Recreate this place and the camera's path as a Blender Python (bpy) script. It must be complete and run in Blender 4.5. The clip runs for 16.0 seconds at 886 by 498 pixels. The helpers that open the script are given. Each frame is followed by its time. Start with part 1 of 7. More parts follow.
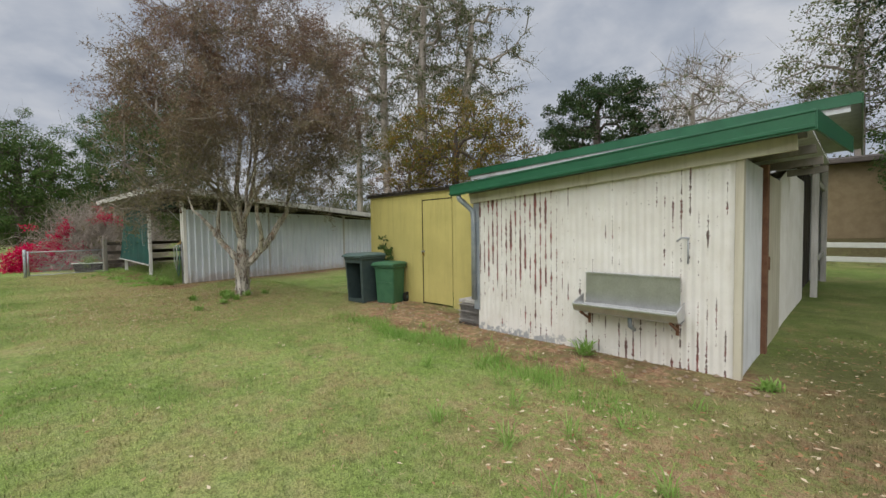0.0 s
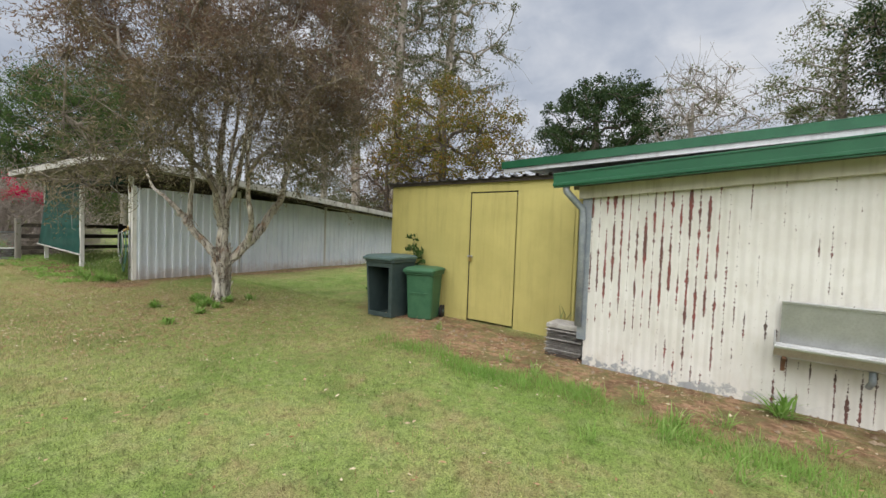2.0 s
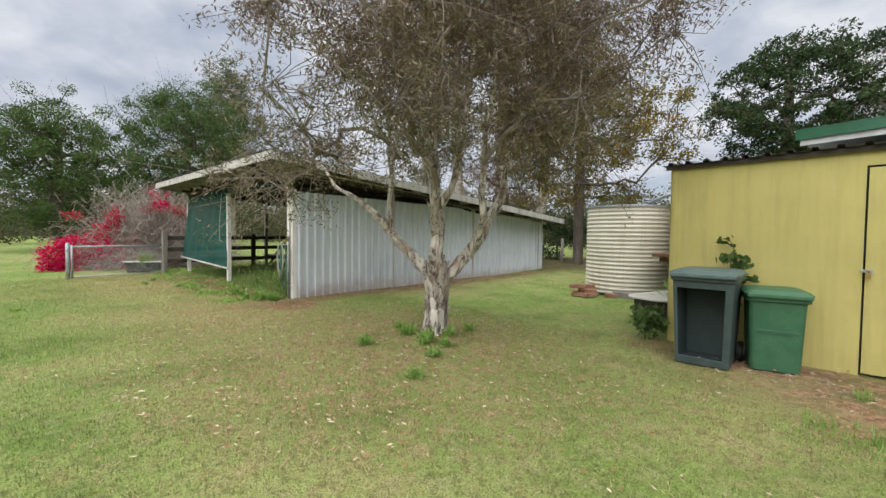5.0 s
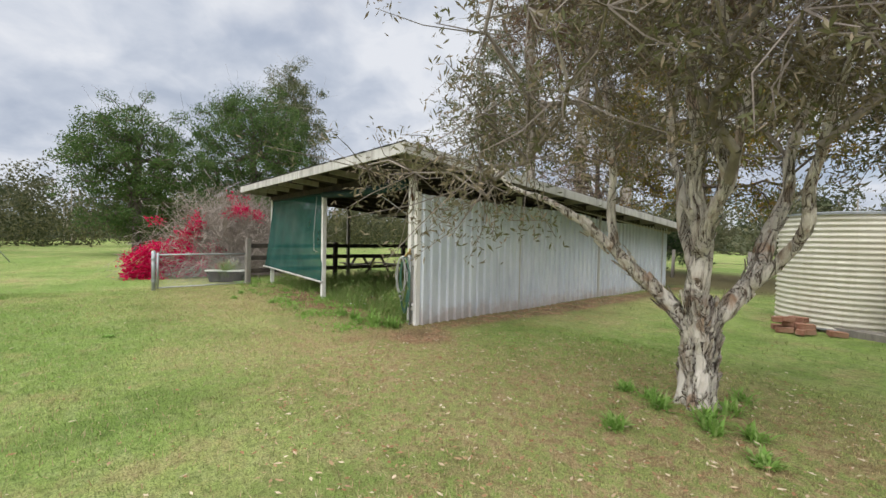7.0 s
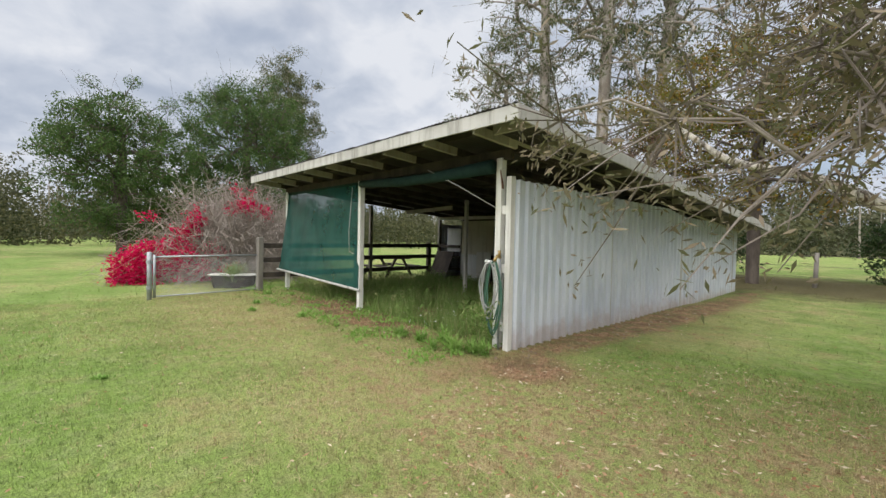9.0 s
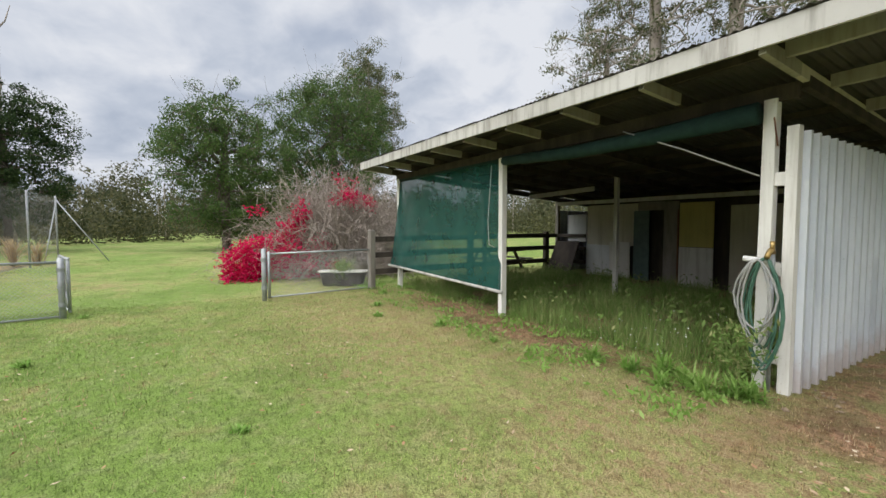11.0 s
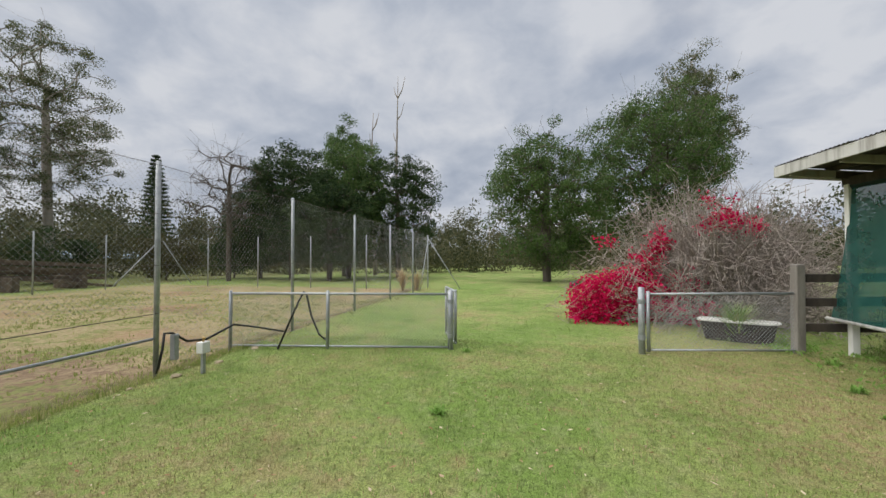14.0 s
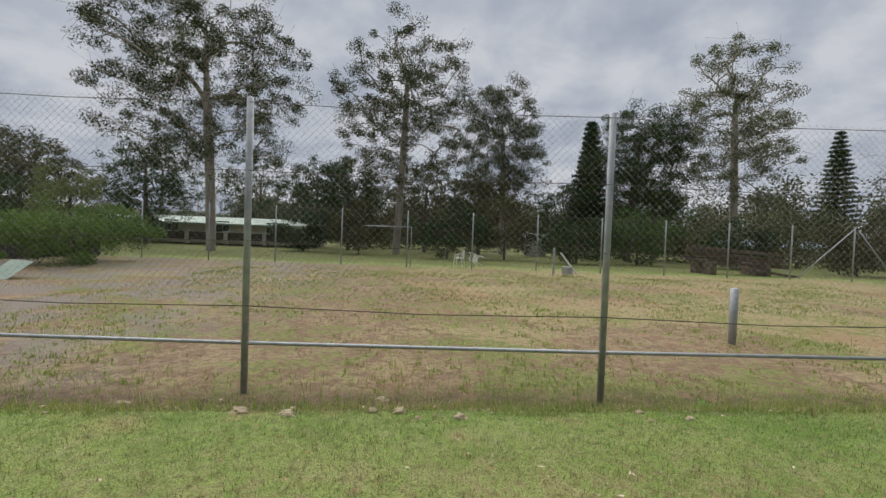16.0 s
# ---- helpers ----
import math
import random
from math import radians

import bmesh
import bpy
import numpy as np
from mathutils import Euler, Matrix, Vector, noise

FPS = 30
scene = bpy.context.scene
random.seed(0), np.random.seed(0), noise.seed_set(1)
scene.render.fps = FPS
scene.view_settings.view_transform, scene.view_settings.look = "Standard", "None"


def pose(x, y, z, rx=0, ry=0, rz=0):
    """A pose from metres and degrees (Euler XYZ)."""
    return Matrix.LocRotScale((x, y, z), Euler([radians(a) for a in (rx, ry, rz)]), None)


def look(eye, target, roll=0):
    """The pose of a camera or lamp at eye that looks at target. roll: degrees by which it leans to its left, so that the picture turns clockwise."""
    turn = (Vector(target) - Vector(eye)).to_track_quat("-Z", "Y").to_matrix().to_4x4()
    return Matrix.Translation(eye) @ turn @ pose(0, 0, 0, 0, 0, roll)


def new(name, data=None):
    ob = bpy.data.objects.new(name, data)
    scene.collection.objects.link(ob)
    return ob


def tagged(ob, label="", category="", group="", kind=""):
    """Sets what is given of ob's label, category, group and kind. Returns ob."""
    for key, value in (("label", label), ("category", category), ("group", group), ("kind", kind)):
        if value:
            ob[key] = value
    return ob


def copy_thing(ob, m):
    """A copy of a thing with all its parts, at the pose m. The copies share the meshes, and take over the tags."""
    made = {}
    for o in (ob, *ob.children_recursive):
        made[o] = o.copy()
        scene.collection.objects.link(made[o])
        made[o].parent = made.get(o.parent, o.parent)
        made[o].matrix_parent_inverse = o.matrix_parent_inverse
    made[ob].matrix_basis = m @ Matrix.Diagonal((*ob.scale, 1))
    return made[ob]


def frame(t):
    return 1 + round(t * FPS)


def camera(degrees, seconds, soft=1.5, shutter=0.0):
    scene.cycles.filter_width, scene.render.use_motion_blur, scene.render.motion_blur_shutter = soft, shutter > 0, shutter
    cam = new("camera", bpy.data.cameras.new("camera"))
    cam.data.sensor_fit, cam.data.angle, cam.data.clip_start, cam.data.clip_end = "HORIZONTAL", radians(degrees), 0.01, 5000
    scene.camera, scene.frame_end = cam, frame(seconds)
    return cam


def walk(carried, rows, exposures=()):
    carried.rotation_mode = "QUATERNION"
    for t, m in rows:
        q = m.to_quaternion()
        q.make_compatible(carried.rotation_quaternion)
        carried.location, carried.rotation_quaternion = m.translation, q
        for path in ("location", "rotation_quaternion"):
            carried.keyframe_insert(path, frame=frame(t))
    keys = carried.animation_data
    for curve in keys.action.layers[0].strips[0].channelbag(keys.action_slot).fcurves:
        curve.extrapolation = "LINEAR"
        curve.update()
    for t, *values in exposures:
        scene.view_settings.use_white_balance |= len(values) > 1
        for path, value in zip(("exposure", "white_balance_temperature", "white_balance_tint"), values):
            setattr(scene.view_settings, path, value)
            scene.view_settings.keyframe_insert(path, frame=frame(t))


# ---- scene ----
cam = camera(93.8, 16.0)

PATH = [
    (0, (0.634, 0.157, 1.424), (-0.786, 1.563, 1.343), -0.8),
    (0.5, (0.224, 0.225, 1.421), (-0.57, 2.06, 1.366), 1.3),
    (1, (-0.346, 0.252, 1.414), (-1.125, 2.092, 1.333), 2.6),
    (1.5, (-1.032, 0.218, 1.395), (-2.105, 1.902, 1.279), 2.6),
    (2, (-1.697, 0.206, 1.418), (-2.933, 1.776, 1.336), 2.1),
    (2.5, (-2.26, 0.178, 1.382), (-3.487, 1.757, 1.33), 1.7),
    (3, (-2.894, 0.137, 1.374), (-4.169, 1.676, 1.298), 1.7),
    (3.5, (-3.493, 0.011, 1.303), (-4.85, 1.477, 1.215), 2.1),
    (3.7, (-3.656, 0.027, 1.279), (-5.051, 1.457, 1.192), 2.0),
    (5.8, (-6.174, -0.161, 1.434), (-7.699, 1.132, 1.369), 0.1),
    (6, (-6.403, -0.186, 1.451), (-7.948, 1.082, 1.387), -0.0),
    (6.5, (-7.07, -0.254, 1.489), (-8.653, 0.968, 1.426), 0.4),
    (7, (-7.666, -0.397, 1.465), (-9.275, 0.79, 1.416), 1.2),
    (7.5, (-8.252, -0.392, 1.434), (-9.867, 0.786, 1.392), 1.3),
    (8, (-8.806, -0.516, 1.464), (-10.402, 0.688, 1.412), 1.1),
    (8.2, (-9.015, -0.544, 1.454), (-10.599, 0.676, 1.411), 1.2),
    (10.3, (-11.153, -0.62, 1.43), (-12.723, 0.616, 1.347), 0.9),
    (10.5, (-11.347, -0.678, 1.428), (-12.951, 0.512, 1.328), 0.5),
    (11, (-11.845, -0.8, 1.417), (-13.604, 0.147, 1.311), -0.1),
    (11.5, (-12.364, -0.947, 1.443), (-14.27, -0.345, 1.37), -0.6),
    (12, (-12.681, -1.148, 1.49), (-14.667, -0.912, 1.465), -0.7),
    (12.5, (-12.977, -1.321, 1.48), (-14.975, -1.393, 1.528), 0.0),
    (13, (-13.253, -1.46, 1.504), (-15.236, -1.714, 1.58), 0.2),
    (13.2, (-13.326, -1.528, 1.494), (-15.304, -1.816, 1.575), 0.7),
    (13.5, (-13.456, -1.629, 1.476), (-15.428, -1.96, 1.55), 0.3),
    (14, (-13.702, -1.796, 1.433), (-15.663, -2.185, 1.486), -0.2),
    (14.5, (-13.908, -1.973, 1.464), (-15.795, -2.635, 1.487), -0.8),
    (15, (-13.952, -2.175, 1.452), (-15.53, -3.403, 1.427), -0.5),
    (15.3, (-13.816, -2.338, 1.441), (-15.034, -3.923, 1.404), 0.2),
    (15.5, (-13.662, -2.393, 1.441), (-14.558, -4.181, 1.4), 0.5),
    (15.6, (-13.548, -2.403, 1.437), (-14.281, -4.263, 1.397), 1.0),
    (16, (-13.236, -2.479, 1.471), (-13.282, -4.478, 1.418), 2.1),
]
walk(cam, [(t, look(eye, target, roll)) for t, eye, target, roll in PATH],
     exposures=((0.0, -0.14), (0.5, 0.04), (1.0, 0.11), (2.0, 0.11), (3.5, 0.20), (8.0, 0.3), (11.5, 0.25), (13.0, 0.04), (14.5, -0.02), (16.0, -0.14)))

# ---- world, sun ----
world = bpy.data.worlds.new("world")
scene.world = world
world.use_nodes = True
wn, wl = world.node_tree.nodes, world.node_tree.links
wn.clear()
w_out, w_bg = wn.new("ShaderNodeOutputWorld"), wn.new("ShaderNodeBackground")
SUN_EL, SUN_AZ = 58.0, 162.0          # degrees; azimuth clockwise from +y
sky = wn.new("ShaderNodeTexSky")
sky.sky_type, sky.sun_disc = "NISHITA", False
sky.sun_elevation, sky.sun_rotation = radians(SUN_EL), radians(SUN_AZ)
sky_gain = wn.new("ShaderNodeMix")
sky_gain.data_type, sky_gain.blend_type = "RGBA", "MULTIPLY"
sky_gain.inputs["Factor"].default_value = 1.0
sky_gain.inputs["B"].default_value = (0.95, 0.95, 1.0, 1)
wl.new(sky.outputs["Color"], sky_gain.inputs["A"])
tc = wn.new("ShaderNodeTexCoord")
sep = wn.new("ShaderNodeSeparateXYZ")
wl.new(tc.outputs["Generated"], sep.inputs[0])


def w_math(op, a, b):
    n = wn.new("ShaderNodeMath")
    n.operation = op
    for i, v in enumerate((a, b)):
        if isinstance(v, (int, float)):
            n.inputs[i].default_value = v
        else:
            wl.new(v, n.inputs[i])
    return n.outputs[0]


# clouds lie on a high sheet: the direction divided by its height
up = w_math("ADD", w_math("MAXIMUM", sep.outputs["Z"], 0.0), 0.34)
comb = wn.new("ShaderNodeCombineXYZ")
wl.new(w_math("DIVIDE", sep.outputs["X"], up), comb.inputs[0])
wl.new(w_math("DIVIDE", sep.outputs["Y"], up), comb.inputs[1])


def w_noise(scale, detail, rough, distort, offset):
    m = wn.new("ShaderNodeMapping")
    m.inputs["Location"].default_value = offset
    wl.new(comb.outputs[0], m.inputs[0])
    n = wn.new("ShaderNodeTexNoise")
    n.inputs["Scale"].default_value, n.inputs["Detail"].default_value = scale, detail
    n.inputs["Roughness"].default_value, n.inputs["Distortion"].default_value = rough, distort
    wl.new(m.outputs[0], n.inputs["Vector"])
    return n.outputs["Fac"]


def w_ramp(fac, stops):
    r = wn.new("ShaderNodeValToRGB")
    el = r.color_ramp.elements
    while len(el) < len(stops):
        el.new(0.5)
    for e, (p, c) in zip(el, stops):
        e.position, e.color = p, (*c, 1)
    wl.new(fac, r.inputs[0])
    return r.outputs[0]


puffs = w_math("ADD", w_math("MULTIPLY", w_noise(1.7, 6, 0.5, 0.2, (3.1, 1.7, 0)), 0.62), w_math("MULTIPLY", w_noise(5.0, 5, 0.55, 0.3, (6.2, 0.4, 0)), 0.38))
cloud_col = w_ramp(puffs, [(0.37, (4.3, 4.85, 5.9)), (0.45, (5.2, 5.7, 6.65)), (0.51, (6.2, 6.6, 7.4)), (0.58, (7.4, 7.65, 8.2))])
cover = w_ramp(w_noise(0.55, 5, 0.5, 0.15, (8.3, 2.2, 0)), [(0.31, (0.25, 0.25, 0.25)), (0.40, (1, 1, 1))])
w_mix = wn.new("ShaderNodeMix")
w_mix.data_type = "RGBA"
wl.new(cover, w_mix.inputs["Factor"])
wl.new(sky_gain.outputs["Result"], w_mix.inputs["A"])
wl.new(cloud_col, w_mix.inputs["B"])
wl.new(w_mix.outputs["Result"], w_bg.inputs["Color"])
w_bg.inputs["Strength"].default_value = 0.085
wl.new(w_bg.outputs[0], w_out.inputs[0])

sun = new("sun", bpy.data.lights.new("sun", "SUN"))
sun.data.energy, sun.data.angle, sun.data.color = 4.3, radians(100), (1.0, 0.975, 0.94)
sa, se = radians(SUN_AZ), radians(SUN_EL)
sun.matrix_world = look((40 * math.sin(sa) * math.cos(se), 40 * math.cos(sa) * math.cos(se), 40 * math.sin(se)), (0, 0, 0))

# ---- materials ----


class Nodes:
    """Short-hand for a procedural material."""

    def __init__(self, name, rough=0.7, metal=0.0, spec=0.4):
        self.mat = bpy.data.materials.new(name)
        self.mat.use_nodes = True
        self.n, self.l = self.mat.node_tree.nodes, self.mat.node_tree.links
        self.bsdf = self.n["Principled BSDF"]
        self.bsdf.inputs["Roughness"].default_value = rough
        self.bsdf.inputs["Metallic"].default_value = metal
        self.bsdf.inputs["Specular IOR Level"].default_value = spec
        self.geo = self.n.new("ShaderNodeNewGeometry")
        self.tc = self.n.new("ShaderNodeTexCoord")
        self.pos = self.geo.outputs["Position"]
        self.obj = self.tc.outputs["Object"]

    def lit_through(self, col, amount):
        """Thin leaf: part of the light comes through from the far side."""
        tr = self.n.new("ShaderNodeBsdfTranslucent")
        self.l.new(col, tr.inputs[0])
        mx = self.n.new("ShaderNodeMixShader")
        mx.inputs[0].default_value = amount
        self.l.new(self.bsdf.outputs[0], mx.inputs[1])
        self.l.new(tr.outputs[0], mx.inputs[2])
        self.l.new(mx.outputs[0], self.n["Material Output"].inputs[0])

    def put(self, socket, v):
        if isinstance(v, bpy.types.NodeSocket):
            self.l.new(v, socket)
        elif isinstance(v, (tuple, list)) and len(v) == 3 and socket.type == "RGBA":
            socket.default_value = (*v, 1)
        else:
            socket.default_value = v

    def math(self, op, a, b=0.0, c=None, clamp=False):
        n = self.n.new("ShaderNodeMath")
        n.operation, n.use_clamp = op, clamp
        self.put(n.inputs[0], a)
        self.put(n.inputs[1], b)
        if c is not None:
            self.put(n.inputs[2], c)
        return n.outputs[0]

    def xyz(self, v):
        n = self.n.new("ShaderNodeSeparateXYZ")
        self.l.new(v, n.inputs[0])
        return n.outputs

    def noise(self, scale, detail=4, rough=0.55, vec=None, stretch=(1, 1, 1), off=(0, 0, 0), distort=0.0):
        m = self.n.new("ShaderNodeMapping")
        m.inputs["Scale"].default_value, m.inputs["Location"].default_value = stretch, off
        self.l.new(vec or self.obj, m.inputs[0])
        n = self.n.new("ShaderNodeTexNoise")
        n.inputs["Scale"].default_value, n.inputs["Detail"].default_value = scale, detail
        n.inputs["Roughness"].default_value, n.inputs["Distortion"].default_value = rough, distort
        self.l.new(m.outputs[0], n.inputs["Vector"])
        return n.outputs["Fac"]

    def step(self, v, lo, hi):
        n = self.n.new("ShaderNodeMapRange")
        n.interpolation_type = "SMOOTHSTEP"
        self.put(n.inputs["Value"], v)
        n.inputs["From Min"].default_value, n.inputs["From Max"].default_value = lo, hi
        return n.outputs["Result"]

    def mix(self, f, a, b, mode="MIX"):
        n = self.n.new("ShaderNodeMix")
        n.data_type, n.blend_type = "RGBA", mode
        self.put(n.inputs["Factor"], f)
        self.put(n.inputs["A"], a)
        self.put(n.inputs["B"], b)
        return n.outputs["Result"]

    def color(self, c):
        self.put(self.bsdf.inputs["Base Color"], c)
        return self

    def bump(self, h, strength=0.3, dist=0.01):
        b = self.n.new("ShaderNodeBump")
        b.inputs["Strength"].default_value, b.inputs["Distance"].default_value = strength, dist
        self.put(b.inputs["Height"], h)
        self.l.new(b.outputs[0], self.bsdf.inputs["Normal"])
        return self

    def upright(self):
        """Shades thin blades like the turf they stand in: by the sky above them."""
        c = self.n.new("ShaderNodeCombineXYZ")
        c.inputs[2].default_value = 1.0
        self.l.new(c.outputs[0], self.bsdf.inputs["Normal"])
        return c.outputs[0]

    def rand(self):
        return self.geo.outputs["Random Per Island"]

    def orand(self):
        n = self.n.new("ShaderNodeObjectInfo")
        return n.outputs["Random"]


def plain(name, a, b, scale=6, rough=0.7, metal=0.0, stretch=(1, 1, 1), bump=0.2, dist=0.004, spec=0.4, fine=60, c=None):
    """Two tones mixed at two scales, with relief."""
    m = Nodes(name, rough, metal, spec)
    big = m.noise(scale, 5, 0.6, stretch=stretch)
    small = m.noise(fine, 4, 0.6, stretch=stretch, off=(4, 2, 7))
    col = m.mix(m.step(big, 0.35, 0.65), a, b)
    col = m.mix(m.math("MULTIPLY", m.step(small, 0.4, 0.75), 0.35), col, c or tuple(x * 0.6 for x in a))
    m.color(col)
    m.bump(m.math("ADD", small, big), bump, dist)
    return m.mat


def ground_colour(m):
    """Lawn, straw, bare earth and court colours by place in the world."""
    x, y, z = m.xyz(m.pos)
    n1 = m.noise(0.35, 5, 0.6, m.pos)
    n2 = m.noise(2.2, 6, 0.65, m.pos, off=(7, 3, 0))
    n3 = m.noise(14, 5, 0.7, m.pos, off=(1, 9, 0))
    n4 = m.noise(85, 3, 0.7, m.pos)
    n5 = m.noise(5.5, 5, 0.65, m.pos, off=(2, 8, 0))
    lawn = m.mix(m.step(n1, 0.38, 0.62), (0.232, 0.345, 0.080), (0.35, 0.42, 0.135))
    lawn = m.mix(m.math("MULTIPLY", m.step(n5, 0.45, 0.68), 0.55), lawn, (0.375, 0.41, 0.19))
    lawn = m.mix(m.math("MULTIPLY", m.step(m.noise(1.1, 4, 0.55, m.pos, off=(4, 6, 0)), 0.50, 0.66), 0.5), lawn, (0.135, 0.225, 0.045))
    lawn = m.mix(m.math("MULTIPLY", m.step(n3, 0.46, 0.66), 0.62), lawn, (0.115, 0.16, 0.045))
    lawn = m.mix(m.math("MULTIPLY", m.step(n4, 0.47, 0.62), 0.7), lawn, (0.075, 0.105, 0.03))
    straw = m.mix(m.step(n4, 0.3, 0.7), (0.54, 0.40, 0.235), (0.27, 0.18, 0.105))
    straw = m.mix(m.math("MULTIPLY", m.step(n3, 0.50, 0.62), 0.6), straw, (0.25, 0.145, 0.085))
    earth = m.mix(m.step(n3, 0.38, 0.62), (0.22, 0.118, 0.072), (0.46, 0.285, 0.185))
    earth = m.mix(m.step(n4, 0.55, 0.8), earth, (0.12, 0.07, 0.045))
    wob = m.math("ADD", m.math("MULTIPLY", m.math("SUBTRACT", n2, 0.5), 1.5), m.math("MULTIPLY", m.math("SUBTRACT", n3, 0.5), 1.1))

    def blob(cx, cy, rx, ry, soft=0.5):
        dx = m.math("DIVIDE", m.math("SUBTRACT", x, cx), rx)
        dy = m.math("DIVIDE", m.math("SUBTRACT", y, cy), ry)
        d = m.math("SQRT", m.math("ADD", m.math("MULTIPLY", dx, dx), m.math("MULTIPLY", dy, dy)))
        d = m.math("ADD", d, wob)
        n = m.step(d, 1.0 - soft, 1.0 + soft)
        return m.math("SUBTRACT", 1.0, n)

    crumb = m.math("ADD", 0.25, m.math("MULTIPLY", m.step(m.math("ADD", m.math("MULTIPLY", n3, 0.55), m.math("MULTIPLY", n5, 0.45)), 0.44, 0.56), 0.75))
    dry = m.math("MULTIPLY", m.step(m.math("ADD", m.math("MULTIPLY", n2, 0.6), m.math("MULTIPLY", n1, 0.4)), 0.48, 0.64), 0.5)
    for cx, cy, rx, ry, k in ((-9.3, 2.6, 2.6, 2.0, 0.8), (-0.1, 2.7, 1.5, 0.8, 1.0), (1.3, 3.5, 1.6, 1.0, 0.95), (-12.6, 2.0, 2.9, 1.5, 0.8), (-18.2, 1.2, 4.0, 1.5, 0.7), (-14.5, -4.4, 4, 0.9, 0.5), (-6.5, 3.4, 1.6, 0.8, 0.5)):
        dry = m.math("MAXIMUM", dry, m.math("MULTIPLY", m.math("MULTIPLY", blob(cx, cy, rx, ry, 0.7), k), crumb))
    col = m.mix(dry, lawn, straw)
    # Mulch by the house; other patches also paint in shade under the trees.
    mulch_shade = m.math("MAXIMUM", m.math("MULTIPLY", m.math("MAXIMUM", blob(5.5, 8.5, 5, 5.5, 0.5), m.math("MULTIPLY", blob(1.5, 5.2, 1.6, 2.2, 0.6), 1.4)), 0.5), m.math("MULTIPLY", m.step(m.math("ADD", m.math("MULTIPLY", y, -1.0), wob), 23.5, 26.5), 0.5))
    mulch_shade = m.math("MAXIMUM", mulch_shade, m.math("MULTIPLY", m.math("MAXIMUM", blob(4.5, 21.5, 9, 2.8, 0.3), blob(-14.5, 16.5, 10, 4.0, 0.4)), 0.9))
    col = m.mix(mulch_shade, col, m.mix(m.step(n3, 0.42, 0.60), (0.085, 0.062, 0.035), (0.14, 0.115, 0.06)))
    bare = blob(-2.0, 4.5, 2.3, 0.72, 0.4)
    for cx, cy, rx, ry in ((-4.3, 4.65, 1.8, 0.85), (-12.9, 3.1, 0.5, 0.5), (-13.2, 7.5, 0.4, 5.0), (-5.6, 5.2, 1.5, 0.4), (-17.0, 2.8, 2.6, 0.5), (-17.5, 6.5, 4.5, 3.8)):
        bare = m.math("MAXIMUM", bare, blob(cx, cy, rx, ry, 0.4))
    earth = m.mix(m.math("MULTIPLY", m.step(n2, 0.44, 0.62), 0.7), earth, (0.125, 0.075, 0.046))
    earth = m.mix(m.math("MULTIPLY", m.step(n5, 0.50, 0.62), 0.5), earth, (0.10, 0.06, 0.04))
    col = m.mix(m.math("MULTIPLY", bare, m.math("SUBTRACT", 0.95, m.math("MULTIPLY", m.step(n5, 0.42, 0.58), 0.3))), col, earth)
    # the disused court: worn, with dry grass and grey grit; its edge runs slightly askew
    south = m.math("SUBTRACT", m.math("MULTIPLY", x, 0.06), y)
    court_in = m.math("MULTIPLY", m.step(m.math("ADD", south, m.math("MULTIPLY", wob, 0.30)), 5.18, 5.36),
                      m.math("SUBTRACT", 1.0, m.step(m.math("ADD", m.math("MULTIPLY", y, -1.0), wob), 22.2, 24.7)))
    court_in = m.math("MULTIPLY", court_in, m.step(m.math("ADD", x, wob), -36.5, -34.5))
    worn = m.mix(m.step(n5, 0.40, 0.60), (0.245, 0.17, 0.108), (0.37, 0.28, 0.175))
    worn = m.mix(m.math("MULTIPLY", m.step(n3, 0.50, 0.62), 0.7), worn, (0.155, 0.105, 0.07))
    pale_at = m.math("ADD", m.noise(0.22, 4, 0.6, m.pos, off=(3, 1, 0)), m.math("MULTIPLY", m.step(m.math("SUBTRACT", m.math("MULTIPLY", x, -1.0), m.math("MULTIPLY", y, 0.4)), 18.0, 30.0), 0.16))
    pale = m.mix(m.step(n3, 0.38, 0.62), (0.43, 0.36, 0.20), (0.30, 0.235, 0.125))
    worn = m.mix(m.math("MULTIPLY", m.step(m.math("ADD", pale_at, m.math("MULTIPLY", m.math("SUBTRACT", n5, 0.5), 0.35)), 0.50, 0.60), 0.9), worn, pale)
    green_at = m.math("ADD", m.math("MULTIPLY", m.noise(0.5, 4, 0.6, m.pos, off=(9, 2, 0)), 0.5), m.math("MULTIPLY", n5, 0.5))
    worn = m.mix(m.math("MULTIPLY", m.step(green_at, 0.49, 0.57), 0.8), worn, m.mix(m.step(n3, 0.4, 0.6), (0.225, 0.27, 0.075), (0.15, 0.165, 0.055)))
    red = m.step(m.noise(0.3, 3, 0.5, m.pos, off=(5, 5, 0)), 0.55, 0.65)
    worn = m.mix(m.math("MULTIPLY", red, 0.4), worn, (0.38, 0.225, 0.14))
    grit = m.math("MULTIPLY", m.step(m.math("ADD", x, m.math("MULTIPLY", wob, 2.0)), -11.5, -7.0), m.step(m.noise(0.7, 4, 0.6, m.pos, off=(1, 3, 0)), 0.42, 0.58))
    worn = m.mix(m.math("MULTIPLY", grit, 0.75), worn, (0.25, 0.225, 0.205))
    edge = m.math("MULTIPLY", m.step(south, 5.18, 5.34), m.math("SUBTRACT", 1.0, m.step(m.math("ADD", south, m.math("MULTIPLY", wob, 0.5)), 5.5, 6.1)))
    worn = m.mix(m.math("MULTIPLY", edge, m.math("MULTIPLY", m.step(n5, 0.36, 0.54), 0.8)), worn, (0.085, 0.060, 0.042))
    col = m.mix(court_in, col, worn)
    return col, n3, n4


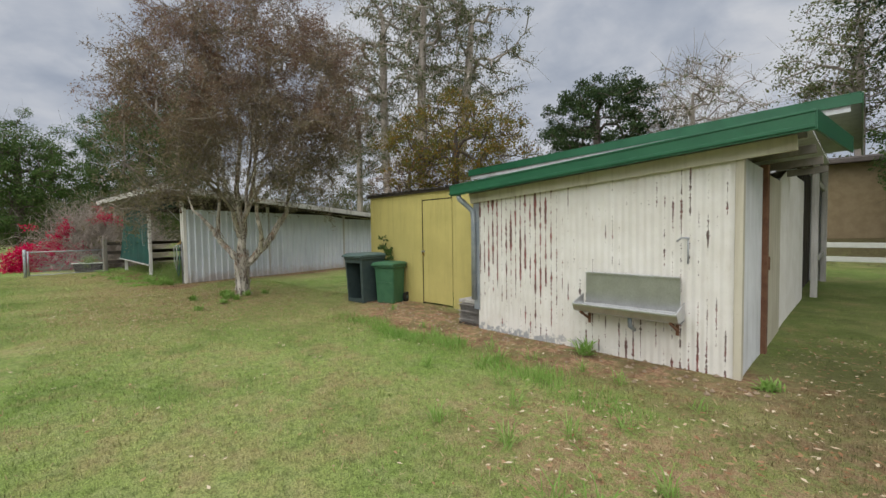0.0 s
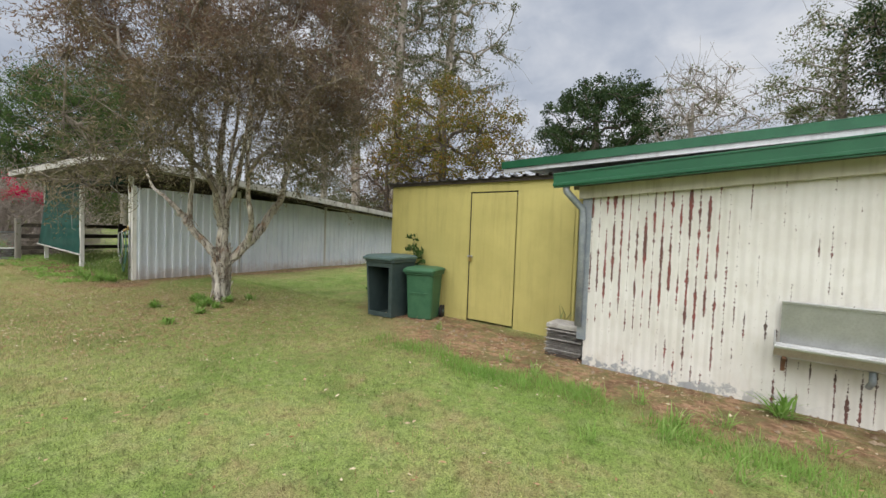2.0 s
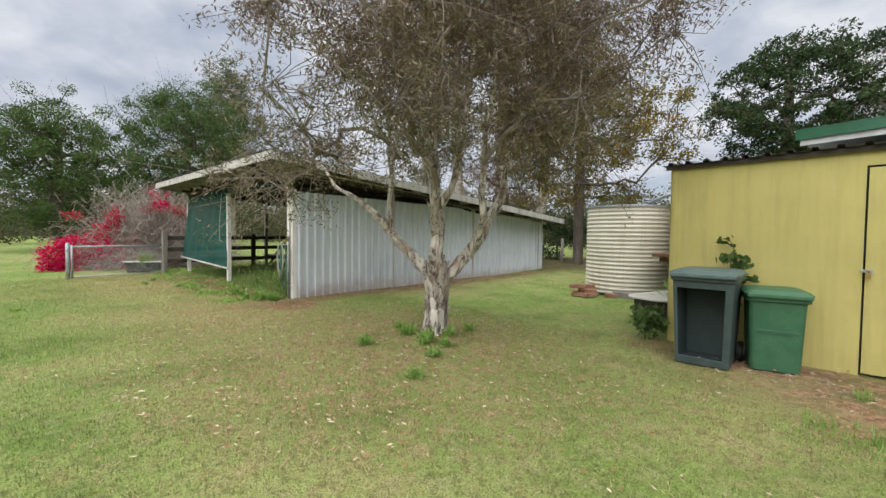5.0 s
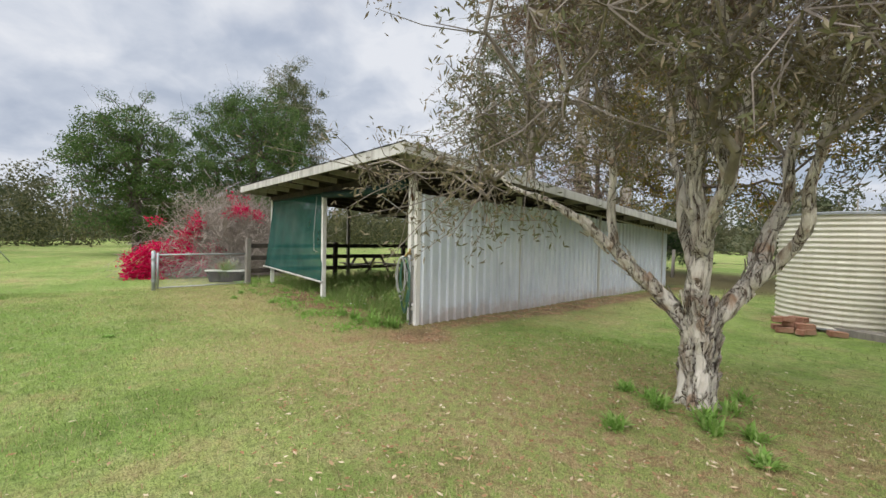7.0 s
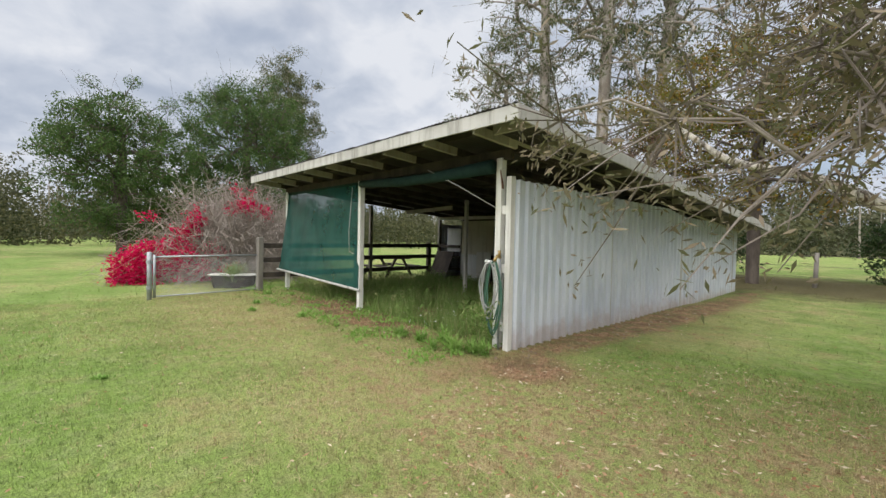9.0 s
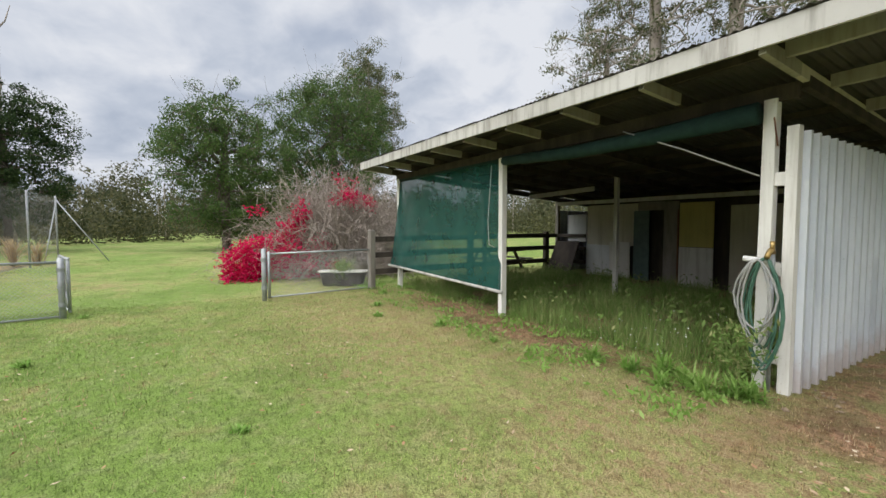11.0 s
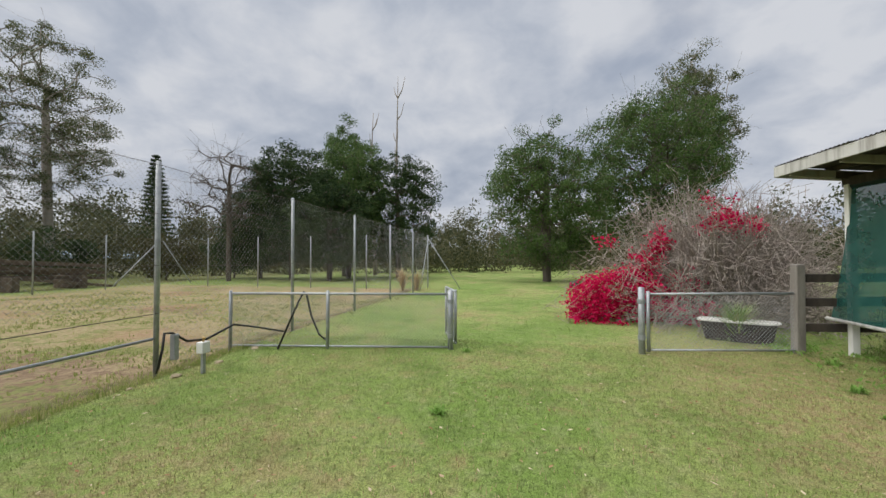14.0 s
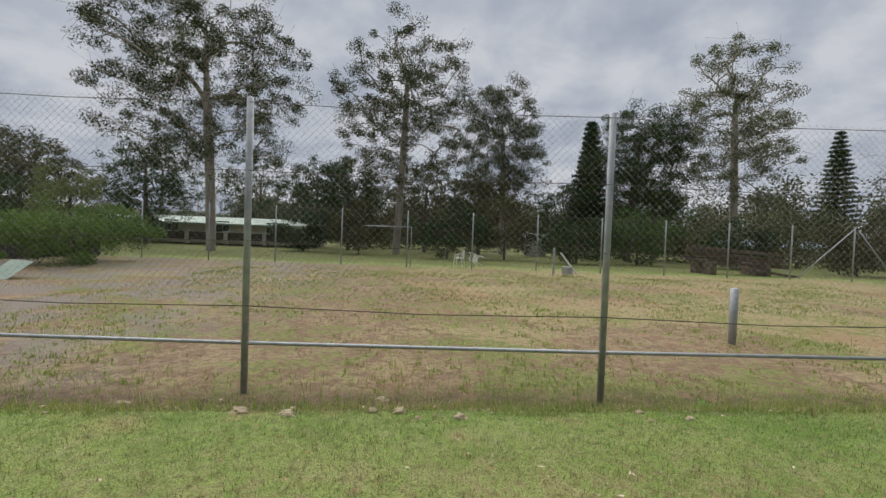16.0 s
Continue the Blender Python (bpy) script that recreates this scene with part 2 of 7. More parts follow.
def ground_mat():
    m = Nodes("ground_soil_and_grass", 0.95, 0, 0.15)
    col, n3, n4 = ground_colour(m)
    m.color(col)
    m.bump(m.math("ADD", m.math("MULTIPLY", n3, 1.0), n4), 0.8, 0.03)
    return m.mat


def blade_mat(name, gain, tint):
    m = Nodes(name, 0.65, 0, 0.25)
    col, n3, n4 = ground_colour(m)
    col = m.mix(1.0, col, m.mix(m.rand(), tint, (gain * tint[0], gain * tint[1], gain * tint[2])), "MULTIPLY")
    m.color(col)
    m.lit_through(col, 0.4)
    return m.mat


def leaf_mat(name, a, b, c, amount=0.25, scale=0.6, turf=False):
    """Leaves: three tones by leaf and by clump, partly lit through."""
    m = Nodes(name, 0.62, 0, 0.14)
    clump = m.step(m.noise(scale, 3, 0.6, m.pos), 0.35, 0.65)
    col = m.mix(clump, a, b)
    col = m.mix(m.step(m.rand(), 0.55, 0.95), col, c)
    m.color(col)
    if turf:
        amount = 0.4
    m.lit_through(col, amount)
    return m.mat


def peeling_white():
    """White paint on corrugated iron, worn to red primer along the ridges, bare zinc at the foot."""
    m = Nodes("peeling_white_paint", 0.55, 0, 0.4)
    x, y, z = m.xyz(m.obj)
    white = m.mix(m.step(m.noise(3, 5, 0.6), 0.35, 0.7), (0.66, 0.64, 0.59), (0.735, 0.72, 0.68))
    white = m.mix(m.math("MULTIPLY", m.step(m.noise(9, 5, 0.7, stretch=(1, 1, 0.25)), 0.52, 0.78), 0.4), white, (0.50, 0.46, 0.38))
    u = m.math("DIVIDE", x, 0.0762)
    col_no = m.math("FLOOR", u)
    ridge = m.math("SUBTRACT", 1.0, m.math("ABSOLUTE", m.math("SUBTRACT", m.math("MULTIPLY", m.math("FRACT", u), 2.0), 1.0)))
    cv = m.n.new("ShaderNodeCombineXYZ")
    m.put(cv.inputs[0], m.math("MULTIPLY", col_no, 7.31))
    m.put(cv.inputs[2], m.math("MULTIPLY", z, 2.0))
    dash = m.noise(1.0, 6, 0.72, cv.outputs[0])
    dots = m.noise(55, 4, 0.75, off=(9, 0, 5))
    side = m.step(m.math("ADD", x, m.math("MULTIPLY", m.noise(2.5, 3, 0.5, off=(3, 0, 1)), 0.5)), 1.25, 1.75)
    zone = m.noise(1.8, 4, 0.55, stretch=(1, 1, 0.55), off=(2, 0, 6))
    low = m.math("MULTIPLY", m.step(x, 1.4, 2.0), m.math("SUBTRACT", 1.0, m.step(z, 0.35, 0.8)))
    need = m.math("ADD", 0.435, m.math("MULTIPLY", side, 0.115))
    need = m.math("SUBTRACT", need, m.math("MULTIPLY", m.math("SUBTRACT", zone, 0.5), 0.36))
    need = m.math("SUBTRACT", need, m.math("MULTIPLY", low, 0.07))
    foot_left = m.math("MULTIPLY", m.math("SUBTRACT", 1.0, side), m.math("SUBTRACT", 1.0, m.step(z, 0.35, 0.75)))
    need = m.math("ADD", need, m.math("MULTIPLY", foot_left, 0.09))
    v = m.math("ADD", dash, m.math("MULTIPLY", m.math("SUBTRACT", ridge, 1.0), 0.38))
    v = m.math("ADD", v, m.math("MULTIPLY", m.math("SUBTRACT", dots, 0.5), 0.46))
    peel = m.step(m.math("SUBTRACT", v, need), 0.0, 0.012)
    core = m.step(m.math("SUBTRACT", v, need), 0.008, 0.03)
    primer = m.mix(core, (0.075, 0.05, 0.042), m.mix(m.step(m.noise(9, 4, 0.6, stretch=(1, 1, 0.3)), 0.42, 0.55), (0.225, 0.062, 0.052), (0.12, 0.052, 0.043)))
    primer = m.mix(m.math("MULTIPLY", side, m.step(m.noise(3, 2, 0.5, off=(8, 1, 3)), 0.42, 0.56)), primer, (0.085, 0.06, 0.048))
    col = m.mix(peel, white, primer)
    foot = m.math("SUBTRACT", 1.0, m.step(m.math("ADD", z, m.math("MULTIPLY", m.noise(11, 4, 0.7, off=(1, 4, 2)), 0.40)), 0.28, 0.33))
    foot = m.math("MULTIPLY", foot, m.step(m.noise(13, 4, 0.6, off=(7, 7, 7)), 0.44, 0.50))
    col = m.mix(m.math("MULTIPLY", foot, m.math("SUBTRACT", 1.0, m.step(x, 1.0, 2.2))), col, (0.33, 0.34, 0.35))
    m.color(col)
    m.bump(m.math("ADD", m.math("MULTIPLY", peel, -0.6), dots), 0.25, 0.004)
    return m.mat


def streaked(name, a, b, dirt, rough=0.6, metal=0.0, amount=0.6, foot=None):
    """Painted or zinc sheet with rain streaks and a soiled foot."""
    m = Nodes(name, rough, metal, 0.4)
    x, y, z = m.xyz(m.obj)
    col = m.mix(m.step(m.noise(1.3, 4, 0.6), 0.35, 0.65), a, b)
    st = m.step(m.noise(9, 5, 0.65, stretch=(1, 1, 0.08), off=(2, 5, 1)), 0.45, 0.75)
    col = m.mix(m.math("MULTIPLY", st, amount), col, dirt)
    sp = m.step(m.noise(35, 4, 0.7, off=(6, 1, 4)), 0.62, 0.72)
    col = m.mix(m.math("MULTIPLY", sp, 0.5), col, dirt)
    if foot:
        f = m.math("SUBTRACT", 1.0, m.step(m.math("ADD", z, m.math("MULTIPLY", m.noise(3.5, 5, 0.7), 0.7)), 0.40, 0.75))
        col = m.mix(m.math("MULTIPLY", f, 0.4), col, foot)
    m.color(col)
    m.bump(m.noise(45, 4, 0.6), 0.12, 0.003)
    return m.mat


def bark_mat():
    """Papery bark: pale flakes over dark and rusty hollows, drawn out along the stem."""
    m = Nodes("paperbark", 0.9, 0, 0.2)
    f1 = m.noise(9, 6, 0.65, stretch=(1, 1, 0.30), distort=0.9)
    f2 = m.noise(30, 5, 0.7, stretch=(1, 1, 0.22), off=(4, 4, 4), distort=0.5)
    crack = m.math("ABSOLUTE", m.math("SUBTRACT", m.noise(6.5, 5, 0.6, stretch=(1, 1, 0.25), off=(1, 7, 2), distort=1.2), 0.5))
    col = m.mix(m.step(f1, 0.30, 0.54), (0.33, 0.25, 0.19), (0.70, 0.65, 0.58))
    col = m.mix(m.math("MULTIPLY", m.step(f2, 0.54, 0.68), 0.55), col, (0.17, 0.12, 0.085))
    col = m.mix(m.math("MULTIPLY", m.step(m.noise(4, 3, 0.5, off=(9, 9, 1)), 0.56, 0.66), 0.55), col, (0.34, 0.18, 0.09))
    col = m.mix(m.math("SUBTRACT", 1.0, m.step(crack, 0.003, 0.020)), col, (0.11, 0.078, 0.055))
    m.color(col)
    m.bump(m.math("ADD", m.math("ADD", f1, m.math("MULTIPLY", f2, 0.6)), m.math("MULTIPLY", m.step(crack, 0.0, 0.05), 0.8)), 1.0, 0.035)
    return m.mat


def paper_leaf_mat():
    """Narrow leaves: olive low in the crown, grading with height to bronze."""
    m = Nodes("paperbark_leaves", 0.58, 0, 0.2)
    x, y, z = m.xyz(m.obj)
    by_height = m.step(m.math("ADD", z, m.math("MULTIPLY", m.noise(0.9, 3, 0.6), 3.0)), 3.6, 5.4)
    col = m.mix(by_height, (0.14, 0.145, 0.068), (0.21, 0.13, 0.095))
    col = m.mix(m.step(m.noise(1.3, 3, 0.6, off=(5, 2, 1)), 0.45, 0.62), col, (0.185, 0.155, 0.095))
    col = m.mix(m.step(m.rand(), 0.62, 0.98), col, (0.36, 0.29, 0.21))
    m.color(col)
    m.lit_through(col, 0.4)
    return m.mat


def mesh_cloth():
    """Green shade cloth: a woven net that lets part of the light through."""
    m = Nodes("green_shade_cloth", 0.8, 0, 0.25)
    col = m.mix(m.step(m.noise(2.5, 4, 0.6), 0.35, 0.65), (0.010, 0.068, 0.056), (0.016, 0.09, 0.075))
    m.color(col)
    tr = m.n.new("ShaderNodeBsdfTransparent")
    mx = m.n.new("ShaderNodeMixShader")
    mx.inputs[0].default_value = 0.17
    m.l.new(m.bsdf.outputs[0], mx.inputs[1])
    m.l.new(tr.outputs[0], mx.inputs[2])
    m.l.new(mx.outputs[0], m.n["Material Output"].inputs[0])
    return m.mat


M_GROUND = ground_mat()
M_BLADE = blade_mat("grass_blades", 2.6, (0.62, 0.62, 0.62))
M_TALL = leaf_mat("tall_weeds", (0.15, 0.25, 0.06), (0.20, 0.30, 0.085), (0.33, 0.34, 0.15), scale=1.2)
M_PEEL = peeling_white()
M_YELLOW = streaked("yellow_painted_iron", (0.46, 0.405, 0.14), (0.53, 0.465, 0.165), (0.33, 0.285, 0.10), 0.62, amount=0.45)
M_GREY = streaked("weathered_zinc_sheet", (0.64, 0.69, 0.75), (0.71, 0.75, 0.80), (0.33, 0.36, 0.40), 0.5, 0.1, 0.35, (0.36, 0.20, 0.11))
M_ROOF = streaked("old_roof_iron", (0.058, 0.054, 0.052), (0.09, 0.083, 0.078), (0.06, 0.045, 0.035), 0.7, 0.1)
M_PALEROOF = streaked("pale_roof_sheet", (0.55, 0.57, 0.58), (0.62, 0.64, 0.65), (0.36, 0.36, 0.35), 0.5)
M_GREEN = plain("green_fascia_paint", (0.012, 0.098, 0.044), (0.019, 0.12, 0.055), 3, 0.35, spec=0.5, bump=0.05)
M_WHITE = streaked("flaking_white_timber_paint", (0.47, 0.46, 0.43), (0.56, 0.55, 0.52), (0.22, 0.20, 0.175), 0.7, 0, 0.85)
M_BOARD = streaked("whitish_old_board", (0.58, 0.57, 0.53), (0.66, 0.65, 0.61), (0.30, 0.27, 0.23), 0.7, 0, 0.6)
# Streaked cream paint, darkened to hold the shade under the eaves.
M_TAIL = streaked("soiled_shaded_cream_timber", (0.30, 0.285, 0.235), (0.37, 0.35, 0.29), (0.16, 0.14, 0.11), 0.75, 0, 0.7)
M_POST = streaked("white_post_paint", (0.74, 0.73, 0.69), (0.80, 0.79, 0.76), (0.38, 0.35, 0.31), 0.65, 0, 0.5)
M_CREAM = streaked("cream_painted_board", (0.50, 0.47, 0.37), (0.57, 0.54, 0.44), (0.30, 0.26, 0.18), 0.7)
# Dark old timber; on the open shed's inner roof it also carries shade.
M_WOOD_AND_SHADE = plain("weathered_timber_and_shade", (0.042, 0.034, 0.029), (0.075, 0.06, 0.048), 5, 0.85, stretch=(1, 1, 0.3), bump=0.5)
M_OLDBEAM = plain("old_brown_beams", (0.095, 0.072, 0.055), (0.17, 0.13, 0.10), 4, 0.88, stretch=(1, 1, 0.3), bump=0.5)
M_GREYWOOD = plain("grey_weathered_timber", (0.20, 0.18, 0.16), (0.29, 0.265, 0.235), 5, 0.88, stretch=(1, 1, 0.2), bump=0.6)
M_STEEL = plain("stainless_steel", (0.50, 0.51, 0.51), (0.58, 0.59, 0.59), 6, 0.33, 0.85, bump=0.05, c=(0.36, 0.36, 0.35))
M_GALV = plain("galvanised_pipe", (0.33, 0.35, 0.37), (0.43, 0.45, 0.47), 9, 0.5, 0.55, bump=0.1, c=(0.24, 0.24, 0.24))
M_WIRE = plain("galvanised_wire", (0.27, 0.28, 0.28), (0.34, 0.35, 0.35), 9, 0.55, 0.4, bump=0.0)
M_DARKWIRE = plain("rusty_wire", (0.11, 0.09, 0.08), (0.16, 0.13, 0.12), 9, 0.7, 0.2, bump=0.0)
M_RUST = plain("rusty_iron", (0.16, 0.075, 0.045), (0.23, 0.12, 0.07), 8, 0.85, 0.2, bump=0.4)
M_BLUEGREY = plain("blue_grey_flashing", (0.25, 0.29, 0.33), (0.36, 0.39, 0.42), 5, 0.5, 0.3, bump=0.1)
M_TANK = streaked("cream_tank_sheet", (0.62, 0.59, 0.49), (0.68, 0.65, 0.56), (0.42, 0.38, 0.28), 0.5, 0, 0.4)
M_BINDARK = plain("dark_green_plastic", (0.04, 0.062, 0.062), (0.055, 0.08, 0.078), 6, 0.5, bump=0.1)
M_BINLID = plain("grey_green_plastic", (0.075, 0.12, 0.115), (0.10, 0.15, 0.14), 6, 0.5, bump=0.1)
M_BINGREEN = plain("green_plastic", (0.035, 0.115, 0.058), (0.05, 0.14, 0.072), 6, 0.5, bump=0.1)
M_BLACK = plain("black_rubber_and_gap_shade", (0.012, 0.012, 0.013), (0.025, 0.025, 0.026), 9, 0.6, bump=0.1)
M_HOSE = plain("green_hose", (0.05, 0.13, 0.09), (0.08, 0.17, 0.12), 9, 0.45, bump=0.0)
M_HOSEPALE = plain("grey_hose", (0.28, 0.29, 0.28), (0.36, 0.36, 0.34), 9, 0.5, bump=0.0)
M_ENAMEL = plain("old_white_enamel", (0.66, 0.65, 0.60), (0.74, 0.73, 0.69), 4, 0.3, bump=0.05, spec=0.5)
M_TUBOUT = plain("dark_cast_iron", (0.035, 0.03, 0.03), (0.07, 0.055, 0.05), 6, 0.75, 0.2, bump=0.3)
M_CONCRETE = plain("concrete", (0.34, 0.33, 0.31), (0.44, 0.43, 0.40), 5, 0.9, bump=0.5)
M_BRASS = plain("brass", (0.45, 0.31, 0.12), (0.5, 0.36, 0.15), 9, 0.4, 0.8, bump=0.0)
M_WHITEPLASTIC = plain("white_plastic", (0.72, 0.72, 0.70), (0.78, 0.78, 0.76), 5, 0.45, bump=0.0)
M_CLOTH = mesh_cloth()
M_ROLL = plain("rolled_green_cloth", (0.006, 0.028, 0.024), (0.012, 0.042, 0.035), 9, 0.85, bump=0.4)
M_TANWALL = plain("tan_house_wall", (0.25, 0.19, 0.11), (0.31, 0.24, 0.145), 3, 0.85, bump=0.2)
M_DARKROOF = plain("dark_house_roof", (0.10, 0.085, 0.08), (0.14, 0.12, 0.11), 3, 0.8, bump=0.2)
M_PALEGREENROOF = streaked("pale_green_roof", (0.30, 0.385, 0.315), (0.36, 0.44, 0.37), (0.25, 0.29, 0.25), 0.5)
M_BLUEROOF = plain("blue_grey_roof", (0.20, 0.29, 0.40), (0.26, 0.35, 0.46), 3, 0.5, bump=0.1)
M_GLASSDARK = plain("dark_window_glass", (0.02, 0.025, 0.03), (0.03, 0.035, 0.04), 3, 0.1, bump=0.0, spec=0.6)
M_PAPERBARK = bark_mat()
M_GUMBARK = plain("gum_bark", (0.26, 0.22, 0.185), (0.40, 0.36, 0.32), 2.2, 0.9, stretch=(1, 1, 0.3), bump=0.5, dist=0.02, fine=12)
M_DARKBARK = plain("dark_bark", (0.075, 0.06, 0.05), (0.14, 0.115, 0.095), 3, 0.92, stretch=(1, 1, 0.3), bump=0.6, dist=0.02, fine=18)
M_GREYBARK = plain("grey_branch_bark", (0.22, 0.19, 0.16), (0.37, 0.325, 0.28), 5, 0.9, stretch=(1, 1, 0.4), bump=0.5, fine=40)
M_DULLTWIG = plain("dull_twigs", (0.15, 0.125, 0.105), (0.24, 0.205, 0.175), 3, 0.9, bump=0.1)
M_TWIG = plain("pale_twigs", (0.27, 0.225, 0.195), (0.38, 0.33, 0.29), 3, 0.9, bump=0.1)
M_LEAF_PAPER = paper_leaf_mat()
M_LEAF_GUM = leaf_mat("gum_leaves", (0.085, 0.105, 0.05), (0.125, 0.145, 0.07), (0.18, 0.18, 0.10), 0.35, 0.4)
M_LEAF_DARK = leaf_mat("dark_leaves", (0.022, 0.045, 0.018), (0.04, 0.07, 0.025), (0.075, 0.11, 0.04), 0.2, 0.4)
M_LEAF_GREEN = leaf_mat("green_leaves", (0.055, 0.105, 0.030), (0.085, 0.145, 0.042), (0.14, 0.19, 0.065), 0.3, 0.4)
M_LEAF_YELLOW = leaf_mat("autumn_leaves", (0.115, 0.13, 0.03), (0.19, 0.16, 0.032), (0.27, 0.15, 0.035), 0.3, 0.5)
M_LEAF_LIGHT = leaf_mat("light_leaves", (0.11, 0.14, 0.05), (0.15, 0.18, 0.065), (0.21, 0.21, 0.10), 0.3, 0.4)
M_LEAF_WOODS = leaf_mat("far_woods_leaves", (0.065, 0.082, 0.04), (0.125, 0.125, 0.072), (0.16, 0.15, 0.09), 0.25, 0.11)
M_LEAF_SHRUB = leaf_mat("bright_shrub_leaves", (0.085, 0.15, 0.035), (0.125, 0.20, 0.05), (0.19, 0.25, 0.08), 0.3, 0.6)
M_LEAF_UNDER = leaf_mat("undergrowth_leaves", (0.045, 0.055, 0.024), (0.085, 0.088, 0.042), (0.14, 0.135, 0.06), 0.25, 0.18)
M_LEAF_GUMDARK = leaf_mat("dark_gum_leaves", (0.042, 0.058, 0.026), (0.065, 0.082, 0.036), (0.10, 0.11, 0.055), 0.25, 0.4)
M_LEAF_OLIVE = leaf_mat("olive_leaves", (0.06, 0.062, 0.028), (0.085, 0.08, 0.036), (0.13, 0.115, 0.055), 0.25, 0.3)
M_PETAL = leaf_mat("crimson_bracts", (0.58, 0.008, 0.085), (0.72, 0.016, 0.13), (0.42, 0.005, 0.045), 0.3, 1.5)
M_LITTER = leaf_mat("fallen_leaves", (0.27, 0.13, 0.065), (0.42, 0.28, 0.16), (0.62, 0.52, 0.38), 0.1, 3.0)
M_STRAW = leaf_mat("dry_stalks", (0.46, 0.36, 0.21), (0.55, 0.45, 0.28), (0.38, 0.27, 0.15), 0.25, 2.0, True)
M_WEED = leaf_mat("weed_leaves", (0.20, 0.36, 0.075), (0.26, 0.42, 0.10), (0.33, 0.45, 0.15), 0.3, 2.0, True)
M_TUFT = leaf_mat("court_tufts", (0.20, 0.28, 0.06), (0.30, 0.345, 0.10), (0.46, 0.41, 0.21), 0.3, 0.8, True)
M_THATCH = plain("dry_thatch_clods", (0.34, 0.275, 0.18), (0.48, 0.40, 0.27), 14, 0.95, bump=0.9, dist=0.01, fine=110, c=(0.17, 0.12, 0.075))
M_EARTH = plain("dry_earth", (0.25, 0.185, 0.125), (0.37, 0.29, 0.20), 12, 0.95, bump=0.9, dist=0.01, fine=90, c=(0.12, 0.075, 0.05))
M_STACK = plain("weathered_ridged_sheet", (0.33, 0.31, 0.285), (0.47, 0.45, 0.42), 9, 0.9, bump=0.4)
M_BRICK = plain("old_bricks", (0.28, 0.13, 0.085), (0.36, 0.22, 0.15), 7, 0.9, bump=0.4)

# ---- building helpers ----


class Shape:
    """Gathers vertices and faces of one mesh."""

    def __init__(self):
        self.v, self.f = [], []

    def add(self, verts, faces):
        k = len(self.v)
        self.v += [tuple(p) for p in verts]
        self.f += [tuple(i + k for i in f) for f in faces]
        return self

    def box(self, x0, x1, y0, y1, z0, z1, m=None):
        p = [Vector((x, y, z)) for z in (z0, z1) for y in (y0, y1) for x in (x0, x1)]
        if m is not None:
            p = [m @ q for q in p]
        return self.add(p, [(0, 2, 3, 1), (4, 5, 7, 6), (0, 1, 5, 4), (2, 6, 7, 3), (0, 4, 6, 2), (1, 3, 7, 5)])

    def beam(self, a, b, w, h, up=(0, 0, 1)):
        """A squared timber from a to b."""
        a, b = Vector(a), Vector(b)
        d = (b - a).normalized()
        s = d.cross(Vector(up))
        s = s.normalized() if s.length > 1e-4 else Vector((1, 0, 0))
        u = s.cross(d)
        p = [q + s * i * w / 2 + u * j * h / 2 for q in (a, b) for i, j in ((-1, -1), (1, -1), (1, 1), (-1, 1))]
        return self.add(p, [(3, 2, 1, 0), (4, 5, 6, 7), (0, 1, 5, 4), (1, 2, 6, 5), (2, 3, 7, 6), (3, 0, 4, 7)])

    def tube(self, pts, radii, n=8, caps=True):
        pts = [Vector(p) for p in pts]
        if isinstance(radii, (int, float)):
            radii = [radii] * len(pts)
        side, rings = None, []
        for i, p in enumerate(pts):
            d = (pts[min(i + 1, len(pts) - 1)] - pts[max(i - 1, 0)]).normalized()
            if side is None:
                side = d.cross(Vector((0.3, 1, 0.2))).normalized()
            side = (side - d * side.dot(d)).normalized()
            o = d.cross(side)
            rings.append([p + (side * math.cos(a) + o * math.sin(a)) * radii[i] for a in [2 * math.pi * j / n for j in range(n)]])
        verts = [q for r in rings for q in r]
        faces = [(i * n + j, i * n + (j + 1) % n, (i + 1) * n + (j + 1) % n, (i + 1) * n + j) for i in range(len(pts) - 1) for j in range(n)]
        if caps:
            faces += [tuple(range(n - 1, -1, -1)), tuple((len(pts) - 1) * n + j for j in range(n))]
        return self.add(verts, faces)

    def lathe(self, prof, n=48, centre=(0, 0)):
        """A profile of (radius, z) turned round the upright axis."""
        verts = [(centre[0] + r * math.cos(2 * math.pi * j / n), centre[1] + r * math.sin(2 * math.pi * j / n), z) for r, z in prof for j in range(n)]
        faces = [(i * n + j, i * n + (j + 1) % n, (i + 1) * n + (j + 1) % n, (i + 1) * n + j) for i in range(len(prof) - 1) for j in range(n)]
        return self.add(verts, faces)

    def mesh(self, name, smooth=False):
        me = bpy.data.meshes.new(name)
        me.from_pydata(self.v, [], self.f)
        if smooth:
            me.polygons.foreach_set("use_smooth", [True] * len(me.polygons))
        me.update()
        return me


WEST = Matrix.Translation((-13.48, 3.41, 0)) @ Matrix.Scale(0.95, 4) @ Matrix.Translation((13.734, -3.426, 0))


def settle(m):
    """The yard beyond the sheds is laid out a little larger than life: bring it to scale about the grey shed's corner."""
    if m is None:
        return Matrix()
    p = m.translation
    return WEST @ m if p.x < -10.5 or p.y < -5 else m


def thing(name, label, category, m=None, group="", kind=""):
    ob = new(name)
    ob.matrix_world = settle(m)
    ob.empty_display_size = 0.2
    return tagged(ob, label, category, group, kind)


